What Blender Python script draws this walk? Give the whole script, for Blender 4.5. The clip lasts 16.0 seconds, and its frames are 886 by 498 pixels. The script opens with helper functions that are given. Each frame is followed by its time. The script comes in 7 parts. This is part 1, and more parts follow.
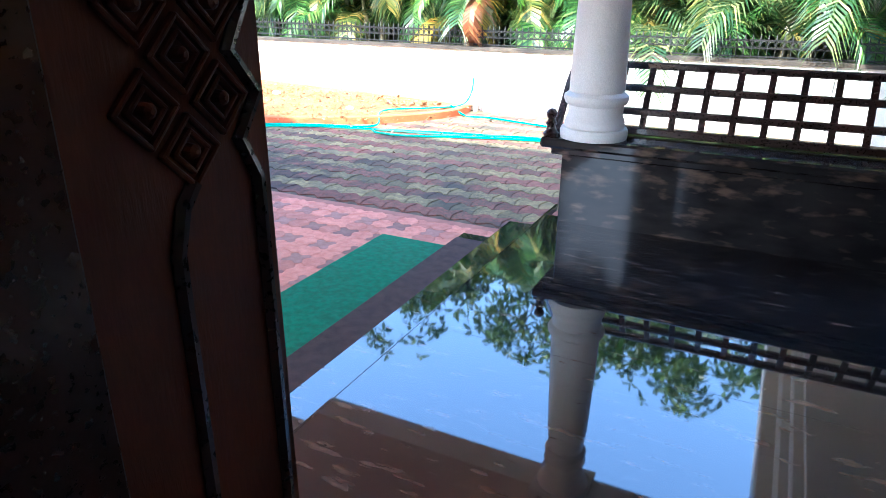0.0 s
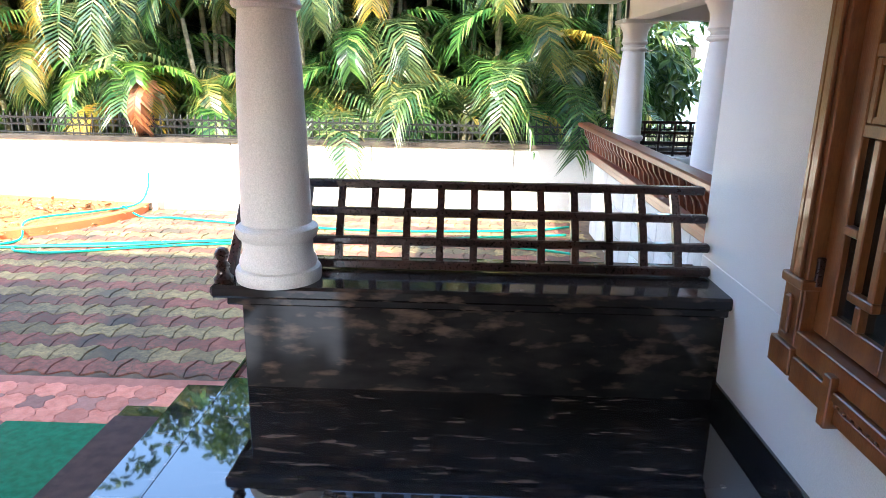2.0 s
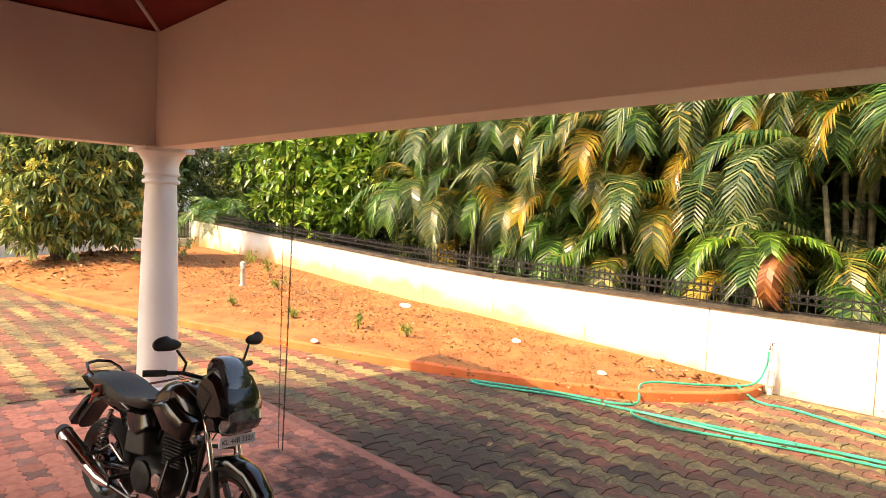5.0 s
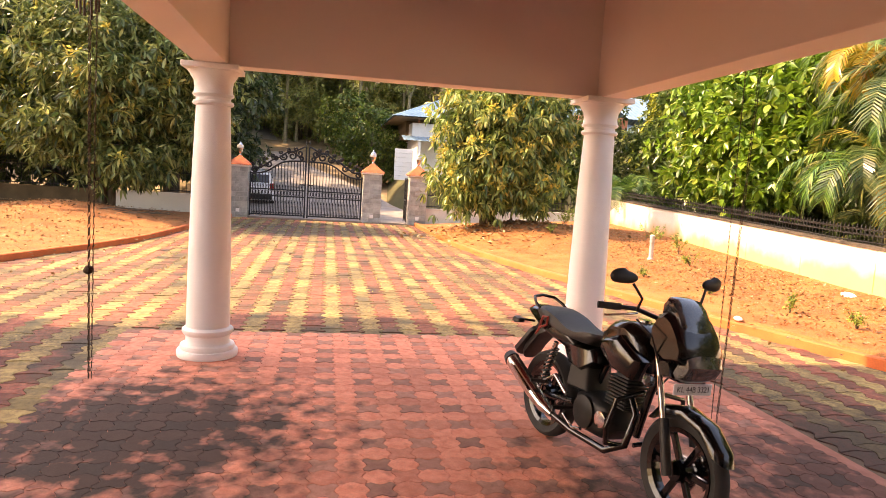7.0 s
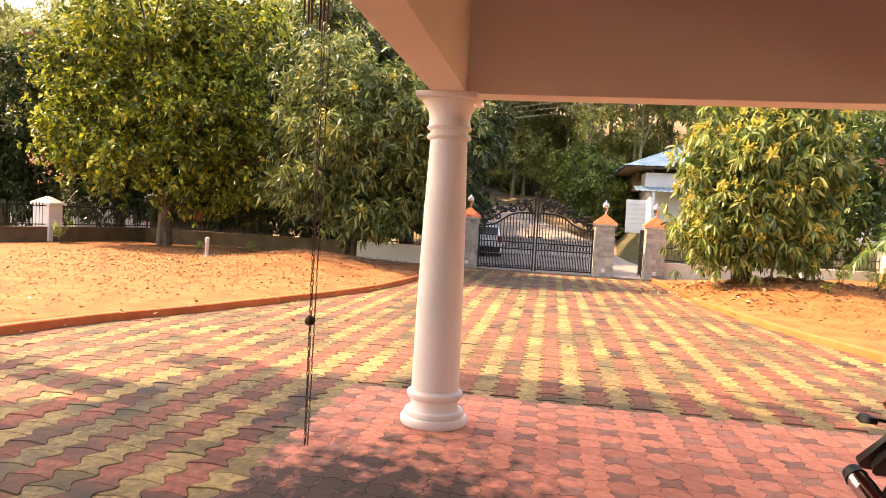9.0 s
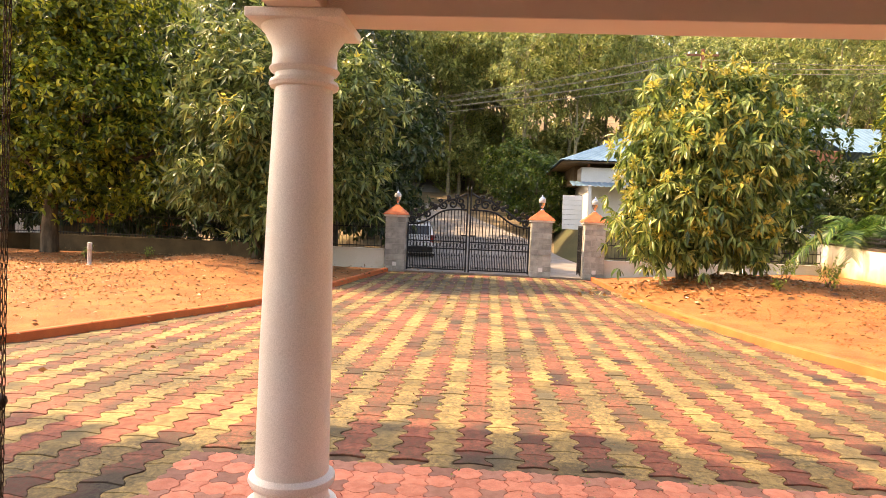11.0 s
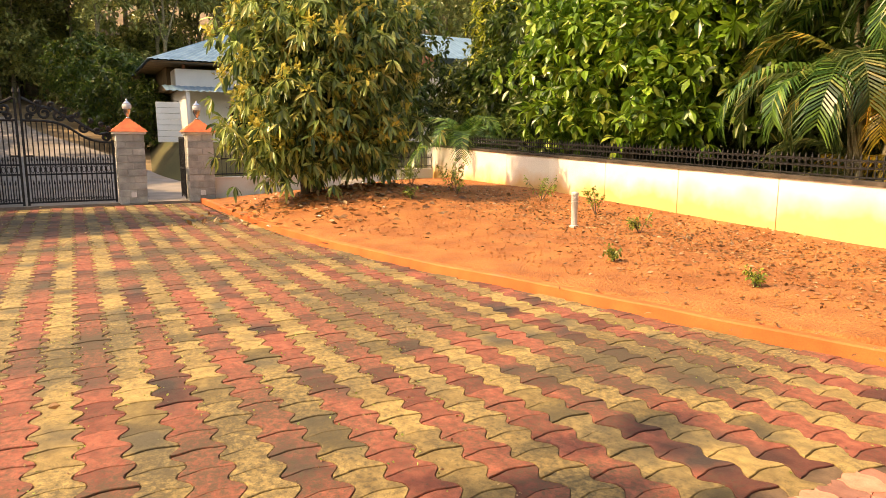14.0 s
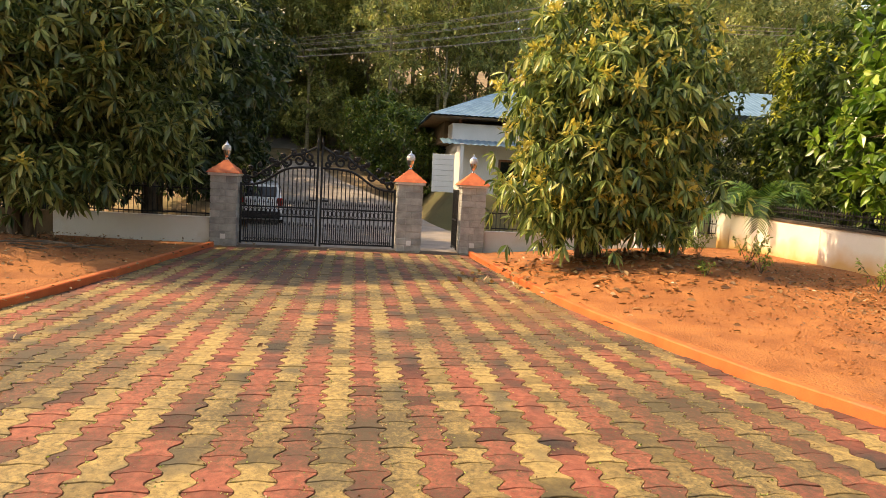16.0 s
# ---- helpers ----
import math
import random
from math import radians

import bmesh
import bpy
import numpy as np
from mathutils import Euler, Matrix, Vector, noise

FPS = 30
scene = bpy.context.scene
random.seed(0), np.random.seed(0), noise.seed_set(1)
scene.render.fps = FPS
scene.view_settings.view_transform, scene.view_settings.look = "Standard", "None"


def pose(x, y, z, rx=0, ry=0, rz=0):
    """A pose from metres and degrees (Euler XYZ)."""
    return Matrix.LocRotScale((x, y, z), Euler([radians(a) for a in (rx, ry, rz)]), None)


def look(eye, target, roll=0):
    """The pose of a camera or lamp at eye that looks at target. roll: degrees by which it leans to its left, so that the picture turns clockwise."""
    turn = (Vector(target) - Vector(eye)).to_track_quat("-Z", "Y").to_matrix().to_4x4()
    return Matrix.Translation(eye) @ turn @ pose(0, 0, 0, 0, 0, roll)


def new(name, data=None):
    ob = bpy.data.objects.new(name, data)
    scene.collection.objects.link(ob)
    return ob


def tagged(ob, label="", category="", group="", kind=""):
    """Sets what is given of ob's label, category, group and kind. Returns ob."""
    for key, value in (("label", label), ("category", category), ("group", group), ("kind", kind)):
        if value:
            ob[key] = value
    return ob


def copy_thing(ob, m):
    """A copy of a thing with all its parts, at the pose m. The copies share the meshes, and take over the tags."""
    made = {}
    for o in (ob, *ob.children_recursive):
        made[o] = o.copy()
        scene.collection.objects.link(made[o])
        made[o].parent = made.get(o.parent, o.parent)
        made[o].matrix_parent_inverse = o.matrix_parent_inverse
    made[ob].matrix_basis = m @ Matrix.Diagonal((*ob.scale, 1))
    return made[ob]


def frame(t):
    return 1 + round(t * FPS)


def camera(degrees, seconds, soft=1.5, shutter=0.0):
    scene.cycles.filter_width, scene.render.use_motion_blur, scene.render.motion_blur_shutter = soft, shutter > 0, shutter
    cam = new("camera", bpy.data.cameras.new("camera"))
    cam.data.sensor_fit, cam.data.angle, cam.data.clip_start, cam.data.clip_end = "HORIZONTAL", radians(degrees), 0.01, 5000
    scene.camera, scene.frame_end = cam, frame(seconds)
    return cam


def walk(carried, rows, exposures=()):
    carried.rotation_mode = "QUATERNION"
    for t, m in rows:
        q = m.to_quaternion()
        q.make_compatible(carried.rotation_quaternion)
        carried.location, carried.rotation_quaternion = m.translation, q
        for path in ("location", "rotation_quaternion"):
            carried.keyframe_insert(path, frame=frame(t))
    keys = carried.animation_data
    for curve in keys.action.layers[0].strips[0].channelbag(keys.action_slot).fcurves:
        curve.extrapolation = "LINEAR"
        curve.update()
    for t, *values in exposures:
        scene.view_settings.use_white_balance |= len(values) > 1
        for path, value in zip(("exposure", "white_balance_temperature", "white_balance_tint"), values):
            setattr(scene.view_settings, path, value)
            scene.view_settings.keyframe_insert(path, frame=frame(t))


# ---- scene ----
cam = camera(67.3, 16.0, soft=0.6)
PATH = [
    (0, (-0.278, 0.347, 1.833), (-1.235, 2.264, 0.998), 0.4),
    (0.5, (-0.331, 0.647, 1.845), (-0.798, 2.73, 0.986), 1.1),
    (1, (-0.365, 0.943, 1.918), (-0.491, 3.084, 1.087), 1.3),
    (1.5, (-0.361, 1.06, 1.958), (-0.409, 3.242, 1.233), 1.4),
    (2, (-0.394, 1.296, 1.978), (-0.455, 3.516, 1.375), 1.0),
    (2.5, (-0.422, 1.542, 2.138), (-0.611, 3.792, 1.695), 0.8),
    (3, (-0.561, 1.613, 2.171), (-1.03, 3.841, 1.841), 0.6),
    (3.5, (-0.819, 1.782, 2.108), (-1.546, 3.947, 1.829), 0.7),
    (4, (-1.043, 2.064, 1.994), (-2.088, 4.105, 1.807), 1.06),
    (4.5, (-1.324, 2.06, 2.093), (-2.689, 3.907, 1.967), 0.98),
    (5, (-1.555, 1.83, 2.053), (-3.236, 3.394, 1.925), 2.54),
    (5.2, (-1.645, 1.768, 2.055), (-3.455, 3.180, 1.909), 3.0),
    (7.3, (-2.083, 1.631, 1.69), (-4.36, 1.849, 1.447), 3.9),
    (7.5, (-2.157, 1.611, 1.695), (-4.444, 1.693, 1.457), 4.2),
    (8, (-2.344, 1.58, 1.618), (-4.626, 1.375, 1.429), 3.8),
    (8.2, (-2.443, 1.549, 1.585), (-4.716, 1.241, 1.424), 3.5),
    (10.3, (-4.168, 1.459, 1.608), (-6.437, 1.091, 1.542), 2.7),
    (10.5, (-4.344, 1.519, 1.587), (-6.622, 1.209, 1.515), 2.5),
    (11, (-4.806, 1.613, 1.569), (-7.098, 1.456, 1.474), 2.3),
    (11.5, (-5.186, 1.643, 1.563), (-7.483, 1.633, 1.438), 2.0),
    (11.9, (-5.587, 1.756, 1.549), (-7.876, 1.902, 1.381), 2.0),
    (12, (-5.673, 1.78, 1.55), (-7.959, 1.965, 1.387), 1.5),
    (12.5, (-6.112, 1.787, 1.552), (-8.364, 2.202, 1.339), 1.3),
    (13, (-6.539, 1.879, 1.526), (-8.718, 2.567, 1.262), 0.8),
    (13.5, (-7.018, 1.938, 1.531), (-9.095, 2.872, 1.205), 0.7),
    (14, (-7.38, 1.97, 1.532), (-9.368, 3.066, 1.161), 0.1),
    (14.5, (-7.825, 2.056, 1.546), (-9.836, 3.116, 1.199), 0.4),
    (15, (-8.218, 1.919, 1.589), (-10.348, 2.751, 1.342), -0.1),
    (15.1, (-8.256, 1.892, 1.594), (-10.416, 2.653, 1.383), -0.3),
    (15.5, (-8.431, 1.793, 1.656), (-10.674, 2.286, 1.551), 0.6),
    (16, (-8.624, 1.858, 1.641), (-10.894, 2.164, 1.429), 2.9),
]
EXPOSURES = [(0.0, 3.35, 4900, 6), (1.0, 3.3, 4900, 6), (2.0, 3.35, 5600, 8), (3.0, 2.95, 6400, 11), (4.0, 2.1, 7700, 15),
             (5.2, 2.15, 8400, 17), (7.3, 2.4, 9500, 29), (10.3, 2.2, 9400, 23), (12.5, 1.90, 10000, 20), (14.0, 1.60, 10200, 20), (15.0, 1.58, 10200, 20), (16.0, 1.4, 9300, 17)]
walk(cam, [(t, look(eye, target, roll)) for t, eye, target, roll in PATH], EXPOSURES)

# ---- sky and sun ----
SUN_WAY = Vector((0.25, 1.0, -1.0)).normalized()
world = bpy.data.worlds.new("sky")
scene.world = world
world.use_nodes = True
wn = world.node_tree.nodes
sky = wn.new("ShaderNodeTexSky")
sky.sky_type = "NISHITA"
sky.sun_disc = False
sky.sun_elevation = math.asin(-SUN_WAY.z)
sky.sun_rotation = math.atan2(-SUN_WAY.x, -SUN_WAY.y)
sky.air_density, sky.dust_density = 1.2, 2.0
wn["Background"].inputs[1].default_value = 0.15
world.node_tree.links.new(sky.outputs[0], wn["Background"].inputs[0])
sun = new("sun", bpy.data.lights.new("sun", "SUN"))
sun.data.energy, sun.data.angle, sun.data.color = 2.5, radians(0.6), (1.0, 0.85, 0.62)
sun.matrix_world = Matrix.Translation((0, -20, 20)) @ SUN_WAY.to_track_quat("-Z", "Y").to_matrix().to_4x4()


# ---- materials ----
def material(name, dark, light, scale=6.0, rough=0.6, bump=0.0, fine=60.0, metal=0.0, stain=None, per_piece=0.0,
             stain_scale=0.7, stain_at=0.55, coat=0.0, spread=(0.35, 0.65), stretch=(1, 1, 1), bump_size=0.004):
    """Two colours mixed by noise, a fine grain, stains, relief, and a shade of its own for each piece."""
    m = bpy.data.materials.new(name)
    m.use_nodes = True
    n, l = m.node_tree.nodes, m.node_tree.links
    p = n["Principled BSDF"]
    mp = n.new("ShaderNodeMapping")
    mp.inputs["Scale"].default_value = stretch
    geo = n.new("ShaderNodeNewGeometry")
    l.new(geo.outputs["Position"], mp.inputs["Vector"])

    def noise_at(size, detail=4.0):
        x = n.new("ShaderNodeTexNoise")
        x.inputs["Scale"].default_value, x.inputs["Detail"].default_value = size, detail
        l.new(mp.outputs[0], x.inputs["Vector"])
        return x.outputs["Fac"]

    def ramp(fac, a, b):
        x = n.new("ShaderNodeMapRange")
        x.inputs["From Min"].default_value, x.inputs["From Max"].default_value = a, b
        l.new(fac, x.inputs["Value"])
        return x.outputs[0]

    def mix(fac, a, b, how="MIX"):
        x = n.new("ShaderNodeMix")
        x.data_type, x.blend_type = "RGBA", how
        for slot, v in ((0, fac), (6, a), (7, b)):
            if isinstance(v, (int, float)):
                x.inputs[slot].default_value = v
            elif isinstance(v, tuple):
                x.inputs[slot].default_value = (*v, 1)
            else:
                l.new(v, x.inputs[slot])
        return x.outputs[2]

    col = mix(ramp(noise_at(scale), *spread), dark, light)
    grain = noise_at(fine, 3.0)
    col = mix(0.35, col, mix(ramp(grain, 0.3, 0.7), (0.55, 0.55, 0.55), (1.25, 1.25, 1.25)), "MULTIPLY")
    if stain:
        col = mix(ramp(noise_at(stain_scale, 6.0), stain_at, stain_at + 0.18), col, stain)
    if per_piece:
        info = n.new("ShaderNodeObjectInfo")
        isl = n.new("ShaderNodeNewGeometry")
        add = n.new("ShaderNodeMath")
        add.operation = "ADD"
        l.new(info.outputs["Random"], add.inputs[0])
        l.new(isl.outputs["Random Per Island"], add.inputs[1])
        fr = n.new("ShaderNodeMath")
        fr.operation = "FRACT"
        l.new(add.outputs[0], fr.inputs[0])
        col = mix(1.0, col, mix(fr.outputs[0], (1 - per_piece,) * 3, (1 + per_piece,) * 3), "MULTIPLY")
    l.new(col, p.inputs["Base Color"])
    rr = n.new("ShaderNodeMapRange")
    rr.inputs["To Min"].default_value, rr.inputs["To Max"].default_value = max(0.02, rough - 0.08), min(1.0, rough + 0.1)
    l.new(grain, rr.inputs["Value"])
    l.new(rr.outputs[0], p.inputs["Roughness"])
    p.inputs["Metallic"].default_value = metal
    p.inputs["Coat Weight"].default_value = coat
    if bump:
        b = n.new("ShaderNodeBump")
        b.inputs["Strength"].default_value, b.inputs["Distance"].default_value = bump, bump_size
        l.new(grain, b.inputs["Height"])
        l.new(b.outputs[0], p.inputs["Normal"])
    return m


def mud_splash(m, mud, top, ragged):
    """Mud thrown up against the foot of a wall, with a ragged upper edge."""
    n, l = m.node_tree.nodes, m.node_tree.links
    p = n["Principled BSDF"]
    src = p.inputs["Base Color"].links[0].from_socket
    geo, sep, no = n.new("ShaderNodeNewGeometry"), n.new("ShaderNodeSeparateXYZ"), n.new("ShaderNodeTexNoise")
    no.inputs["Scale"].default_value, no.inputs["Detail"].default_value = 1.6, 5
    l.new(geo.outputs["Position"], sep.inputs[0])
    l.new(geo.outputs["Position"], no.inputs["Vector"])
    ad = n.new("ShaderNodeMath")
    ad.operation = "MULTIPLY_ADD"
    ad.inputs[1].default_value = ragged
    l.new(no.outputs["Fac"], ad.inputs[0])
    along, lift = n.new("ShaderNodeMapRange"), n.new("ShaderNodeMath")
    along.inputs["From Min"].default_value, along.inputs["From Max"].default_value, along.inputs["To Max"].default_value = -11.0, -4.0, 0.72
    l.new(sep.outputs["X"], along.inputs["Value"])
    l.new(along.outputs[0], lift.inputs[0])
    l.new(sep.outputs["Z"], lift.inputs[1])
    l.new(lift.outputs[0], ad.inputs[2])
    mr = n.new("ShaderNodeMapRange")
    mr.inputs["From Min"].default_value, mr.inputs["From Max"].default_value = top, top + 0.42
    mr.inputs["To Min"].default_value, mr.inputs["To Max"].default_value = 0.85, 0.0
    l.new(ad.outputs[0], mr.inputs["Value"])
    mx = n.new("ShaderNodeMix")
    mx.data_type = "RGBA"
    mx.inputs[7].default_value = (*mud, 1)
    l.new(mr.outputs[0], mx.inputs[0])
    l.new(src, mx.inputs[6])
    l.new(mx.outputs[2], p.inputs["Base Color"])
    return m


def leaf_material(name, dark, light, tip=None, tip_at=0.8):
    """Foliage: a shade for each leaf, a little light let through."""
    m = bpy.data.materials.new(name)
    m.use_nodes = True
    n, l = m.node_tree.nodes, m.node_tree.links
    p = n["Principled BSDF"]
    geo = n.new("ShaderNodeNewGeometry")
    cr = n.new("ShaderNodeValToRGB")
    cr.color_ramp.elements[0].color, cr.color_ramp.elements[1].color = (*dark, 1), (*light, 1)
    cr.color_ramp.elements[0].position, cr.color_ramp.elements[1].position = 0.1, tip_at - 0.05
    if tip:
        e = cr.color_ramp.elements.new(min(0.98, tip_at + 0.08))
        e.color = (*tip, 1)
    l.new(geo.outputs["Random Per Island"], cr.inputs[0])
    no = n.new("ShaderNodeTexNoise")
    no.inputs["Scale"].default_value = 1.3
    l.new(geo.outputs["Position"], no.inputs["Vector"])
    mx = n.new("ShaderNodeMix")
    mx.data_type, mx.blend_type = "RGBA", "MULTIPLY"
    mx.inputs[0].default_value = 0.6
    r2 = n.new("ShaderNodeMapRange")
    r2.inputs["From Min"].default_value, r2.inputs["From Max"].default_value = 0.3, 0.7
    r2.inputs["To Min"].default_value, r2.inputs["To Max"].default_value = 0.5, 1.4
    l.new(no.outputs["Fac"], r2.inputs["Value"])
    l.new(cr.outputs[0], mx.inputs[6])
    l.new(r2.outputs[0], mx.inputs[7])
    l.new(mx.outputs[2], p.inputs["Base Color"])
    p.inputs["Roughness"].default_value = 0.32
    tr = n.new("ShaderNodeBsdfTranslucent")
    l.new(mx.outputs[2], tr.inputs["Color"])
    ms = n.new("ShaderNodeMixShader")
    ms.inputs[0].default_value = 0.33
    l.new(p.outputs[0], ms.inputs[1])
    l.new(tr.outputs[0], ms.inputs[2])
    l.new(ms.outputs[0], n["Material Output"].inputs["Surface"])
    return m


WHITE = material("white_wall_paint", (0.76, 0.74, 0.71), (0.82, 0.80, 0.77), 1.5, 0.62, 0.08, 220, stain=(0.68, 0.64, 0.58), stain_at=0.66)
COLUMN = material("column_paint", (0.78, 0.76, 0.74), (0.84, 0.82, 0.80), 2.0, 0.45, 0.05, 160, stain=(0.72, 0.69, 0.66), stain_at=0.68, stain_scale=2.5)
CREAM = material("beam_paint", (0.76, 0.66, 0.58), (0.81, 0.71, 0.63), 1.2, 0.6, 0.06, 200)
YARDWALL = material("yard_wall_paint", (0.74, 0.71, 0.64), (0.82, 0.80, 0.75), 0.9, 0.7, 0.15, 120, stain=(0.60, 0.50, 0.34), stain_at=0.6, stain_scale=0.9)
MUDWALL = mud_splash(material("mud_splashed_wall", (0.76, 0.72, 0.62), (0.84, 0.81, 0.74), 0.9, 0.7, 0.15, 120, stain=(0.66, 0.55, 0.36), stain_at=0.6, stain_scale=0.9), (0.64, 0.35, 0.085), 0.84, 0.75)
GRANITE = material("black_granite", (0.010, 0.011, 0.013), (0.022, 0.022, 0.025), 3.0, 0.035, 0.0, 260, stain=(0.17, 0.115, 0.085), stain_at=0.565, stain_scale=11.0, stretch=(0.6, 2.4, 1.8))
GRANITE.node_tree.nodes["Principled BSDF"].inputs["IOR"].default_value = 2.1
GRANITE.node_tree.links.remove(GRANITE.node_tree.nodes["Principled BSDF"].inputs["Roughness"].links[0])
GRANITE.node_tree.nodes["Principled BSDF"].inputs["Roughness"].default_value = 0.03
GRANITE_FACE = material("brown_veined_granite", (0.012, 0.011, 0.012), (0.030, 0.026, 0.025), 4.0, 0.06, 0.0, 200, stain=(0.12, 0.080, 0.058), stain_at=0.545, stain_scale=9.0, stretch=(0.8, 1.5, 2.2))
GRANITE_FACE.node_tree.nodes["Principled BSDF"].inputs["IOR"].default_value = 1.36
WOOD_DARK = material("dark_stained_wood", (0.020, 0.008, 0.006), (0.045, 0.016, 0.011), 5.0, 0.28, 0.15, 90, coat=0.4, stretch=(1, 1, 1))
TEAK = material("varnished_teak", (0.17, 0.060, 0.018), (0.30, 0.115, 0.036), 4.0, 0.33, 0.2, 70, stretch=(3, 3, 0.6), coat=0.3)
SOIL = material("laterite_soil", (0.275, 0.093, 0.025), (0.42, 0.158, 0.047), 2.2, 0.95, 1.0, 38, stain=(0.23, 0.095, 0.040), stain_at=0.6, stain_scale=1.3, bump_size=0.03)
FARGROUND = material("far_ground", (0.055, 0.055, 0.022), (0.10, 0.085, 0.036), 0.6, 0.95, 0.5, 18, stain=(0.06, 0.07, 0.025), stain_at=0.5, stain_scale=0.3)
KERB = material("orange_kerb_paint", (0.50, 0.108, 0.028), (0.62, 0.155, 0.044), 3.0, 0.75, 0.3, 80, stain=(0.33, 0.12, 0.06), stain_at=0.62, stain_scale=2.0)
RED_JOINT = material("reddish_joint_sand", (0.34, 0.125, 0.085), (0.45, 0.18, 0.125), 8.0, 0.95, 0.5, 120)
COPING = material("damp_dark_coping", (0.022, 0.018, 0.014), (0.075, 0.058, 0.042), 3.0, 0.85, 0.6, 60, stain=(0.16, 0.12, 0.08), stain_at=0.6, stain_scale=2.5)
HILLSOIL = material("leaf_strewn_hill", (0.17, 0.115, 0.062), (0.30, 0.215, 0.12), 0.7, 0.95, 0.6, 14, stain=(0.12, 0.12, 0.045), stain_at=0.56, stain_scale=0.25)
PALEBLUE = material("pale_blue_plaster", (0.42, 0.58, 0.66), (0.52, 0.68, 0.74), 1.0, 0.7, 0.1, 60, stain=(0.36, 0.46, 0.50), stain_at=0.62)
JOINT = material("dirty_joint_sand", (0.085, 0.055, 0.035), (0.17, 0.11, 0.065), 8.0, 0.95, 0.5, 120)
ASPHALT = material("worn_asphalt", (0.19, 0.17, 0.15), (0.28, 0.25, 0.225), 1.0, 0.9, 0.4, 120, stain=(0.28, 0.22, 0.16), stain_at=0.55)
MAT_GREEN = material("green_turf_mat", (0.002, 0.13, 0.055), (0.006, 0.20, 0.09), 25, 0.95, 1.0, 400, bump_size=0.006)
MAT_BROWN = material("brown_rubber_runner", (0.045, 0.022, 0.020), (0.075, 0.038, 0.034), 18, 0.9, 0.8, 300)
IRON = material("black_iron", (0.004, 0.004, 0.005), (0.009, 0.0085, 0.0085), 10, 0.6, 0.15, 120)
BARK = material("tree_bark", (0.060, 0.045, 0.030), (0.15, 0.115, 0.08), 8.0, 0.95, 0.8, 50, stretch=(1, 1, 0.3), bump_size=0.02)
PALMSTEM = material("pale_palm_stem", (0.16, 0.14, 0.09), (0.32, 0.28, 0.18), 6.0, 0.8, 0.5, 40, stretch=(0.3, 0.3, 2.0))
STONE = material("grey_split_stone", (0.33, 0.33, 0.31), (0.48, 0.475, 0.445), 5.0, 0.9, 0.7, 60, per_piece=0.22, bump_size=0.01)
MORTAR = material("grey_mortar", (0.40, 0.39, 0.36), (0.52, 0.50, 0.47), 9.0, 0.95, 0.4, 150)
TILE_CAP = material("orange_roof_tile", (0.50, 0.11, 0.035), (0.64, 0.17, 0.06), 6.0, 0.6, 0.3, 80, stain=(0.20, 0.08, 0.05), stain_at=0.64, stain_scale=3)
REDCEIL = material("red_tile_soffit", (0.16, 0.012, 0.008), (0.23, 0.022, 0.014), 4.0, 0.5, 0.2, 90)
LEAF_MANGO = leaf_material("mango_leaf", (0.050, 0.098, 0.024), (0.31, 0.40, 0.115), (0.52, 0.50, 0.15), 0.84)
LEAF_BLOOM = leaf_material("mango_blossom", (0.36, 0.32, 0.06), (0.66, 0.56, 0.13))
# near-black green, also used to fill the shaded gaps behind the palms
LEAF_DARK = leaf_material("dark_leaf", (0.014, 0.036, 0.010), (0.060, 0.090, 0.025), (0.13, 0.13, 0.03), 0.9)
LEAF_BROAD = leaf_material("broad_leaf", (0.040, 0.11, 0.012), (0.19, 0.34, 0.036), (0.34, 0.42, 0.08), 0.86)
LEAF_PALM = leaf_material("palm_leaflet", (0.016, 0.064, 0.014), (0.115, 0.235, 0.046), (0.24, 0.28, 0.07), 0.88)
LEAF_PALM_Y = leaf_material("yellowing_palm_leaflet", (0.24, 0.19, 0.025), (0.48, 0.33, 0.040), (0.40, 0.17, 0.03), 0.85)
LEAF_PALM_R = leaf_material("dead_palm_leaflet", (0.17, 0.055, 0.02), (0.33, 0.13, 0.05), (0.40, 0.20, 0.09), 0.9)
LEAF_WOOD = leaf_material("forest_leaf", (0.15, 0.20, 0.065), (0.48, 0.51, 0.18), (0.40, 0.34, 0.12), 0.9)

DOORWOOD = material("dark_door_wood", (0.13, 0.042, 0.020), (0.22, 0.075, 0.036), 3.0, 0.42, 0.2, 80, stretch=(3, 3, 0.5))
REDWOOD = material("reddish_varnished_wood", (0.12, 0.028, 0.014), (0.20, 0.05, 0.024), 4.0, 0.35, 0.15, 80)
CLADDING = material("grey_cladding_tile", (0.48, 0.49, 0.50), (0.60, 0.61, 0.62), 3.0, 0.5, 0.2, 60, per_piece=0.12)
BRASS = material("aged_brass", (0.45, 0.27, 0.07), (0.60, 0.38, 0.11), 8, 0.35, 0, 90, metal=1.0)
RUBBER = material("black_rubber", (0.012, 0.012, 0.012), (0.025, 0.024, 0.023), 8, 0.8, 0.3, 160, stain=(0.09, 0.06, 0.04), stain_at=0.62, stain_scale=5)
BLACKPAINT = material("gloss_black_paint", (0.003, 0.003, 0.0035), (0.006, 0.006, 0.0065), 6, 0.16, 0, 120, coat=0.2)
BLACKPLASTIC = material("black_plastic", (0.006, 0.006, 0.006), (0.012, 0.012, 0.012), 8, 0.5, 0.1, 200)
SEATSKIN = material("black_vinyl", (0.008, 0.008, 0.008), (0.016, 0.0155, 0.015), 8, 0.45, 0.3, 300)
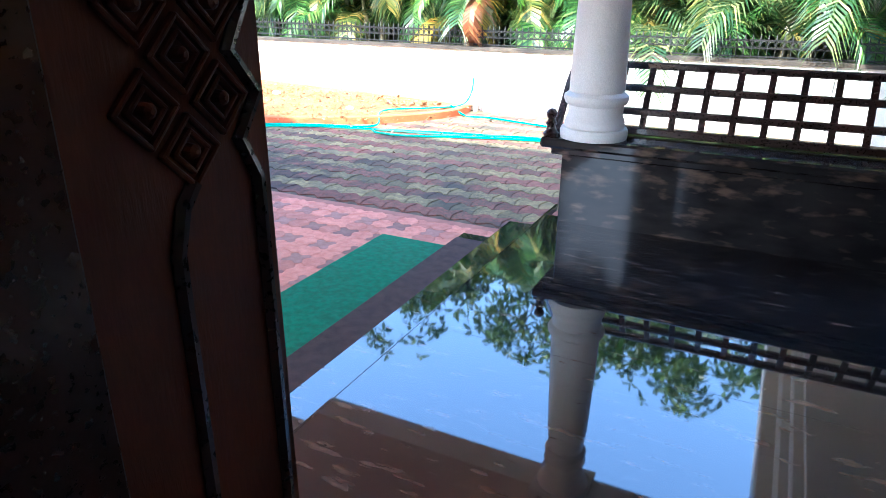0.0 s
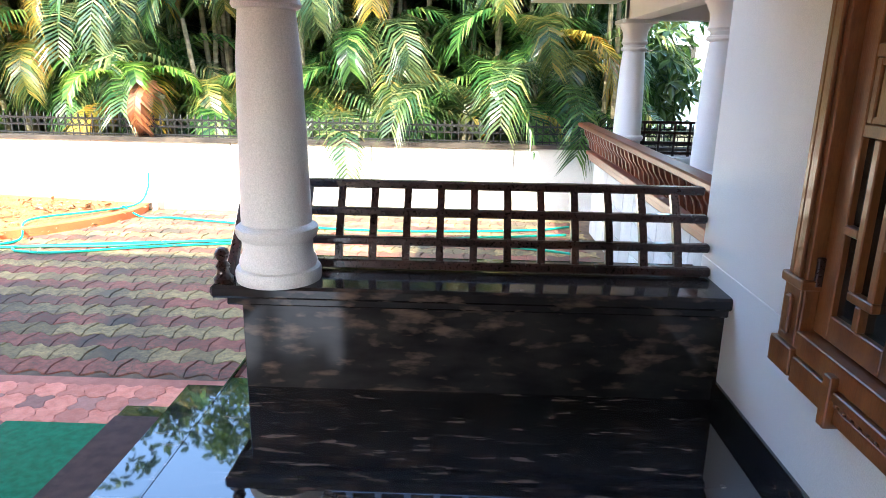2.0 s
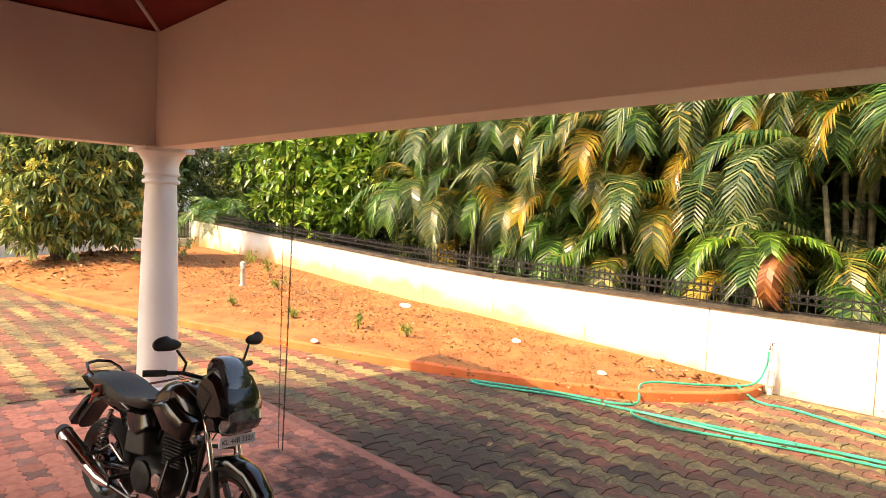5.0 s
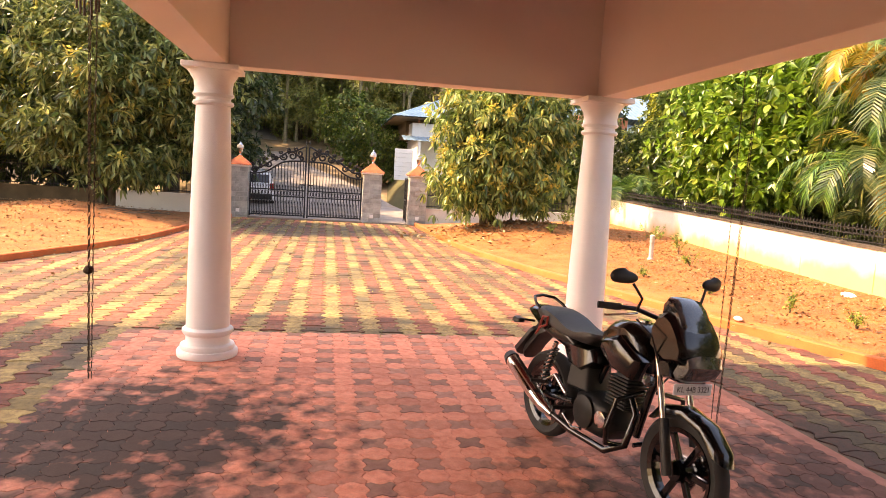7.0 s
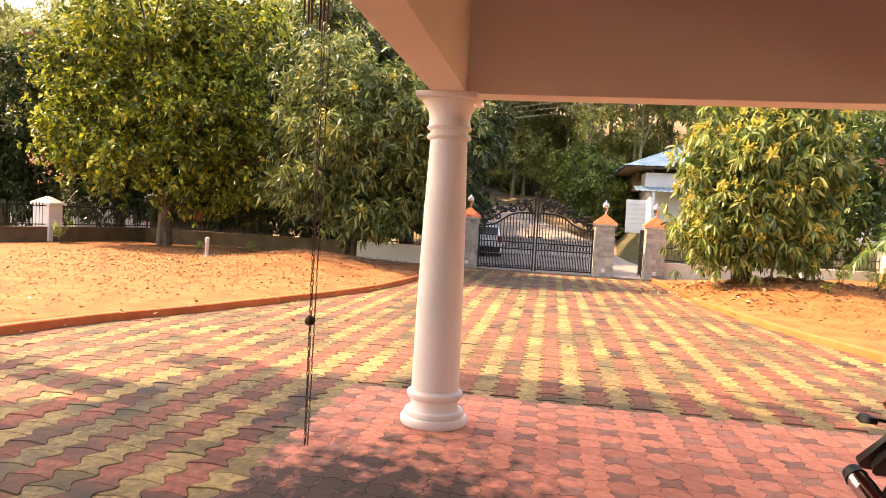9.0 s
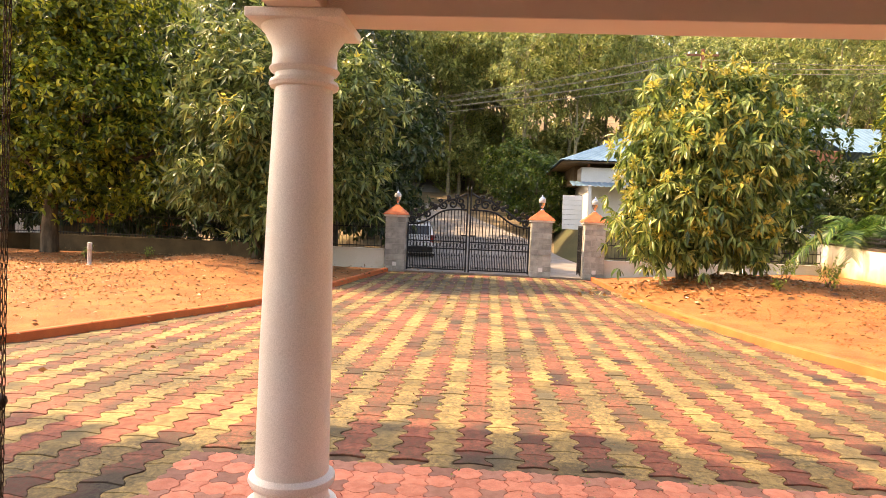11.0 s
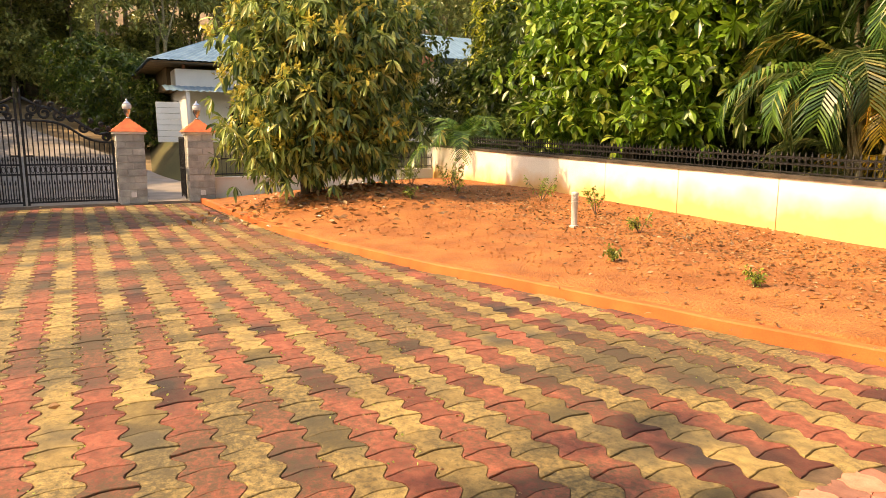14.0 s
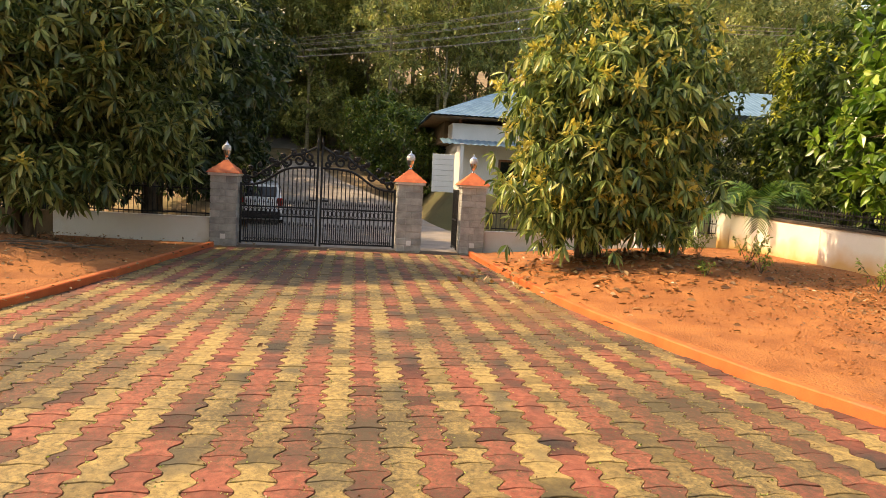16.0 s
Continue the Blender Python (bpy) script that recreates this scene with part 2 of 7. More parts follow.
ENGINE = material("cast_engine_metal", (0.012, 0.012, 0.012), (0.032, 0.031, 0.030), 9, 0.5, 0.2, 150, metal=0.7, stain=(0.05, 0.035, 0.02), stain_at=0.6, stain_scale=8)
CHROME = material("chrome", (0.62, 0.62, 0.62), (0.75, 0.75, 0.75), 6, 0.14, 0, 120, metal=1.0)
REDLENS = material("red_lens", (0.30, 0.01, 0.008), (0.42, 0.02, 0.015), 12, 0.15, 0, 100, coat=0.5)
CLEARLENS = material("clear_lamp_lens", (0.07, 0.072, 0.075), (0.20, 0.205, 0.21), 14, 0.10, 0, 60, metal=0.6, coat=0.8)
SMOKE = material("smoked_plastic", (0.02, 0.022, 0.025), (0.04, 0.042, 0.045), 5, 0.08, 0, 60, coat=0.8)
PLATEWHITE = material("plate_white", (0.62, 0.62, 0.60), (0.72, 0.72, 0.70), 9, 0.5, 0, 90)
REDCORD = material("red_cord", (0.28, 0.03, 0.02), (0.40, 0.06, 0.04), 9, 0.7, 0, 90)
DARKGLASS = material("dark_window_glass", (0.010, 0.012, 0.012), (0.014, 0.016, 0.016), 2, 0.06, 0, 20, coat=0.0)
HOSE = material("green_hose", (0.008, 0.30, 0.19), (0.02, 0.42, 0.28), 9, 0.4, 0, 100)
PVC = material("white_pipe", (0.66, 0.66, 0.64), (0.76, 0.76, 0.73), 6, 0.5, 0.1, 90, stain=(0.5, 0.36, 0.2), stain_at=0.62, stain_scale=3)
CHAIN = material("rusty_chain", (0.035, 0.022, 0.015), (0.085, 0.05, 0.03), 30, 0.6, 0.4, 200, metal=0.6)
BOLLARD = material("bollard_grey", (0.42, 0.41, 0.39), (0.55, 0.54, 0.51), 8, 0.6, 0.2, 90)
LEAF_WEED = leaf_material("weed_leaf", (0.10, 0.17, 0.03), (0.34, 0.42, 0.08))
LITTER = leaf_material("dry_leaf", (0.14, 0.065, 0.025), (0.34, 0.19, 0.08), (0.46, 0.34, 0.19), 0.85)
CARPAINT = material("white_car_paint", (0.70, 0.71, 0.73), (0.76, 0.77, 0.79), 2, 0.22, 0, 60, coat=0.7)
BLUEROOF = material("blue_metal_sheet", (0.12, 0.24, 0.34), (0.20, 0.34, 0.46), 2, 0.4, 0.1, 60, metal=0.3)
HOUSEWALL = material("white_house_plaster", (0.72, 0.71, 0.68), (0.80, 0.79, 0.76), 1, 0.7, 0.1, 60, stain=(0.55, 0.52, 0.46), stain_at=0.62)
OLDTILE = material("weathered_clay_tile", (0.36, 0.13, 0.07), (0.48, 0.20, 0.12), 3, 0.8, 0.3, 40, per_piece=0.18, stain=(0.14, 0.10, 0.08), stain_at=0.58)
TARP = material("blue_tarpaulin", (0.01, 0.06, 0.36), (0.02, 0.10, 0.50), 3, 0.5, 0.2, 30)
ORANGECLOTH = material("orange_paint", (0.50, 0.12, 0.03), (0.62, 0.18, 0.05), 3, 0.7, 0.2, 40)
BROWNWALL = material("brown_plaster", (0.10, 0.068, 0.036), (0.17, 0.115, 0.062), 2, 0.9, 0.3, 40)
GLASSLAMP = material("lamp_glass", (0.55, 0.56, 0.56), (0.70, 0.71, 0.71), 9, 0.15, 0, 60, coat=0.5)
RUSTPOLE = material("rusty_pole", (0.16, 0.06, 0.03), (0.26, 0.10, 0.05), 5, 0.8, 0.3, 60)
LEAF_MANGO2 = leaf_material("dull_mango_leaf", (0.036, 0.072, 0.018), (0.25, 0.31, 0.10), (0.40, 0.43, 0.16), 0.86)
LEAF_GARDEN = leaf_material("small_garden_leaf", (0.025, 0.055, 0.008), (0.24, 0.30, 0.036), (0.52, 0.52, 0.07), 0.80)
# darker copy of the garden leaf, with shade mixed into its colour
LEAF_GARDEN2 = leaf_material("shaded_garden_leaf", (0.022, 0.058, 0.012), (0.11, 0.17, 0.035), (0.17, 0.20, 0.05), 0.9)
LEAF_BROAD2 = leaf_material("mid_green_leaf", (0.025, 0.060, 0.010), (0.11, 0.18, 0.030), (0.24, 0.25, 0.05), 0.92)
LEAF_PALM2 = leaf_material("grey_green_leaflet", (0.028, 0.068, 0.022), (0.14, 0.19, 0.065), (0.30, 0.28, 0.10), 0.85)
LEAF_PALM_Y2 = leaf_material("half_yellow_leaflet", (0.045, 0.080, 0.018), (0.18, 0.18, 0.038), (0.38, 0.27, 0.06), 0.8)

# ---- mesh helpers ----
def part(name, bm, mat, parent=None, label="", smooth=False):
    """Links a bmesh as one mesh object, under a thing or a part."""
    if not isinstance(bm, bpy.types.Mesh):
        me = bpy.data.meshes.new(name)
        bm.normal_update()
        bm.to_mesh(me)
        bm.free()
    else:
        me = bm
    if not me.materials:
        me.materials.append(mat)
    if smooth:
        me.polygons.foreach_set("use_smooth", [True] * len(me.polygons))
        me.set_sharp_from_angle(angle=radians(40))
    ob = new(name, me)
    ob.parent = parent
    if label:
        ob["label"] = label
    return ob


def thing(name, label, category, at=(0, 0, 0), group="", kind="", turn=0):
    ob = new(name)
    ob.matrix_world = pose(*at, 0, 0, turn)
    bpy.context.view_layer.update()
    return tagged(ob, label, category, group, kind)


def box(bm, lo, hi, m=None, bevel=0.0):
    """A box from corner to corner, its edges rounded by bevel."""
    lo, hi = Vector(lo), Vector(hi)
    r = bmesh.ops.create_cube(bm, size=1.0)
    for v in r["verts"]:
        v.co = Vector((lo[i] + (v.co[i] + 0.5) * (hi[i] - lo[i]) for i in range(3)))
    verts = r["verts"]
    if bevel:
        es = list({e for v in verts for e in v.link_edges})
        res = bmesh.ops.bevel(bm, geom=es, offset=bevel, segments=1, affect="EDGES", profile=0.5)
        verts = list({v for f in res["faces"] for v in f.verts} | {v for v in verts if v.is_valid})
    if m is not None:
        for v in verts:
            v.co = m @ v.co
    return verts


def box_mesh(lo, hi, bevel=0.0, m=None):
    bm = bmesh.new()
    box(bm, lo, hi, m, bevel)
    return bm


def lathe(bm, profile, at=(0, 0, 0), seg=28, m=None):
    """Turns a profile of (radius, height) round the z axis."""
    at = Vector(at)
    rings = []
    for r, z in profile:
        ring = []
        for i in range(seg):
            a = 2 * math.pi * i / seg
            co = at + Vector((r * math.cos(a), r * math.sin(a), z))
            ring.append(bm.verts.new(m @ co if m is not None else co))
        rings.append(ring)
    for a, b in zip(rings, rings[1:]):
        for i in range(seg):
            j = (i + 1) % seg
            bm.faces.new((a[i], a[j], b[j], b[i]))
    bm.faces.new(list(reversed(rings[0])))
    bm.faces.new(rings[-1])


def tube(bm, pts, radius, seg=8, closed_ends=True):
    """A round bar along points; radius is a number, or one for each point."""
    pts = [Vector(p) for p in pts]
    rads = radius if isinstance(radius, (list, tuple)) else [radius] * len(pts)
    rings, up = [], None
    for i, p in enumerate(pts):
        d = (pts[min(i + 1, len(pts) - 1)] - pts[max(i - 1, 0)])
        if d.length < 1e-6:
            d = Vector((0, 0, 1))
        d.normalize()
        if up is None:
            up = d.orthogonal().normalized()
        up = (up - d * up.dot(d))
        if up.length < 1e-4:
            up = d.orthogonal()
        up.normalize()
        side = d.cross(up)
        rings.append([bm.verts.new(p + rads[i] * (math.cos(2 * math.pi * k / seg) * up + math.sin(2 * math.pi * k / seg) * side)) for k in range(seg)])
    for a, b in zip(rings, rings[1:]):
        for k in range(seg):
            j = (k + 1) % seg
            bm.faces.new((a[k], a[j], b[j], b[k]))
    if closed_ends:
        bm.faces.new(list(reversed(rings[0])))
        bm.faces.new(rings[-1])


def prism(bm, outline, lo, hi, axis=2, m=None):
    """An outline of 2D points, pulled from lo to hi along an axis."""
    def put(u, v, w):
        c = [0, 0, 0]
        c[axis] = w
        c[(axis + 1) % 3], c[(axis + 2) % 3] = u, v
        c = Vector(c)
        return bm.verts.new(m @ c if m is not None else c)
    a = [put(u, v, lo) for u, v in outline]
    b = [put(u, v, hi) for u, v in outline]
    k = len(a)
    for i in range(k):
        j = (i + 1) % k
        bm.faces.new((a[i], a[j], b[j], b[i]))
    bm.faces.new(list(reversed(a)))
    bm.faces.new(b)


def sweep_line(pts, n):
    """Points at even steps along a smooth line through pts (Catmull-Rom)."""
    pts = [Vector(p) for p in pts]
    out = []
    for i in range(len(pts) - 1):
        p0, p1, p2, p3 = pts[max(i - 1, 0)], pts[i], pts[i + 1], pts[min(i + 2, len(pts) - 1)]
        for k in range(n):
            t = k / n
            out.append(0.5 * ((2 * p1) + (p2 - p0) * t + (2 * p0 - 5 * p1 + 4 * p2 - p3) * t * t + (3 * p1 - p0 - 3 * p2 + p3) * t ** 3))
    out.append(pts[-1])
    return out


def raw_mesh(name, verts, faces, mat):
    me = bpy.data.meshes.new(name)
    me.from_pydata(verts, [], faces)
    me.materials.append(mat)
    return me


# ---- plan ----
FLOOR = 0.52
BEAM_LOW, BEAM_TOP = 2.54, 3.60
COL_A, COL_B, COL_C = (-1.225, 4.20), (-8.12, 4.20), (-8.12, 0.655)
GATE_X = -25.0
KERB_R = [(-24.7, 4.72), (-22.9, 4.75), (-18.1, 4.96), (-14.7, 5.5), (-12.9, 6.0), (-11.3, 6.4), (-10.2, 6.7), (-8.4, 7.3), (-6.7, 8.0), (-5.5, 8.7), (-4.85, 9.6), (-4.8, 10.25)]
KERB_L = [(-24.7, -1.45), (-22.5, -1.65), (-18.8, -1.95), (-16.1, -2.35), (-12.5, -3.6), (-10.6, -4.4), (-8.0, -4.95), (-2.0, -5.6), (2.0, -5.8)]


def wall_y(x):
    """The face of the boundary wall."""
    return 10.42 if x > -10.3 else 10.42 + (-10.3 - x) * 0.085


def wall_top(x):
    return 0.94 if x > -10.3 else 0.94 + (-10.3 - x) * 0.026


def soil_z(x, y):
    """The height of the planting beds."""
    z = 0.080 + 0.012 * noise.noise((x * 0.5, y * 0.5, 1.0)) + 0.010 * noise.noise((x * 2.4, y * 2.4, 5.0))
    if y > 0:
        near = max(0.0, min(1.0, (y - 5.0) / 5.5))
        z += 0.16 * near * max(0.0, min(1.0, (-x - 5.0) / 5.0)) + 0.20 * near * max(0.0, min(1.0, (-x - 12.0) / 8.0))
        z += 0.36 * math.exp(-((x + 20.3) ** 2 / 6 + (y - 7.2) ** 2 / 4))
    else:
        z += 0.10 * max(0.0, min(1.0, (-y - 3.0) / 6.0))
        z += 0.42 * math.exp(-((x + 20.5) ** 2 / 5 + (y + 5.0) ** 2 / 4))
    return z


# ---- ground ----
bm = bmesh.new()
bmesh.ops.create_grid(bm, x_segments=24, y_segments=24, size=700)
for v in bm.verts:
    v.co.z = -0.14
tagged(part("ground", bm, FARGROUND), "brown earth spreading out to the horizon", "ground", kind="structure")


def bed(name, kerb, outer, label):
    line = sweep_line([(x, y, 0) for x, y in kerb], 14)
    rows, vs, fs, m = [], [], [], 30
    for p in line:
        q = Vector(outer(p))
        p = p + Vector((0, 0.02 if q.y > p.y else -0.02, 0))
        for k in range(m + 1):
            c = p.lerp(q, (k / m) ** 1.5)
            vs.append((c.x, c.y, soil_z(c.x, c.y) if k > 1 else 0.045 if k == 0 else 0.5 * (0.078 + soil_z(c.x, c.y))))
    for i in range(len(line) - 1):
        for k in range(m):
            a = i * (m + 1) + k
            fs.append((a, a + m + 1, a + m + 2, a + 1) if name.endswith("north") else (a, a + 1, a + m + 2, a + m + 1))
    return tagged(part(name, raw_mesh(name, vs, fs, SOIL), SOIL, smooth=True), label, "soil bed", kind="structure")


bed("soil_bed_north", KERB_R, lambda p: (p.x if p.x < -5 else p.x, wall_y(p.x) + 0.05, 0), "bare orange laterite soil between kerb and boundary wall")
bed("soil_bed_south", KERB_L, lambda p: (p.x - (0.0 if p.x > -24 else 0), -15.0, 0), "bare orange laterite soil with dry leaves")


def kerb(name, line):
    """A low painted concrete edge that follows a line."""
    pts = sweep_line([(x, y, 0) for x, y in line], 10)
    bm = bmesh.new()
    rings = []
    for i, p in enumerate(pts):
        d = (pts[min(i + 1, len(pts) - 1)] - pts[max(i - 1, 0)]).normalized()
        s = Vector((-d.y, d.x, 0)) * 0.06
        w = 0.006 * noise.noise(p * 1.7)
        rings.append([bm.verts.new(p + s + Vector((0, 0, -0.12))), bm.verts.new(p + s + Vector((0, 0, 0.095 + w))), bm.verts.new(p + s * 0.7 + Vector((0, 0, 0.108 + w))),
                      bm.verts.new(p - s * 0.7 + Vector((0, 0, 0.108 + w))), bm.verts.new(p - s + Vector((0, 0, 0.095 + w))), bm.verts.new(p - s + Vector((0, 0, -0.12)))])
    for a, b in zip(rings, rings[1:]):
        for k in range(5):
            bm.faces.new((a[k], b[k], b[k + 1], a[k + 1]))
    bm.faces.new(rings[0][::-1])
    bm.faces.new(rings[-1])
    bmesh.ops.recalc_face_normals(bm, faces=bm.faces)
    return tagged(part(name, bm, KERB), "orange-painted concrete kerb along the driveway", "kerb", kind="structure")


kerb("kerb_north", KERB_R)
kerb("kerb_south", KERB_L)

drive = tagged(part("driveway", box_mesh((-25.6, -6.4, -0.12), (14.0, 10.42, -0.012)), JOINT), "driveway of interlocking yellow and red concrete pavers", "driveway", kind="structure")

# ---- boundary wall ----
wall_n = thing("wall_north", "white-painted boundary wall with mud-stained foot", "boundary wall", kind="structure")
xs = [12.0 - 1.95 * i for i in range(20)] + [-26.2]
for a, b in zip(xs, xs[1:]):
    bm = bmesh.new()
    ya, yb = wall_y(a), wall_y(b)
    g = 0.006
    for (x0, y0, x1, y1, off, z0, z1) in ((a - g, ya, b + g, yb, 0.0, -0.1, 0.0),):
        vs = []
        for x, y in ((x0, y0), (x1, y1)):
            for dy, top in ((0, 0), (0, 1), (0.18, 1), (0.18, 0)):
                vs.append(bm.verts.new((x, y + dy, wall_top(x) if top else -0.1)))
        for k in range(4):
            j = (k + 1) % 4
            bm.faces.new((vs[k], vs[j], vs[4 + j], vs[4 + k]))
        bm.faces.new(vs[3::-1])
        bm.faces.new(vs[4:])
    bmesh.ops.recalc_face_normals(bm, faces=bm.faces)
    part("panel", bm, MUDWALL if b < -3 else YARDWALL, wall_n)
    bm = bmesh.new()
    vs = []
    for x, y in ((a, ya), (b, yb)):
        for dy, dz in ((-0.03, 0), (-0.03, 0.05), (0.21, 0.05), (0.21, 0)):
            vs.append(bm.verts.new((x, y + dy, wall_top(x) + dz)))
    for k in range(4):
        j = (k + 1) % 4
        bm.faces.new((vs[k], vs[j], vs[4 + j], vs[4 + k]))
    bm.faces.new(vs[3::-1])
    bm.faces.new(vs[4:])
    bmesh.ops.recalc_face_normals(bm, faces=bm.faces)
    part("coping", bm, COPING, wall_n, "damp blackened coping")

# ---- veranda ----
veranda = thing("veranda_floor", "polished black granite veranda floor with two steps", "veranda floor", kind="structure")
for x0, x1 in ((-1.48, 0.86),):
    for y0, y1 in ((1.2, 2.55), (2.55, 4.2)):
        part("slab", box_mesh((x0, y0 + 0.0006, 0.3), (x1, y1 - 0.0006, FLOOR), 0.0006), GRANITE, veranda)
part("nosing", box_mesh((-1.50, 1.2, FLOOR - 0.05), (-1.481, 4.46, FLOOR - 0.004), 0.006), GRANITE, veranda)
part("riser", box_mesh((-1.45, 1.2, 0.0), (-1.2, 4.0, FLOOR - 0.05)), GRANITE, veranda)
part("step", box_mesh((-1.82, 1.2, 0.17), (-1.45, 4.46, 0.345), 0.006), GRANITE, veranda)
part("step", box_mesh((-2.2, 1.2, -0.02), (-1.45, 4.53, 0.172), 0.006), GRANITE, veranda)

parapet = thing("seat_parapet", "black granite parapet with a wide polished seat slab", "parapet", kind="structure")
part("face", box_mesh((-1.38, 4.12, 0.0), (0.80, 4.52, 0.975), 0.003), GRANITE_FACE, parapet)
part("seat_slab", box_mesh((-1.50, 4.05, 0.977), (0.80, 4.60, 1.035), 0.012), GRANITE_FACE, parapet)
part("seat_lip", box_mesh((-1.44, 4.085, 0.935), (0.80, 4.56, 0.977), 0.008), GRANITE_FACE, parapet)

# ---- house ----
def wall(name, lo, hi, label="white-painted plaster house wall", mat=WHITE):
    return tagged(part(name, box_mesh(lo, hi, 0.004), mat), label, "wall", kind="structure")


WIN_Y0, WIN_Y1, WIN_Z0, WIN_Z1 = 1.62, 3.44, 1.12, 2.62
wall("wall_east_low", (0.79, 1.2, 0.0), (1.09, 4.48, WIN_Z0))
wall("wall_east_high", (0.79, 1.2, WIN_Z1), (1.09, 4.48, 3.9))
wall("wall_east_a", (0.79, 1.2, WIN_Z0), (1.09, WIN_Y0, WIN_Z1))
wall("wall_east_b", (0.79, WIN_Y1, WIN_Z0), (1.09, 4.48, WIN_Z1))
tagged(part("baseboard", box_mesh((0.772, 1.2, FLOOR), (0.79, 4.12, FLOOR + 0.10), 0.003), GRANITE), "black granite skirting along the house wall", "skirting", kind="structure")
wall("wall_return", (1.09, 4.30, 0.0), (6.0, 4.48, 3.9))
# entrance wall with its doorway, and the hall behind it
wall("wall_door_west", (-1.48, 1.0, 0.0), (-1.10, 1.2, 3.9))
wall("wall_door_east", (0.50, 1.0, 0.0), (1.09, 1.2, 3.9))
wall("wall_door_top", (-1.10, 1.0, 2.70), (0.50, 1.2, 3.9))
# unseen opening left in the west hall wall, added to light the door leaf
wall("wall_hall_west_a", (-1.48, -5.0, 0.0), (-1.28, -3.0, 3.9))
wall("wall_hall_west_b", (-1.48, -0.3, 0.0), (-1.28, 1.0, 3.9))
wall("wall_hall_west_low", (-1.48, -3.0, 0.0), (-1.28, -0.3, 1.2))
wall("wall_hall_west_high", (-1.48, -3.0, 2.7), (-1.28, -0.3, 3.9))
wall("wall_hall_east", (3.5, -5.0, 0.0), (3.7, 1.0, 3.9))
wall("wall_hall_back", (-1.48, -5.2, 0.0), (3.7, -5.0, 3.9))
wall("wall_room_south", (1.09, 1.0, 0.0), (6.0, 1.2, 3.9))
wall("wall_room_east", (6.0, 1.0, 0.0), (6.2, 4.62, 3.9))
tagged(part("hall_floor", box_mesh((-1.28, -5.0, 0.2), (3.5, 1.2, FLOOR - 0.002)), GRANITE), "polished dark floor of the entrance hall", "floor", kind="structure")
tagged(part("ceiling_house", box_mesh((-1.48, -5.2, 3.9), (6.2, 4.62, 4.05)), WHITE), "plain white ceiling slab over the rooms", "ceiling", kind="structure")
door_frame = thing("door_frame", "dark carved wooden frame of the entrance", "door frame", kind="structure")
part("jamb", box_mesh((-1.15, 0.98, FLOOR), (-1.06, 1.22, 2.70), 0.006), WOOD_DARK, door_frame)
part("jamb", box_mesh((0.43, 0.98, FLOOR), (0.55, 1.22, 2.70), 0.006), WOOD_DARK, door_frame)
part("lintel", box_mesh((-1.15, 0.98, 2.70), (0.55, 1.22, 2.82), 0.006), WOOD_DARK, door_frame)

# ---- carport: beams, hipped ceiling, roof ----
beams = thing("carport_beams", "plastered beams carried by the round columns", "beam", kind="structure")
part("beam", box_mesh((-8.26, 4.10, BEAM_LOW - 0.006), (0.86, 4.355, BEAM_TOP), 0.004), CREAM, beams)
part("beam", box_mesh((-1.35, 1.2, BEAM_LOW), (-1.10, 4.10, BEAM_TOP), 0.004), CREAM, beams)
part("beam", box_mesh((-8.24, 0.79, BEAM_LOW), (-8.00, 4.10, BEAM_TOP), 0.004), CREAM, beams)
part("beam", box_mesh((-8.26, 0.53, BEAM_LOW), (-1.48, 0.79, BEAM_TOP), 0.004), CREAM, beams)
x0, x1, y0, y1, zt = -8.05, 0.90, 0.72, 4.15, 4.55
bm = bmesh.new()
ym, d = (y0 + y1) / 2, (y1 - y0) / 2
P = [bm.verts.new(c) for c in ((x0, y0, BEAM_TOP), (x1, y0, BEAM_TOP), (x1, y1, BEAM_TOP), (x0, y1, BEAM_TOP), (x0 + d, ym, zt), (x1, ym, zt))]
Q = [bm.verts.new(v.co + Vector((0, 0, 0.08))) for v in P]
for f in ((0, 1, 5, 4), (2, 3, 4, 5), (3, 0, 4)):
    bm.faces.new([P[i] for i in reversed(f)])
    bm.faces.new([Q[i] for i in f])
tagged(part("ceiling_carport", bm, REDCEIL), "red tiled hipped ceiling of the carport", "ceiling", kind="structure")
for a, b in (((x0, y1, BEAM_TOP), (x0 + d, ym, zt)), ((x0, y0, BEAM_TOP), (x0 + d, ym, zt))):
    bm = bmesh.new()
    tube(bm, (Vector(a) - Vector((0, 0, 0.01)), Vector(b) - Vector((0, 0, 0.01))), 0.02, 6)
    tagged(part("ceiling_hip", bm, CREAM), "pale rib along the hip of the ceiling", "ceiling rib", kind="structure")
bm = bmesh.new()
e = 0.62
P = [bm.verts.new(c) for c in ((x0 - e, y0 - e, 3.45), (x1, y0 - e, 3.45), (x1, y1 + 0.47, 3.45), (x0 - e, y1 + 0.47, 3.45), (x0 + d, ym, 4.74), (x1, ym, 4.74))]
for f in ((0, 1, 5, 4), (2, 3, 4, 5), (3, 0, 4)):
    bm.faces.new([P[i] for i in f])
tagged(part("roof", bm, TILE_CAP), "orange tiled hipped roof over the carport", "roof", kind="structure")
for lo, hi in (((-8.85, 4.34, 3.30), (1.09, 4.62, 3.44)), ((-8.85, 0.0, 3.30), (-8.24, 4.34, 3.44)), ((-8.24, 0.0, 3.30), (-1.48, 0.53, 3.44))):
    tagged(part("eave", box_mesh(lo, hi, 0.004), CREAM), "plastered flat eave outside the beams", "eave", kind="structure")
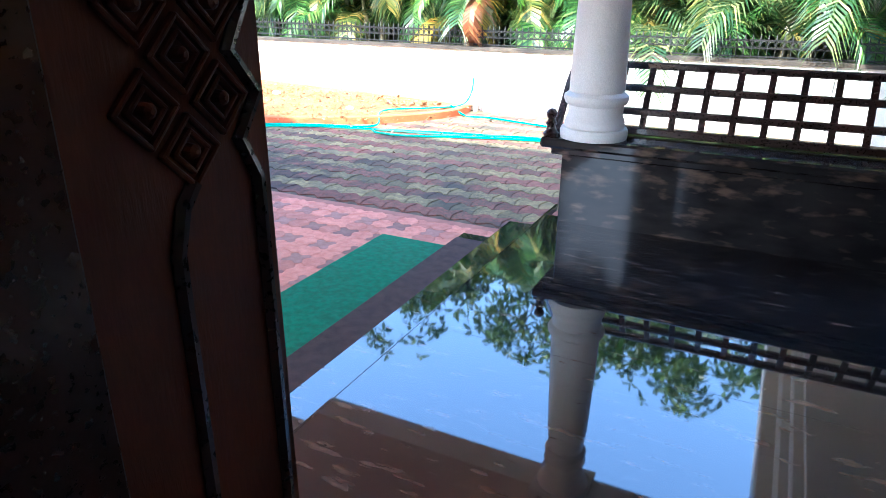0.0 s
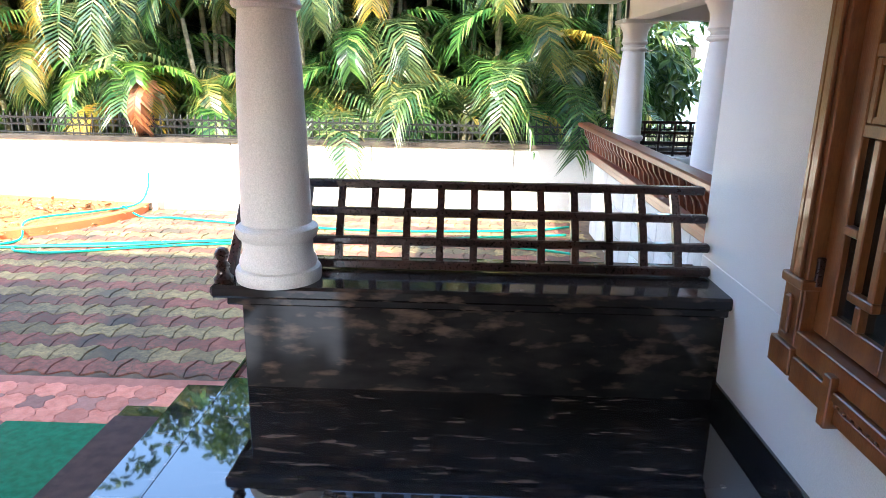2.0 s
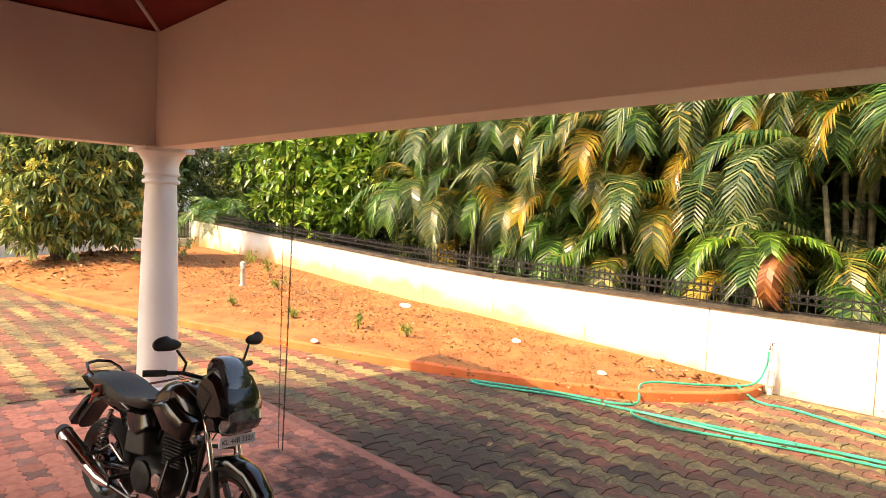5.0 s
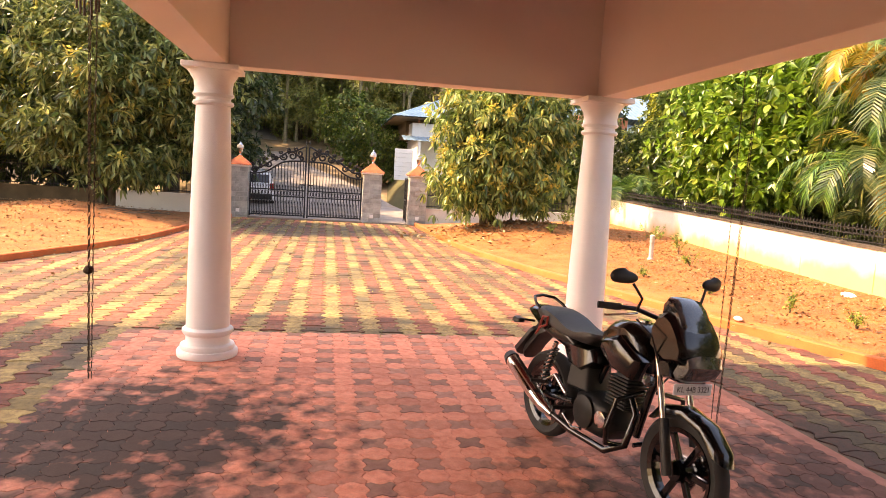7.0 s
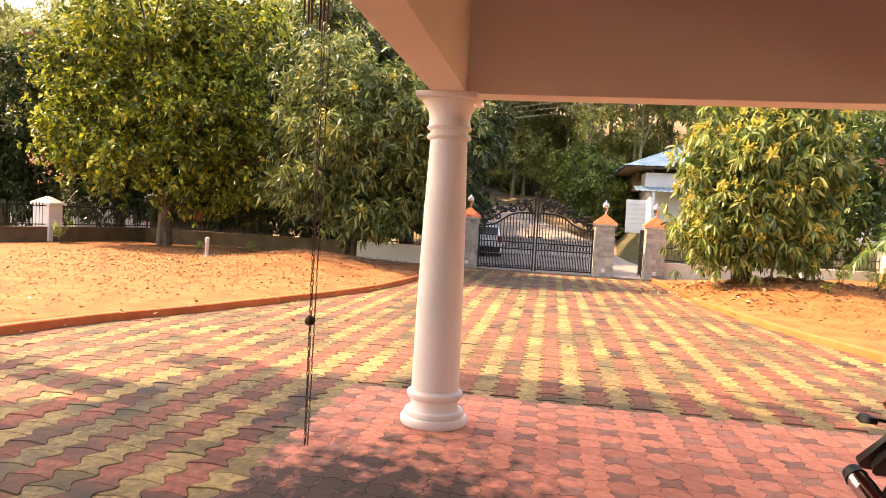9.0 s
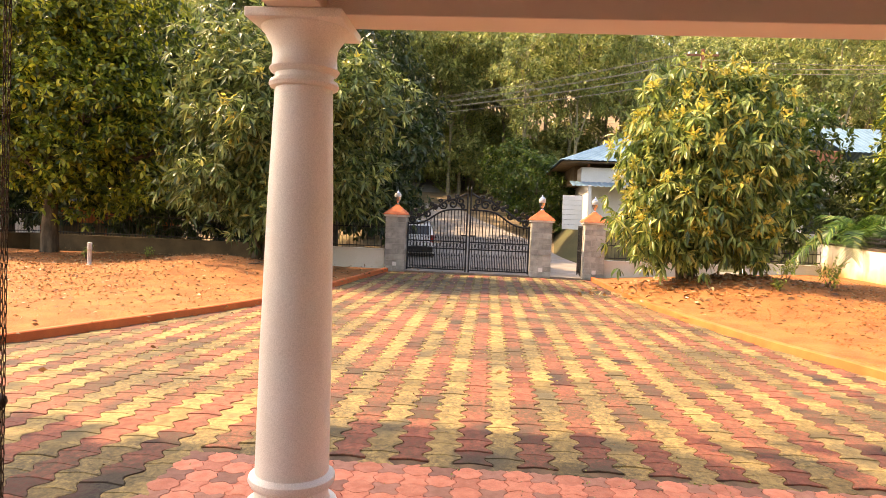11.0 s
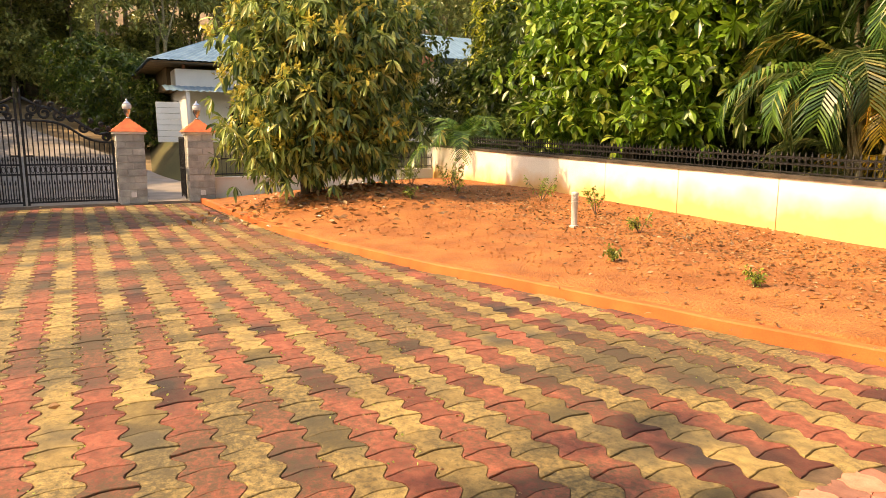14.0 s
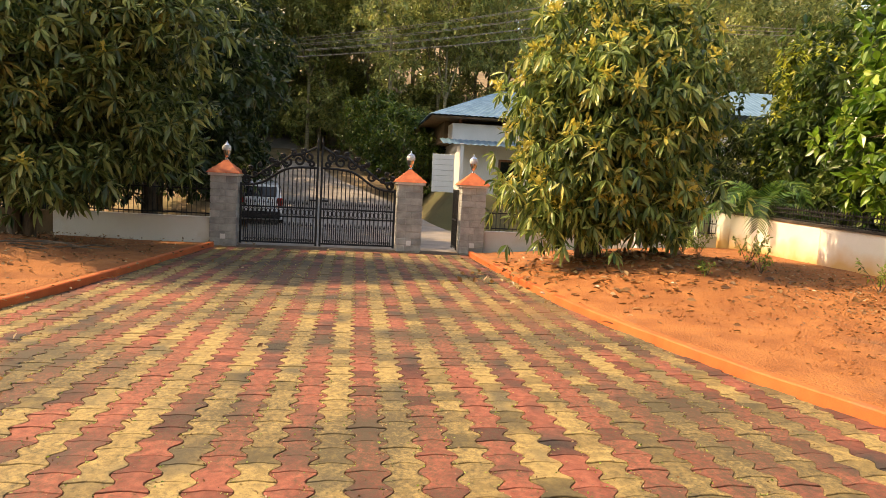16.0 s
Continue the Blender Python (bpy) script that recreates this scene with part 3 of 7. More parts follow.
tagged(part("roof_house", box_mesh((-1.9, -5.6, 4.05), (6.6, 5.0, 4.25)), TILE_CAP), "flat edge of the house roof", "roof", kind="structure")


def column(name, at, low, high, radius, label, foot=1.0):
    """A round tapered column on a moulded base, with a moulded capital under a square abacus."""
    root = thing(name, label, "column", (*at, low), group="porch columns", kind="structure")
    r, h = radius, high - low
    bm = bmesh.new()
    lathe(bm, [(r * 1.52 * foot, 0), (r * 1.55 * foot, 0.015), (r * 1.55 * foot, 0.045), (r * 1.50 * foot, 0.06), (r * 1.36 * foot, 0.065), (r * 1.40 * foot, 0.085), (r * 1.36 * foot, 0.105), (r * 1.16, 0.115), (r * 1.10, 0.14), (r * 1.12, 0.19),
               (r * 1.22, 0.20), (r * 1.30, 0.225), (r * 1.28, 0.245), (r * 1.10, 0.265)], seg=40)
    part("base", bm, COLUMN, root, smooth=True)
    bm = bmesh.new()
    lathe(bm, [(r * 1.10, 0.265), (r * 1.10, 0.3), (r * 1.06, h * 0.35), (r * 0.96, h * 0.65), (r * 0.84, h - 0.34)], seg=40)
    part("shaft", bm, COLUMN, root, smooth=True)
    bm = bmesh.new()
    q = r * 0.84
    lathe(bm, [(q, h - 0.34), (q * 1.16, h - 0.335), (q * 1.22, h - 0.32), (q * 1.16, h - 0.30), (q * 1.02, h - 0.295), (q * 1.02, h - 0.27), (q * 1.16, h - 0.26), (q * 1.22, h - 0.245), (q * 1.14, h - 0.23),
               (q * 1.10, h - 0.18), (q * 1.16, h - 0.13), (q * 1.34, h - 0.09), (q * 1.38, h - 0.075), (q * 1.50, h - 0.06), (q * 1.52, h - 0.045)], seg=40)
    part("capital", bm, COLUMN, root, smooth=True)
    part("abacus", box_mesh((-q * 1.62, -q * 1.62, h - 0.045), (q * 1.62, q * 1.62, h), 0.004), COLUMN, root)
    return root


column("column_1", COL_A, 1.035, BEAM_LOW, 0.142, "white-painted round column standing on the granite seat", 0.88)
column("column_2", COL_B, 0.0, BEAM_LOW, 0.17, "white-painted round column beside the motorcycle")
column("column_3", COL_C, 0.0, BEAM_LOW, 0.17, "white-painted round column on the red pavers")

# ---- side veranda ----
part_v = thing("side_veranda", "raised side veranda with tile-clad seat wall", "veranda", kind="structure")
part("floor", box_mesh((1.35, 4.48, 0.0), (6.0, 9.4, FLOOR)), GRANITE, part_v)
part("seat_wall", box_mesh((1.22, 4.62, 0.0), (1.45, 9.5, 1.0), 0.004), WHITE, part_v)
part("end_wall", box_mesh((1.45, 9.25, 0.0), (6.0, 9.5, 1.0), 0.004), WHITE, part_v)
part("back_wall", box_mesh((6.0, 4.62, 0.0), (6.2, 9.5, 3.9), 0.004), WHITE, part_v)
part("ceiling", box_mesh((1.2, 4.62, 3.0), (6.2, 9.6, 3.12)), WHITE, part_v)
part("beam", box_mesh((1.42, 4.62, BEAM_LOW), (1.64, 9.35, 3.0), 0.004), WHITE, part_v)
part("beam", box_mesh((1.42, 9.2, BEAM_LOW), (6.0, 9.42, 3.0), 0.004), WHITE, part_v)
column("column_4", (1.53, 6.5), 1.0, BEAM_LOW, 0.145, "white-painted round column on the side veranda")
column("column_5", (1.53, 9.3), 1.0, BEAM_LOW, 0.145, "white-painted round column at the corner of the side veranda")

# ---- carved entrance door, window, seat rails ----
leaf = thing("door_leaf", "open dark wooden door leaf carved with diamonds and grooves", "door", (-0.84, 0.985, FLOOR))
part("panel", box_mesh((-0.045, -0.60, 0.01), (0.0, 0.0, 2.16), 0.004), DOORWOOD, leaf)
for dy, dz in ((-0.13, 1.25), (-0.18, 1.20), (-0.08, 1.20), (-0.13, 1.15), (-0.18, 1.30), (-0.08, 1.30)):
    m = pose(0.0, dy, dz, 45, 0, 0)
    bm = bmesh.new()
    for s in (0.030, 0.019):
        for a in range(4):
            box(bm, (0.0, -s, s - 0.006), (0.010, s, s), m @ pose(0, 0, 0, 90 * a, 0, 0), 0.002)
    lathe(bm, [(0.009, 0), (0.008, 0.012), (0.003, 0.016)], seg=10, m=m @ pose(0, 0, 0, 0, 90, 0))
    part("diamond", bm, DOORWOOD, leaf, "carved diamond with a bead")
for pts in (((-0.03, 0.05), (-0.03, 1.10), (-0.055, 1.15), (-0.02, 1.20), (-0.06, 1.25), (-0.025, 1.31), (-0.03, 2.05)),
            ((-0.165, 0.05), (-0.165, 1.04), (-0.15, 1.09), (-0.13, 1.115))):
    bm = bmesh.new()
    tube(bm, [(0.002, y, z) for y, z in pts], 0.010, 6)
    part("moulding", bm, WOOD_DARK, leaf)
part("stile", box_mesh((0.0, -0.60, 0.01), (0.016, -0.28, 2.16), 0.004), WOOD_DARK, leaf)

# window on the house wall: outer carved frame, casements with small panes
win = thing("window_1", "varnished teak casement window with carved frame and small panes", "window", kind="structure")
X = 0.79


def wbar(name, y0, y1, z0, z1, d0, d1, parent=win, bevel=0.004, mat=None):
    return part(name, box_mesh((X - d1, y0, z0), (X - d0, y1, z1), bevel), mat or TEAK, parent)


wy0, wy1, wz0, wz1 = 1.50, 3.555, 1.08, 2.72
# black board put in for the darkness of the room
part("back_board", box_mesh((X + 0.10, wy0 + 0.1, wz0 + 0.06), (X + 0.12, wy1 - 0.1, wz1 - 0.1)), IRON, win, "black board standing in for the unlit room")
for y0, y1 in ((wy1 - 0.12, wy1), (wy0, wy0 + 0.12)):
    wbar("frame_post", y0, y1, wz0 + 0.02, wz1, -0.10, 0.035)
    wbar("fluting", y0 + 0.022, y1 - 0.055, wz0 + 0.24, wz1 - 0.02, 0.035, 0.05)
    wbar("fluting", y0 + 0.075, y1 - 0.018, wz0 + 0.24, wz1 - 0.02, 0.035, 0.046)
    for k in range(26):
        wbar("bead", y0 + 0.050, y0 + 0.064, wz0 + 0.26 + k * 0.053, wz0 + 0.295 + k * 0.053, 0.035, 0.045, bevel=0.003)
    wbar("plinth_cap", y0 - 0.012, y1 + 0.012, wz0 + 0.205, wz0 + 0.24, -0.02, 0.055)
    wbar("plinth", y0 + 0.004, y1 - 0.004, wz0 - 0.0, wz0 + 0.205, 0.0, 0.045)
    wbar("carved_oval", y0 + 0.035, y1 - 0.035, wz0 + 0.03, wz0 + 0.175, 0.045, 0.058, bevel=0.010)
    wbar("corner_block", y0 - 0.015, y1 + 0.015, wz0 - 0.10, wz0 - 0.0, -0.02, 0.06)
wbar("frame_head", wy0, wy1, wz1, wz1 + 0.12, -0.10, 0.045)
wbar("frame_sill", wy0 + 0.1, wy1 - 0.1, wz0 - 0.02, wz0 + 0.06, -0.10, 0.04)
wbar("lower_block", wy1 - 0.36, wy1 - 0.135, wz0 - 0.115, wz0 - 0.022, -0.02, 0.052)
wbar("lower_block", wy1 - 0.40, wy1 - 0.355, wz0 - 0.15, wz0 + 0.02, -0.02, 0.065)
wbar("apron", wy0 + 0.13, wy1 - 0.40, wz0 - 0.13, wz0 - 0.075, -0.02, 0.042)
wbar("apron_lip", wy0 + 0.13, wy1 - 0.40, wz0 - 0.055, wz0 - 0.022, -0.02, 0.055)
for k in range(38):
    wbar("bead", wy0 + 0.16 + k * 0.040, wy0 + 0.185 + k * 0.040, wz0 - 0.074, wz0 - 0.056, 0.0, 0.046, bevel=0.003)


def casement(y0, y1):
    """One casement: stiles, rails, pierced slots, glazing bars and panes."""
    c = part("casement", box_mesh((X + 0.01, y0, wz0 + 0.065), (X + 0.05, y0 + 0.085, wz1 - 0.01), 0.004), TEAK, win)
    wbar("stile", y1 - 0.085, y1, wz0 + 0.065, wz1 - 0.01, -0.05, -0.01, c)
    a, b = y0 + 0.085, y1 - 0.085
    for z0, z1 in ((wz0 + 0.065, wz0 + 0.15), (1.80, 1.84), (2.03, 2.07), (wz1 - 0.09, wz1 - 0.01)):
        wbar("rail", a, b, z0, z1, -0.05, -0.01, c)
    # pierced band
    n = 4
    w = (b - a) / n
    for k in range(n + 1):
        wbar("band_post", max(a, a + k * w - 0.028), min(b, a + k * w + 0.028), 1.84, 2.03, -0.046, -0.014, c)
    wbar("band_edge", a, b, 1.838, 1.862, -0.045, -0.016, c)
    wbar("band_edge", a, b, 2.008, 2.032, -0.045, -0.016, c)
    # inner framed light with side lights
    for z0, z1 in ((wz0 + 0.15, 1.80), (2.07, wz1 - 0.09)):
        lo = z0 + 0.11 if z0 < 1.5 else z0
        for y in (a + 0.075, b - 0.075 - 0.03):
            wbar("glazing_bar", y, y + 0.03, lo, z1, -0.046, -0.004, c)
        if z0 < 1.5:
            wbar("glazing_bar", a + 0.075, b - 0.075, lo - 0.03, lo, -0.046, -0.004, c)
            wbar("glazing_bar", a, a + 0.075, lo + 0.16, lo + 0.19, -0.046, -0.004, c)
            wbar("glazing_bar", b - 0.075, b, lo + 0.16, lo + 0.19, -0.046, -0.004, c)
            wbar("glazing_bar", (a + b) / 2 - 0.015, (a + b) / 2 + 0.015, z0, lo - 0.03, -0.046, -0.004, c)
        part("pane", box_mesh((X + 0.032, a, z0), (X + 0.036, b, z1)), DARKGLASS, c, "dark reflecting glass")
    for z in (wz0 + 0.22, wz1 - 0.4):
        wbar("hinge", y1 - 0.012, y1 + 0.006, z, z + 0.10, -0.03, 0.012, c, 0.003, WOOD_DARK)


span = (wy1 - 0.12 - (wy0 + 0.12)) / 4
for k in range(4):
    casement(wy0 + 0.12 + k * span + 0.002, wy0 + 0.12 + (k + 1) * span - 0.002)

# lattice back rest of the granite seat
rail = thing("seat_railing", "dark-stained wooden lattice back rest on the granite seat", "railing", (0, 0, 1.035))
RX0, RX1 = -1.44, 0.79


def rail_y(z):
    return 4.36 + 0.22 * (z / 0.42) ** 1.4


for z, h, d in ((0.03, 0.045, 0.05), (0.135, 0.040, 0.045), (0.262, 0.040, 0.045), (0.385, 0.040, 0.055)):
    part("rail", box_mesh((RX0, rail_y(z) - d / 2, z - h / 2), (RX1, rail_y(z) + d / 2, z + h / 2), 0.008), WOOD_DARK, rail)
n = 12
for k in range(n):
    x = -1.143 + 0.162 * k
    bm = bmesh.new()
    zs = (0.04, 0.12, 0.20, 0.30, 0.39)
    rings = [[(x - 0.018, rail_y(z) - 0.02, z), (x + 0.018, rail_y(z) - 0.02, z), (x + 0.018, rail_y(z) + 0.016, z), (x - 0.018, rail_y(z) + 0.016, z)] for z in zs]
    vs = [[bm.verts.new(c) for c in r] for r in rings]
    for a, b in zip(vs, vs[1:]):
        for i in range(4):
            bm.faces.new((a[i], a[(i + 1) % 4], b[(i + 1) % 4], b[i]))
    bm.faces.new(vs[0][::-1])
    bm.faces.new(vs[-1])
    part("baluster", bm, WOOD_DARK, rail)
# shaped end arm with its knob
bm = bmesh.new()
tube(bm, [(-1.455, 4.20, 0.0), (-1.455, 4.27, 0.08), (-1.455, 4.34, 0.16), (-1.455, 4.44, 0.28), (-1.45, 4.55, 0.38), (-1.44, 4.59, 0.42)], [0.03, 0.026, 0.024, 0.024, 0.026, 0.02], 8)
part("end_arm", bm, WOOD_DARK, rail, smooth=True)
bm = bmesh.new()
lathe(bm, [(0.042, 0), (0.046, 0.02), (0.030, 0.04), (0.026, 0.06), (0.034, 0.075), (0.020, 0.10), (0.030, 0.115), (0.034, 0.135), (0.022, 0.155), (0.006, 0.162)], (-1.455, 4.115, 0.0), 14)
part("finial", bm, WOOD_DARK, rail, smooth=True)

# railing of the side veranda, leaning outward
srail = thing("veranda_railing", "reddish wooden railing with curved balusters on the side veranda", "railing", (0, 0, 1.0))
part("seat_board", box_mesh((1.10, 4.70, 0.0), (1.50, 9.45, 0.05), 0.008), REDWOOD, srail)
part("moulded_edge", box_mesh((1.13, 4.70, -0.07), (1.22, 9.45, 0.0), 0.012), REDWOOD, srail)
part("top_rail", box_mesh((0.98, 4.70, 0.33), (1.12, 9.45, 0.385), 0.012), REDWOOD, srail)
for k in range(30):
    y = 4.8 + k * 0.158
    bm = bmesh.new()
    tube(bm, [(1.20, y, 0.04), (1.14, y, 0.10), (1.12, y, 0.18), (1.08, y, 0.25), (1.05, y, 0.34)], [0.018, 0.026, 0.017, 0.026, 0.018], 6)
    part("baluster", bm, REDWOOD, srail, smooth=True)
srail2 = thing("veranda_lattice", "dark wooden lattice back rest at the end of the side veranda", "railing", (0, 0, 1.0))
for z in (0.04, 0.16, 0.28, 0.40):
    part("rail", box_mesh((1.66, 9.40, z - 0.018), (5.9, 9.44, z + 0.018), 0.006), WOOD_DARK, srail2)
for k in range(22):
    part("baluster", box_mesh((1.75 + k * 0.18, 9.40, 0.0), (1.78 + k * 0.18, 9.43, 0.40), 0.004), WOOD_DARK, srail2)
# stone cladding tiles under the seat
for k in range(12):
    for r in range(3):
        part("cladding_tile", box_mesh((1.205, 4.66 + k * 0.40, 0.02 + r * 0.30), (1.219, 5.05 + k * 0.40, 0.31 + r * 0.30), 0.003), CLADDING, part_v)
# eave cornice of the side veranda and its lamp
cornice = thing("cornice", "white stepped plaster cornice under the side eave", "cornice", kind="structure")
part("soffit", box_mesh((0.40, 4.64, 2.78), (1.45, 10.1, 2.86), 0.004), WHITE, cornice)
part("band", box_mesh((0.30, 4.64, 2.86), (0.46, 10.1, 2.96), 0.02), WHITE, cornice)
part("band", box_mesh((0.20, 4.64, 2.96), (0.36, 10.1, 3.08), 0.03), WHITE, cornice)
part("fascia", box_mesh((0.06, 4.64, 3.08), (0.26, 10.1, 3.26), 0.02), WHITE, cornice)
part("eave_slab", box_mesh((0.06, 4.64, 3.26), (6.4, 10.2, 3.36), 0.004), WHITE, cornice)
lamp = thing("ceiling_lamp", "round ceiling lamp with white glass and brass rim", "lamp", (0.74, 8.0, 2.78))
bm = bmesh.new()
lathe(bm, [(0.12, 0.0), (0.15, -0.015), (0.15, -0.035), (0.135, -0.045)], seg=24)
part("rim", bm, BRASS, lamp, smooth=True)
bm = bmesh.new()
lathe(bm, [(0.135, -0.04), (0.12, -0.065), (0.08, -0.085), (0.02, -0.092)], seg=24)
part("glass", bm, COLUMN, lamp, smooth=True)
lamp2 = copy_thing(lamp, pose(-7.2, 0.28, 3.30))

# mats by the steps
mat1 = thing("door_mat", "green artificial turf mat on the red pavers", "mat", (0, 0, 0.004))
part("turf", box_mesh((-2.93, 1.3, 0.0), (-2.22, 4.58, 0.022), 0.006), MAT_GREEN, mat1)
mat2 = thing("step_runner", "brown rubber runner on the lowest granite step", "mat", (0, 0, 0.174))
part("runner", box_mesh((-2.195, 1.3, 0.0), (-1.90, 4.40, 0.008), 0.003), MAT_BROWN, mat2)

# ---- motorcycle ----
bike = thing("motorcycle", "black sport commuter motorcycle on its side stand on the red pavers", "motorcycle", (-6.18, 3.16, 0.0))
bike.matrix_world = pose(-6.226, 3.197, 0.0, -4.6, 0, 13.1) @ Matrix.Scale(0.972, 4)
bpy.context.view_layer.update()


def wheel(name, x, r, w):
    """A tyre on a six-spoke alloy rim with a hub."""
    m = pose(x, 0, r, 90, 0, 0)
    bm = bmesh.new()
    prof = [(r - 0.075, -w * 0.32), (r - 0.03, -w * 0.5), (r - 0.008, -w * 0.32), (r, 0), (r - 0.008, w * 0.32), (r - 0.03, w * 0.5), (r - 0.075, w * 0.32)]
    rings = []
    for i in range(36):
        a = 2 * math.pi * i / 36
        rings.append([bm.verts.new(m @ Vector((q * math.cos(a), q * math.sin(a), z))) for q, z in prof])
    for i in range(36):
        a, b = rings[i], rings[(i + 1) % 36]
        for k in range(6):
            bm.faces.new((a[k], a[k + 1], b[k + 1], b[k]))
        bm.faces.new((a[6], a[0], b[0], b[6]))
    bmesh.ops.recalc_face_normals(bm, faces=bm.faces)
    wh = part("wheel", bm, RUBBER, bike, "black rubber tyre", True)
    bm = bmesh.new()
    rings = []
    for i in range(36):
        a = 2 * math.pi * i / 36
        rings.append([bm.verts.new(m @ Vector((q * math.cos(a), q * math.sin(a), z))) for q, z in ((r - 0.075, -0.04), (r - 0.073, 0.04), (r - 0.10, 0.03), (r - 0.10, -0.03))])
    for i in range(36):
        a, b = rings[i], rings[(i + 1) % 36]
        for k in range(4):
            bm.faces.new((a[k], a[(k + 1) % 4], b[(k + 1) % 4], b[k]))
    for k in range(6):
        box(bm, (0.02, -0.018, -0.014), (r - 0.09, 0.018, 0.014), m @ pose(0, 0, 0, 0, 0, 60 * k), 0.005)
    lathe(bm, [(0.05, -0.06), (0.06, -0.03), (0.06, 0.03), (0.05, 0.06)], seg=18, m=m)
    bmesh.ops.recalc_face_normals(bm, faces=bm.faces)
    part("rim", bm, BLACKPAINT, wh, "black six-spoke alloy rim")
    bm = bmesh.new()
    lathe(bm, [(0.12, -0.075), (0.12, -0.071)], seg=28, m=m)
    part("disc", bm, CHROME, wh)


def slab(name, outline, half, mat, label="", top=0.6, parent=None, mid=0.0):
    """A body panel: a side outline of (x, z), rounded off towards its sides."""
    bm = bmesh.new()
    layers = []
    cx = sum(p[0] for p in outline) / len(outline)
    cz = sum(p[1] for p in outline) / len(outline)
    for y, s in ((-half, 0.72), (-half * 0.82, 0.9), (-half * 0.4, 1.0), (half * 0.4, 1.0), (half * 0.82, 0.9), (half, 0.72)):
        layers.append([bm.verts.new((cx + (x - cx) * s, y + mid, cz + (z - cz) * s)) for x, z in outline])
    for a, b in zip(layers, layers[1:]):
        for i in range(len(a)):
            j = (i + 1) % len(a)
            bm.faces.new((a[i], a[j], b[j], b[i]))
    bm.faces.new(layers[0][::-1])
    bm.faces.new(layers[-1])
    bmesh.ops.recalc_face_normals(bm, faces=bm.faces)
    return part(name, bm, mat, parent or bike, label, True)


def rod(name, pts, r, mat, label="", seg=10, parent=None):
    bm = bmesh.new()
    tube(bm, pts, r, seg)
    return part(name, bm, mat, parent or bike, label, True)


wheel("rear_wheel", 0.0, 0.30, 0.11)
wheel("front_wheel", 1.30, 0.30, 0.095)
tank = slab("fuel_tank", [(0.60, 0.78), (0.62, 0.90), (0.72, 0.985), (0.86, 1.0), (0.98, 0.96), (1.05, 0.86), (1.02, 0.74), (0.90, 0.68), (0.72, 0.70)], 0.15, BLACKPAINT, "glossy black fuel tank")
rod("filler_cap", [(0.84, 0, 0.995), (0.84, 0, 1.012)], 0.04, CHROME, parent=tank)
slab("tank_shroud", [(0.70, 0.86), (0.86, 0.92), (1.08, 0.82), (1.02, 0.70), (0.84, 0.72)], 0.06, BLACKPAINT, mid=-0.15)
slab("tank_shroud", [(0.70, 0.86), (0.86, 0.92), (1.08, 0.82), (1.02, 0.70), (0.84, 0.72)], 0.06, BLACKPAINT, mid=0.15)
slab("seat", [(-0.19, 0.865), (-0.15, 0.895), (-0.06, 0.905), (0.10, 0.875), (0.20, 0.84), (0.30, 0.815), (0.42, 0.81), (0.60, 0.85), (0.64, 0.83), (0.50, 0.76), (0.20, 0.755), (-0.12, 0.81)], 0.135, SEATSKIN, "black vinyl seat")
slab("tail_fairing", [(-0.32, 0.85), (-0.24, 0.885), (0.05, 0.83), (0.35, 0.77), (0.42, 0.72), (0.25, 0.68), (-0.08, 0.74), (-0.22, 0.80)], 0.115, BLACKPAINT, "glossy tail panel with a silver edge")
slab("side_panel", [(0.18, 0.74), (0.55, 0.76), (0.62, 0.68), (0.45, 0.58), (0.28, 0.60)], 0.12, BLACKPAINT)
rod("grab_rail", [(-0.06, -0.11, 0.86), (-0.17, -0.115, 0.905), (-0.25, -0.085, 0.94), (-0.27, 0.0, 0.95), (-0.25, 0.085, 0.94), (-0.17, 0.115, 0.905), (-0.06, 0.11, 0.86)], 0.011, BLACKPAINT, "satin metal grab rail")
slab("tail_light", [(-0.345, 0.83), (-0.31, 0.865), (-0.27, 0.85), (-0.29, 0.79)], 0.06, REDLENS, "red tail light")
slab("rear_mudguard", [(-0.36, 0.50), (-0.30, 0.66), (-0.16, 0.80), (0.0, 0.76), (-0.12, 0.70), (-0.26, 0.56), (-0.34, 0.46)], 0.07, BLACKPLASTIC, "black plastic tail mudguard")
slab("mud_flap", [(-0.44, 0.50), (-0.20, 0.74), (-0.17, 0.72), (-0.40, 0.47)], 0.10, BLACKPLASTIC)
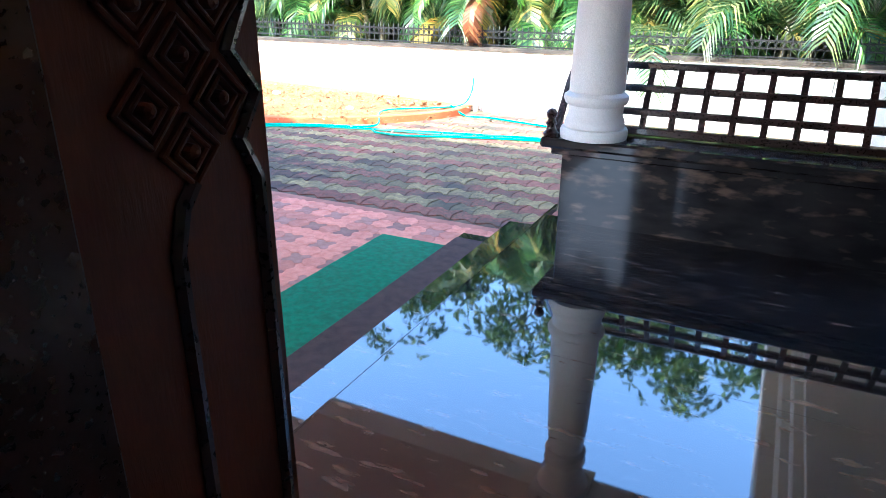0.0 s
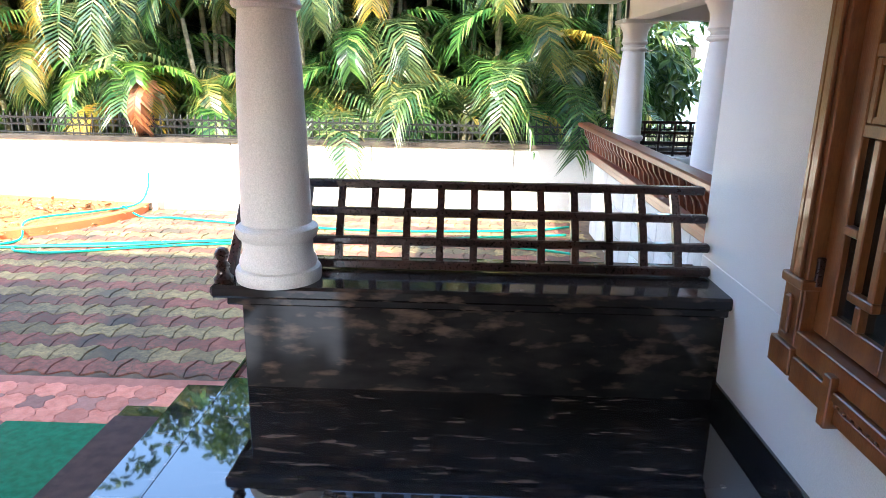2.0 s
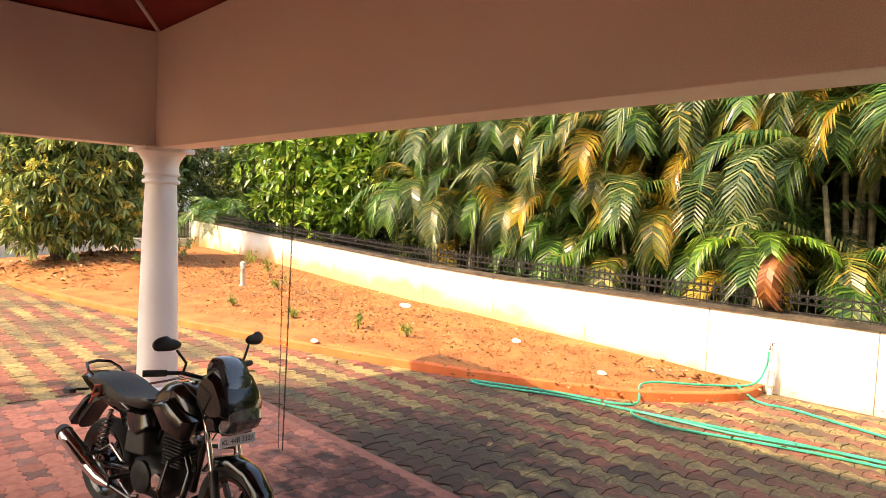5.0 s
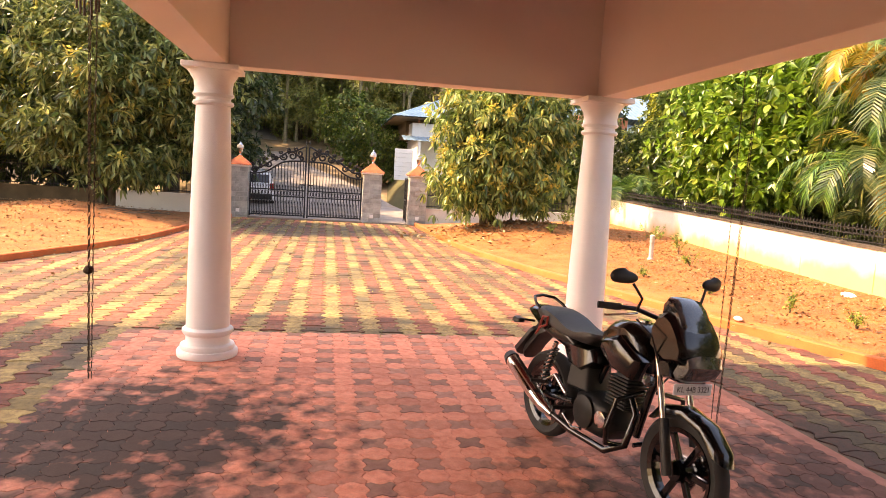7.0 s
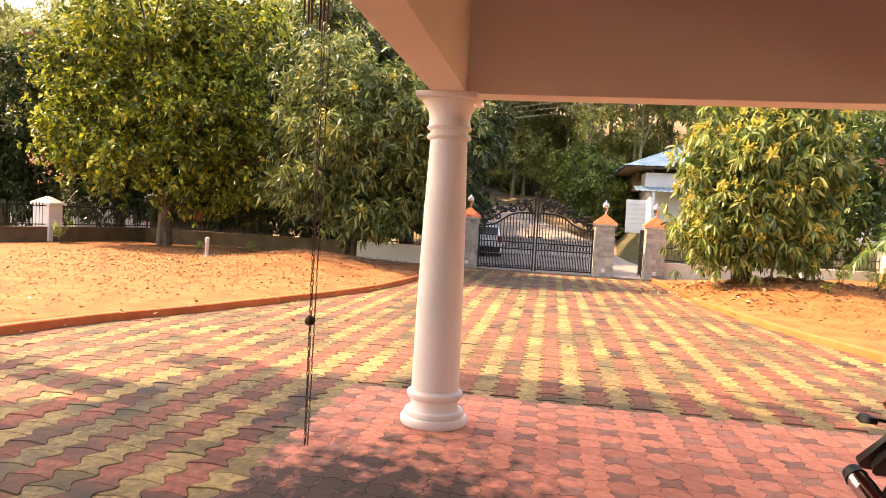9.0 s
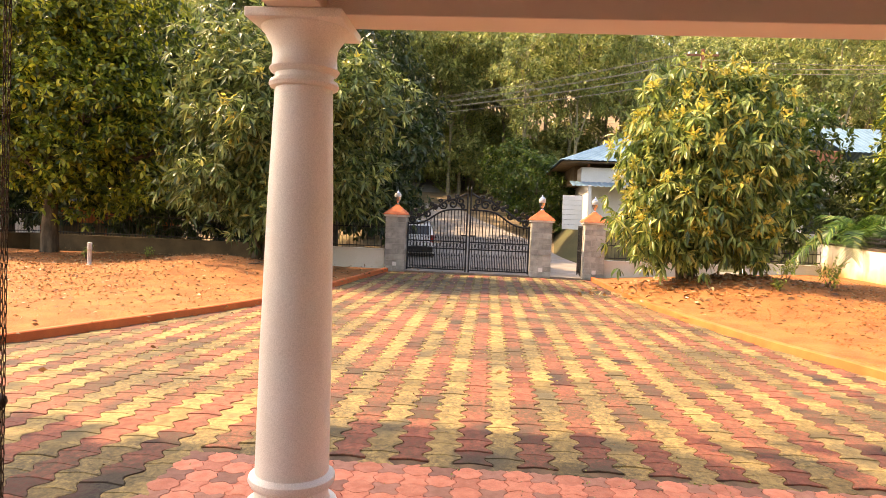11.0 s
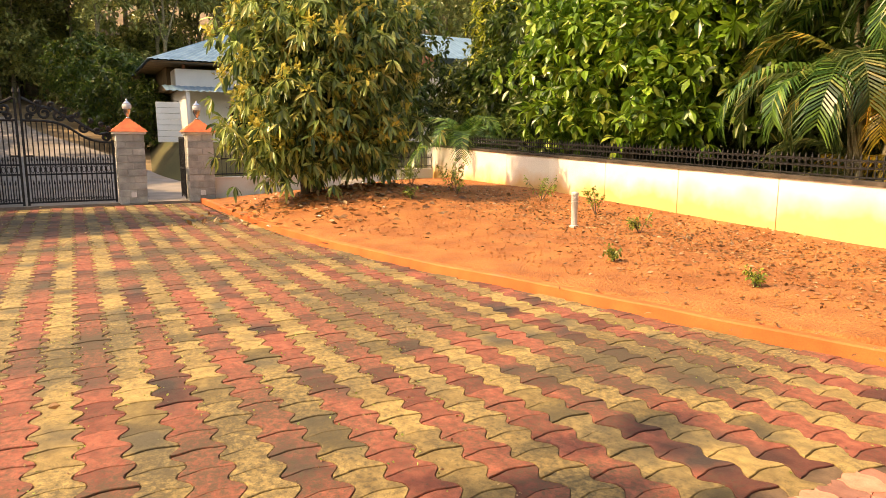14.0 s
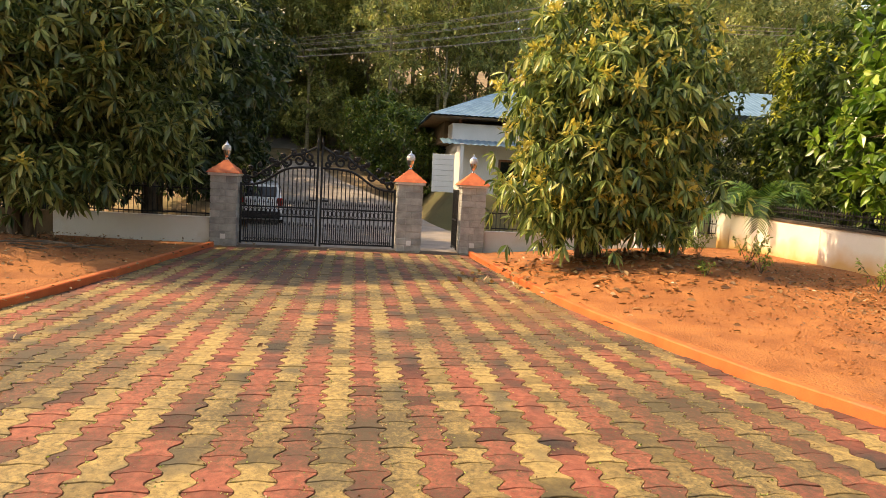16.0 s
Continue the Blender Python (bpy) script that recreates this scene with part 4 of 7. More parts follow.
for s in (-1, 1):
    rod("rear_indicator", [(-0.24, s * 0.06, 0.76), (-0.26, s * 0.17, 0.765)], 0.009, BLACKPLASTIC)
    slab("indicator_lens", [(-0.31, 0.75), (-0.28, 0.785), (-0.20, 0.78), (-0.20, 0.75), (-0.27, 0.735)], 0.028, BLACKPLASTIC, mid=s * 0.19)
    rod("shock_absorber", [(0.03, s * 0.11, 0.33), (0.16, s * 0.12, 0.70)], 0.018, CHROME)
    pts = []
    for k in range(60):
        a = k * 0.9
        c = Vector((0.05, s * 0.115, 0.40)).lerp(Vector((0.15, s * 0.12, 0.66)), k / 59)
        pts.append(c + Vector((0.03 * math.cos(a), 0.03 * math.sin(a), 0)))
    rod("spring", pts, 0.006, BLACKPLASTIC, seg=5)
    rod("swing_arm", [(0.0, s * 0.08, 0.30), (0.42, s * 0.10, 0.38)], 0.022, BLACKPAINT)
    rod("fork_tube", [(1.10, s * 0.10, 0.86), (1.215, s * 0.10, 0.54)], 0.018, CHROME, "bright chrome fork tube")
    rod("fork_slider", [(1.215, s * 0.10, 0.56), (1.30, s * 0.10, 0.28)], 0.027, BLACKPLASTIC)
    h = rod("handlebar", [(1.02, s * 0.05, 1.05), (0.98, s * 0.20, 1.095), (0.90, s * 0.36, 1.09)], 0.013, BLACKPLASTIC)
    rod("grip", [(0.94, s * 0.27, 1.093), (0.885, s * 0.385, 1.09)], 0.020, RUBBER, parent=h)
    rod("lever", [(1.0, s * 0.20, 1.075), (0.99, s * 0.30, 1.06), (0.95, s * 0.38, 1.045)], 0.006, CHROME, parent=h)
    rod("mirror_stem", [(0.99, s * 0.20, 1.09), (1.03, s * 0.21, 1.16), (1.00, s * 0.26, 1.235)], 0.008, BLACKPLASTIC)
    bm = bmesh.new()
    bmesh.ops.create_uvsphere(bm, u_segments=18, v_segments=10, radius=1)
    mm = pose(0.985, s * 0.315, 1.265, 0, 8 * s, 10 * s) @ Matrix.Diagonal((0.025, 0.085, 0.048, 1))
    for v in bm.verts:
        q = v.co.copy()
        q.z *= 0.75 if q.y * s < 0 else 1.05
        q.z = max(q.z, -0.72)
        v.co = mm @ q
    part("mirror", bm, BLACKPLASTIC, bike, "black oval rear-view mirror", True)
    bm = bmesh.new()
    lathe(bm, [(0.024, 0), (0.034, 0.02), (0.030, 0.05), (0.008, 0.06)], seg=14, m=pose(1.12, s * 0.17, 0.74, 0, 90, 20 * s))
    part("front_indicator", bm, CLEARLENS, bike, "clear front indicator")
slab("front_fairing", [(1.04, 0.90), (1.03, 1.02), (1.07, 1.10), (1.14, 1.13), (1.21, 1.10), (1.28, 1.02), (1.34, 0.92), (1.33, 0.86), (1.20, 0.83)], 0.15, BLACKPAINT, "glossy black headlamp fairing")
slab("windscreen", [(1.06, 1.08), (1.06, 1.16), (1.09, 1.195), (1.14, 1.19), (1.20, 1.14), (1.26, 1.06), (1.28, 1.0)], 0.105, SMOKE, "smoked windscreen")
slab("headlamp", [(1.22, 0.80), (1.27, 0.90), (1.345, 0.93), (1.365, 0.87), (1.33, 0.80), (1.26, 0.76)], 0.115, CLEARLENS, "clear wide headlamp")
slab("lower_cowl", [(1.10, 0.86), (1.22, 0.88), (1.26, 0.78), (1.16, 0.76)], 0.13, BLACKPAINT)
bm = bmesh.new()
box(bm, (1.275, -0.13, 0.705), (1.285, 0.13, 0.765), None, 0.003)
plate = part("number_plate", bm, PLATEWHITE, bike, "white number plate with black characters")
cu = bpy.data.curves.new("plate_text", "FONT")
cu.body, cu.size, cu.align_x, cu.align_y, cu.extrude = "KL 44B 3321", 0.043, "CENTER", "CENTER", 0.0005
tmp = bpy.data.objects.new("plate_text", cu)
scene.collection.objects.link(tmp)
bpy.context.view_layer.update()
me = bpy.data.meshes.new_from_object(tmp.evaluated_get(bpy.context.evaluated_depsgraph_get()))
bpy.data.objects.remove(tmp)
me.transform(pose(1.287, 0, 0.735, 90, 0, 90))
me.materials.clear()
me.materials.append(BLACKPLASTIC)
part("characters", me, BLACKPLASTIC, plate)
slab("front_mudguard", [(1.02, 0.50), (1.10, 0.60), (1.28, 0.645), (1.46, 0.60), (1.58, 0.50), (1.60, 0.44), (1.48, 0.56), (1.28, 0.61), (1.12, 0.565)], 0.065, BLACKPAINT, "glossy black front mudguard")
# frame and engine
rod("frame_tube", [(1.08, 0, 0.90), (0.98, 0, 0.62), (0.92, 0, 0.34)], 0.022, BLACKPAINT)
rod("frame_tube", [(1.06, 0, 0.92), (0.60, 0, 0.72), (0.45, 0, 0.40)], 0.022, BLACKPAINT)
rod("frame_tube", [(0.50, 0, 0.72), (-0.15, 0.09, 0.80)], 0.016, BLACKPAINT)
rod("steering_head", [(1.06, 0, 1.0), (1.12, 0, 0.78)], 0.032, BLACKPAINT)
slab("engine_case", [(0.42, 0.30), (0.44, 0.46), (0.58, 0.50), (0.80, 0.46), (0.84, 0.34), (0.74, 0.25), (0.52, 0.24)], 0.13, ENGINE, "dark grey cast engine case")
bm = bmesh.new()
lathe(bm, [(0.105, 0), (0.10, 0.02), (0.07, 0.032), (0.03, 0.034)], seg=24, m=pose(0.58, -0.125, 0.37, 90, 0, 0))
part("clutch_cover", bm, ENGINE, bike, "round cast clutch cover", True)
bm = bmesh.new()
lathe(bm, [(0.055, 0), (0.05, 0.025), (0.02, 0.03)], seg=20, m=pose(0.75, -0.12, 0.38, 90, 0, 0))
part("filter_cover", bm, CHROME, bike, "small bright cover", True)
for k in range(9):
    part("cooling_fin", box_mesh((0.70, -0.085, 0.0), (0.88, 0.085, 0.009), 0.002, pose(0, 0, 0.475 + k * 0.021, 0, 0, 0)), ENGINE, bike)
slab("cylinder", [(0.72, 0.46), (0.72, 0.68), (0.86, 0.68), (0.87, 0.46)], 0.06, ENGINE)
slab("battery_box", [(0.28, 0.44), (0.30, 0.62), (0.52, 0.66), (0.54, 0.46)], 0.10, BLACKPLASTIC)
rod("header_pipe", [(0.86, -0.03, 0.56), (0.96, -0.06, 0.48), (0.95, -0.10, 0.30), (0.82, -0.13, 0.22), (0.50, -0.15, 0.22), (0.28, -0.16, 0.25)], 0.021, BLACKPAINT)
rod("silencer", [(0.30, -0.165, 0.25), (0.20, -0.175, 0.275), (0.06, -0.18, 0.33), (-0.20, -0.19, 0.44), (-0.26, -0.19, 0.465)], [0.024, 0.046, 0.052, 0.055, 0.05], CHROME, "bright chrome silencer", 18)
rod("silencer_end", [(-0.255, -0.19, 0.463), (-0.30, -0.19, 0.482)], [0.056, 0.046], BLACKPLASTIC, "", 18)
part("heat_guard", box_mesh((-0.16, -0.012, -0.02), (0.10, 0.004, 0.02), 0.006, pose(-0.02, -0.245, 0.385, 0, 23, 0)), CHROME, bike)
rod("foot_peg", [(0.42, -0.10, 0.34), (0.42, -0.26, 0.34)], 0.014, RUBBER)
rod("foot_peg", [(0.42, 0.10, 0.34), (0.42, 0.26, 0.34)], 0.014, RUBBER)
rod("rear_peg", [(0.14, -0.12, 0.42), (0.10, -0.24, 0.42)], 0.014, RUBBER)
rod("peg_bracket", [(0.38, -0.14, 0.42), (0.25, -0.15, 0.50), (0.12, -0.15, 0.42)], 0.014, CHROME)
rod("brake_pedal", [(0.42, -0.17, 0.30), (0.56, -0.19, 0.26), (0.66, -0.20, 0.29)], 0.009, CHROME)
rod("side_stand", [(0.45, 0.10, 0.26), (0.38, 0.30, 0.03)], 0.011, BLACKPAINT)
rod("crash_guard", [(0.98, -0.05, 0.62), (0.99, -0.24, 0.58), (0.97, -0.27, 0.42), (0.90, -0.20, 0.30), (0.86, -0.04, 0.26)], 0.014, BLACKPAINT)
rod("crash_guard", [(0.98, 0.05, 0.62), (0.99, 0.24, 0.58), (0.97, 0.27, 0.42), (0.90, 0.20, 0.30), (0.86, 0.04, 0.26)], 0.014, BLACKPAINT)
rod("chain_case", [(0.0, 0.085, 0.36), (0.42, 0.10, 0.42)], 0.03, BLACKPLASTIC)
rod("red_cord", [(-0.06, -0.125, 0.80), (-0.02, -0.15, 0.76), (0.04, -0.14, 0.79), (0.06, -0.15, 0.85), (0.0, -0.15, 0.84), (-0.05, -0.14, 0.74), (-0.08, -0.14, 0.70)], 0.008, REDCORD, "red elastic luggage cord")
rod("cable", [(1.0, -0.2, 1.04), (1.14, -0.2, 0.98), (1.14, -0.1, 0.78), (1.26, -0.11, 0.42)], 0.005, RUBBER)
rod("cable", [(1.0, 0.2, 1.04), (1.16, 0.18, 0.96), (1.10, 0.05, 0.80), (0.9, 0.1, 0.60)], 0.005, RUBBER)

# ---- gate posts, gate, wicket ----
def gate_post(y, name_label):
    p = thing("gate_post", name_label, "gate post", (GATE_X - 0.31, y, 0.0), group="gate posts")
    part("core", box_mesh((-0.29, -0.29, -0.14), (0.29, 0.29, 1.66)), MORTAR, p)
    rng = random.Random(int(y * 100))
    for r in range(10):
        z0 = 0.01 + r * 0.165
        for side in range(4):
            m = pose(0, 0, 0, 0, 0, 90 * side)
            cuts = [-0.31, -0.31 + (0.36 if r % 2 else 0.22) + rng.uniform(-0.02, 0.02), 0.31]
            for a, b in zip(cuts, cuts[1:]):
                d = 0.30 + rng.uniform(0.004, 0.016)
                part("stone", box_mesh((0.27, a + 0.006, z0 + 0.006), (d, b - 0.006, z0 + 0.158), 0.006, m), STONE, p)
    part("stone_light", box_mesh((0.315, -0.06, 0.16), (0.33, 0.06, 0.28), 0.004), COLUMN, p, "small white light fitting")
    part("cap_slab", box_mesh((-0.36, -0.36, 1.66), (0.36, 0.36, 1.72), 0.008), COLUMN, p)
    # four-sided tiled cap in courses
    for k in range(4):
        s0, s1 = 0.40 - 0.09 * k, 0.40 - 0.09 * (k + 1) + 0.012
        bm = bmesh.new()
        z0, z1 = 1.72 + 0.075 * k, 1.72 + 0.075 * (k + 1) + 0.01
        a = [bm.verts.new((sx * s0, sy * s0, z0)) for sx, sy in ((-1, -1), (1, -1), (1, 1), (-1, 1))]
        b = [bm.verts.new((sx * s1, sy * s1, z1)) for sx, sy in ((-1, -1), (1, -1), (1, 1), (-1, 1))]
        for i in range(4):
            bm.faces.new((a[i], a[(i + 1) % 4], b[(i + 1) % 4], b[i]))
        bm.faces.new(a[::-1])
        bm.faces.new(b)
        part("tile_course", bm, TILE_CAP, p, "orange roof tile course")
    lamp_ = part("lamp", bmesh_lathe([(0.05, 2.02), (0.055, 2.05), (0.03, 2.07), (0.035, 2.10), (0.06, 2.13), (0.085, 2.20), (0.095, 2.26)], 14), CHROME, p, "glass globe lamp on a metal foot", True)
    part("globe", bmesh_lathe([(0.095, 2.26), (0.11, 2.30), (0.105, 2.36), (0.07, 2.40)], 14), GLASSLAMP, lamp_, "", True)
    part("lamp_cap", bmesh_lathe([(0.10, 2.385), (0.06, 2.42), (0.02, 2.45), (0.012, 2.49), (0.003, 2.50)], 14), CHROME, lamp_, "", True)
    return p


def bmesh_lathe(profile, seg=14, at=(0, 0, 0)):
    bm = bmesh.new()
    lathe(bm, profile, at, seg)
    return bm


for y, lab in ((-1.25, "grey split-stone gate post with orange tiled cap"), (3.19, "grey split-stone gate post between gate and wicket"), (4.78, "grey split-stone gate post beside the mango tree")):
    gate_post(y, lab)


def spiral(c, r, turns, start, hand=1, n=26):
    return [(0, c[0] + hand * r * (1 - 0.75 * k / n) * math.cos(start + 2 * math.pi * turns * k / n), c[1] + r * (1 - 0.75 * k / n) * math.sin(start + 2 * math.pi * turns * k / n)) for k in range(n + 1)]


def gate_leaf(y0, hand, label):
    """One leaf of the iron gate: frame, bars with points, scroll bands, and scrollwork on a curved top."""
    g = thing("gate_leaf", label, "gate", (GATE_X - 0.30, y0, 0.0), group="driveway gate")
    w = 1.86

    def yy(u):
        return hand * u

    def top(u):
        t = u / w
        return 1.46 + 0.50 * (1 / (1 + math.exp(-(t - 0.42) * 11)))

    def bar(name, pts, r, seg=6, lab=""):
        bm = bmesh.new()
        tube(bm, [(x, yy(y), z) for x, y, z in pts], r, seg)
        bmesh.ops.recalc_face_normals(bm, faces=bm.faces)
        return part(name, bm, IRON, g, lab)

    part("frame_post", box_mesh((-0.025, min(yy(0), yy(0.05)), 0.05), (0.025, max(yy(0), yy(0.05)), 1.52), 0.004), IRON, g)
    part("frame_post", box_mesh((-0.025, min(yy(w - 0.05), yy(w)), 0.03), (0.025, max(yy(w - 0.05), yy(w)), 2.45), 0.004), IRON, g)
    for z in (0.10, 0.74, 0.96, 1.55):
        if z < 1.5:
            part("cross_rail", box_mesh((-0.02, min(yy(0.05), yy(w - 0.05)), z - 0.02), (0.02, max(yy(0.05), yy(w - 0.05)), z + 0.02), 0.003), IRON, g)
    bar("top_rail", [(0, 0.05 + k * (w - 0.1) / 24, top(0.05 + k * (w - 0.1) / 24)) for k in range(25)], 0.028, 8)
    nb = 17
    for k in range(nb):
        u = 0.10 + k * (w - 0.2) / (nb - 1)
        bar("bar", [(0, u, 0.10), (0, u, top(u))], 0.014, 6)
        if k < nb - 1:
            v = u + (w - 0.2) / (nb - 1) / 2
            bar("dart", [(0, v, 0.10), (0, v, 0.50), (0, v, 0.54), (0, v, 0.62)], [0.010, 0.010, 0.022, 0.002])
            bar("dart", [(0, v, 0.96), (0, v, 1.04), (0, v, 1.07), (0, v, 1.16)], [0.010, 0.010, 0.022, 0.002])
            bar("ring", [(0, v + 0.036 * math.cos(a * math.pi / 6), 0.85 + 0.07 * math.sin(a * math.pi / 6)) for a in range(13)], 0.008, 5)
            bar("scroll", spiral((v, 0.16), 0.04, 1.2, 0.0), 0.008, 5)
    for c, r, tr, st, hd in (((0.16, 1.60), 0.10, 1.3, 2.2, 1), ((0.34, 1.72), 0.07, 1.2, 0.5, -1), ((0.62, 1.80), 0.11, 1.3, 2.6, 1), ((0.84, 2.00), 0.08, 1.2, 0.4, -1), ((1.10, 2.08), 0.13, 1.4, 2.8, 1), ((1.38, 2.12), 0.15, 1.4, 0.3, -1), ((1.62, 2.22), 0.12, 1.3, 2.5, 1), ((1.68, 2.04), 0.08, 1.2, 0.2, -1), ((0.10, 1.78), 0.05, 1.1, 1.0, 1), ((0.46, 1.96), 0.05, 1.1, 1.0, 1), ((0.74, 2.10), 0.06, 1.2, 2.0, 1), ((1.24, 2.30), 0.07, 1.2, 0.6, -1), ((1.50, 2.36), 0.07, 1.2, 2.4, 1), ((1.00, 2.22), 0.06, 1.2, 2.4, 1), ((0.24, 1.88), 0.05, 1.1, 0.4, -1)):
        bar("scrollwork", spiral(c, r, tr, st, hd), 0.030, 6)
    bar("crest", [(0, 0.10, 1.70), (0, 0.28, 1.66), (0, 0.50, 1.78), (0, 0.74, 1.96), (0, 0.98, 2.06), (0, 1.20, 2.24), (0, 1.46, 2.28), (0, 1.66, 2.38), (0, 1.80, 2.46)], 0.030, 6)
    bar("finial", [(0, w - 0.03, 2.44), (0, w - 0.03, 2.54), (0, w - 0.03, 2.58), (0, w - 0.03, 2.70)], [0.02, 0.014, 0.035, 0.003])
    part("latch", box_mesh((0.02, min(yy(w - 0.20), yy(w)), 1.14), (0.05, max(yy(w - 0.20), yy(w)), 1.18), 0.004), IRON, g)
    return g


gate_leaf(-0.92, 1, "closed black wrought iron gate leaf with scrolled top")
gate_leaf(2.85, -1, "closed black wrought iron gate leaf with scrolled crest")
wk = thing("wicket_gate", "narrow black iron wicket gate standing open", "gate", (GATE_X - 0.30, 4.44, 0.0))
part("frame", box_mesh((-0.80, -0.03, 0.06), (-0.76, 0.0, 1.60), 0.004), IRON, wk)
part("frame", box_mesh((-0.04, -0.03, 0.06), (0.0, 0.0, 1.60), 0.004), IRON, wk)
for z in (0.10, 0.8, 1.55):
    part("rail", box_mesh((-0.76, -0.028, z), (-0.04, -0.004, z + 0.04), 0.003), IRON, wk)
for k in range(7):
    part("bar", box_mesh((-0.69 + k * 0.1, -0.024, 0.1), (-0.672 + k * 0.1, -0.008, 1.6), 0.003), IRON, wk)


def fence_run(name, p0, p1, base, low_h, rail_h, wall_mat, label, dense=0.11):
    """A low plastered wall with an iron spear fence on it."""
    f = thing(name, label, "fence", (p0[0], p0[1], 0))
    d = Vector((p1[0] - p0[0], p1[1] - p0[1], 0))
    L = d.length
    f.matrix_world = pose(p0[0], p0[1], base, 0, 0, math.degrees(math.atan2(d.y, d.x)))
    bpy.context.view_layer.update()
    if low_h:
        part("low_wall", box_mesh((0, -0.09, -0.4 - base), (L, 0.09, low_h), 0.006), wall_mat, f)
        part("wall_cap", box_mesh((0, -0.11, low_h), (L, 0.11, low_h + 0.035), 0.006), wall_mat, f)
    z0 = low_h + 0.035 if low_h else 0.0
    for z in (z0 + 0.06, z0 + rail_h - 0.10):
        part("rail", box_mesh((0, -0.015, z), (L, 0.015, z + 0.03), 0.003), IRON, f)
    bm = bmesh.new()
    n = int(L / dense)
    for k in range(n + 1):
        x = k * L / n
        tube(bm, [(x, 0, z0), (x, 0, z0 + rail_h - 0.05), (x, 0, z0 + rail_h - 0.03), (x, 0, z0 + rail_h + 0.03)], [0.008, 0.008, 0.018, 0.002], 4)
    tagged(part("infill", bm, IRON, f), kind="stuff")
    return f


fence_run("fence", (GATE_X - 0.3, -1.6), (GATE_X - 0.48, -5.2), 0.0, 0.62, 0.75, YARDWALL, "black iron spear fence on a low cream wall")
fence_run("fence", (GATE_X - 0.48, -5.2), (GATE_X - 0.9, -13.6), 0.0, 0.62, 0.75, BROWNWALL, "black iron spear fence on a low brown wall")
fence_run("fence", (GATE_X - 0.9, -13.6), (-12.0, -16.5), 0.0, 0.62, 0.75, BROWNWALL, "black iron spear fence on a low brown side wall")
fence_run("fence", (GATE_X - 0.3, 5.1), (GATE_X - 0.5, 8.6), 0.0, 0.55, 0.55, YARDWALL, "black iron fence on a low cream wall")
fence_run("fence", (GATE_X - 0.5, 9.3), (GATE_X - 0.6, 11.6), 0.3, 0.35, 0.42, YARDWALL, "short black iron fence on a cream wall")
pw = thing("fence_pier", "white masonry pier in the iron fence", "fence pier", (GATE_X + 2.8, -14.6, 0))
part("pier", box_mesh((-0.3, -0.3, -0.1), (0.3, 0.3, 1.35), 0.01), HOUSEWALL, pw)
bm = bmesh.new()
lathe(bm, [(0.5, 1.35), (0.5, 1.42), (0.06, 1.62)], seg=4, m=pose(0, 0, 0, 0, 0, 45))
part("pier_cap", bm, HOUSEWALL, pw)
# iron fence on the long boundary wall
def wall_fence(x0, x1):
    a, b = Vector((x0, wall_y(x0) + 0.09, wall_top(x0) + 0.05)), Vector((x1, wall_y(x1) + 0.09, wall_top(x1) + 0.05))
    f = thing("wall_fence", "low black iron fence with rings along the boundary wall", "fence", group="boundary fence")
    for z, r in ((0.03, 0.012), (0.14, 0.010), (0.24, 0.012)):
        bm = bmesh.new()
        tube(bm, (a + Vector((0, 0, z)), b + Vector((0, 0, z))), r, 5)
        part("rail", bm, IRON, f)
    bm = bmesh.new()
    n = int((b - a).length / 0.095)
    for k in range(n):
        p = a.lerp(b, (k + 0.5) / n)
        tube(bm, [p, p + Vector((0, 0, 0.24)), p + Vector((0, 0, 0.26)), p + Vector((0, 0, 0.32))], [0.007, 0.007, 0.016, 0.002], 4)
        c = a.lerp(b, (k + 1.0) / n) + Vector((0, 0, 0.19))
        tube(bm, [c + 0.04 * Vector((math.cos(q * math.pi / 4), 0, math.sin(q * math.pi / 4))) for q in range(9)], 0.006, 4)
    tagged(part("infill", bm, IRON, f), kind="stuff")


for x in (11.0, 5.15, -0.7, -6.55, -12.4, -18.25):
    wall_fence(x, x - 5.85)

# ---- beyond the gate ----
def hill_z(x, y):
    """The ground that rises beyond the road, steeper along the lane."""
    a = max(0.0, min(1.0, (y - 3.0) / 6.0))
    b = max(0.0, min(1.0, (-y - 8.0) / 5.0))
    return -0.08 + max(0.0, -x - 33.0 - 9.0 * max(a, b)) * 0.13 + max(0.0, -x - 64.0) * 0.22


def lane_mid(x):
    return 2.0 if x > -31 else 2.0 - (-31 - x) * 0.21


bm = bmesh.new()
line = sweep_line([(-25.7, 2.0, 0), (-29, 2.0, 0), (-31, 2.0, 0.03)] + [(x, lane_mid(x), hill_z(x, 0) + 0.08) for x in (-35, -40, -46, -54, -64, -85)], 8)
prev = None
for i, p in enumerate(line):
    w = 3.6 if p.x > -38 else max(2.1, 3.6 - (-38 - p.x) * 0.15)
    a, b = bm.verts.new(p + Vector((0, -w, -0.03))), bm.verts.new(p + Vector((0, w, -0.03)))
    if prev:
        bm.faces.new((prev[0], a, b, prev[1]))
    prev = (a, b)
bmesh.ops.recalc_face_normals(bm, faces=bm.faces)
tagged(part("lane", bm, ASPHALT), "worn grey lane climbing away beyond the gate", "lane", kind="structure")
bm = bmesh.new()
vs = [bm.verts.new(c) for c in ((-26.2, -40, -0.055), (-33, -40, -0.055), (-33, 40, -0.055), (-26.2, 40, -0.055))]
bm.faces.new(vs[::-1])
bmesh.ops.recalc_face_normals(bm, faces=bm.faces)
tagged(part("road", bm, ASPHALT), "worn grey road running past the gate", "road", kind="structure")
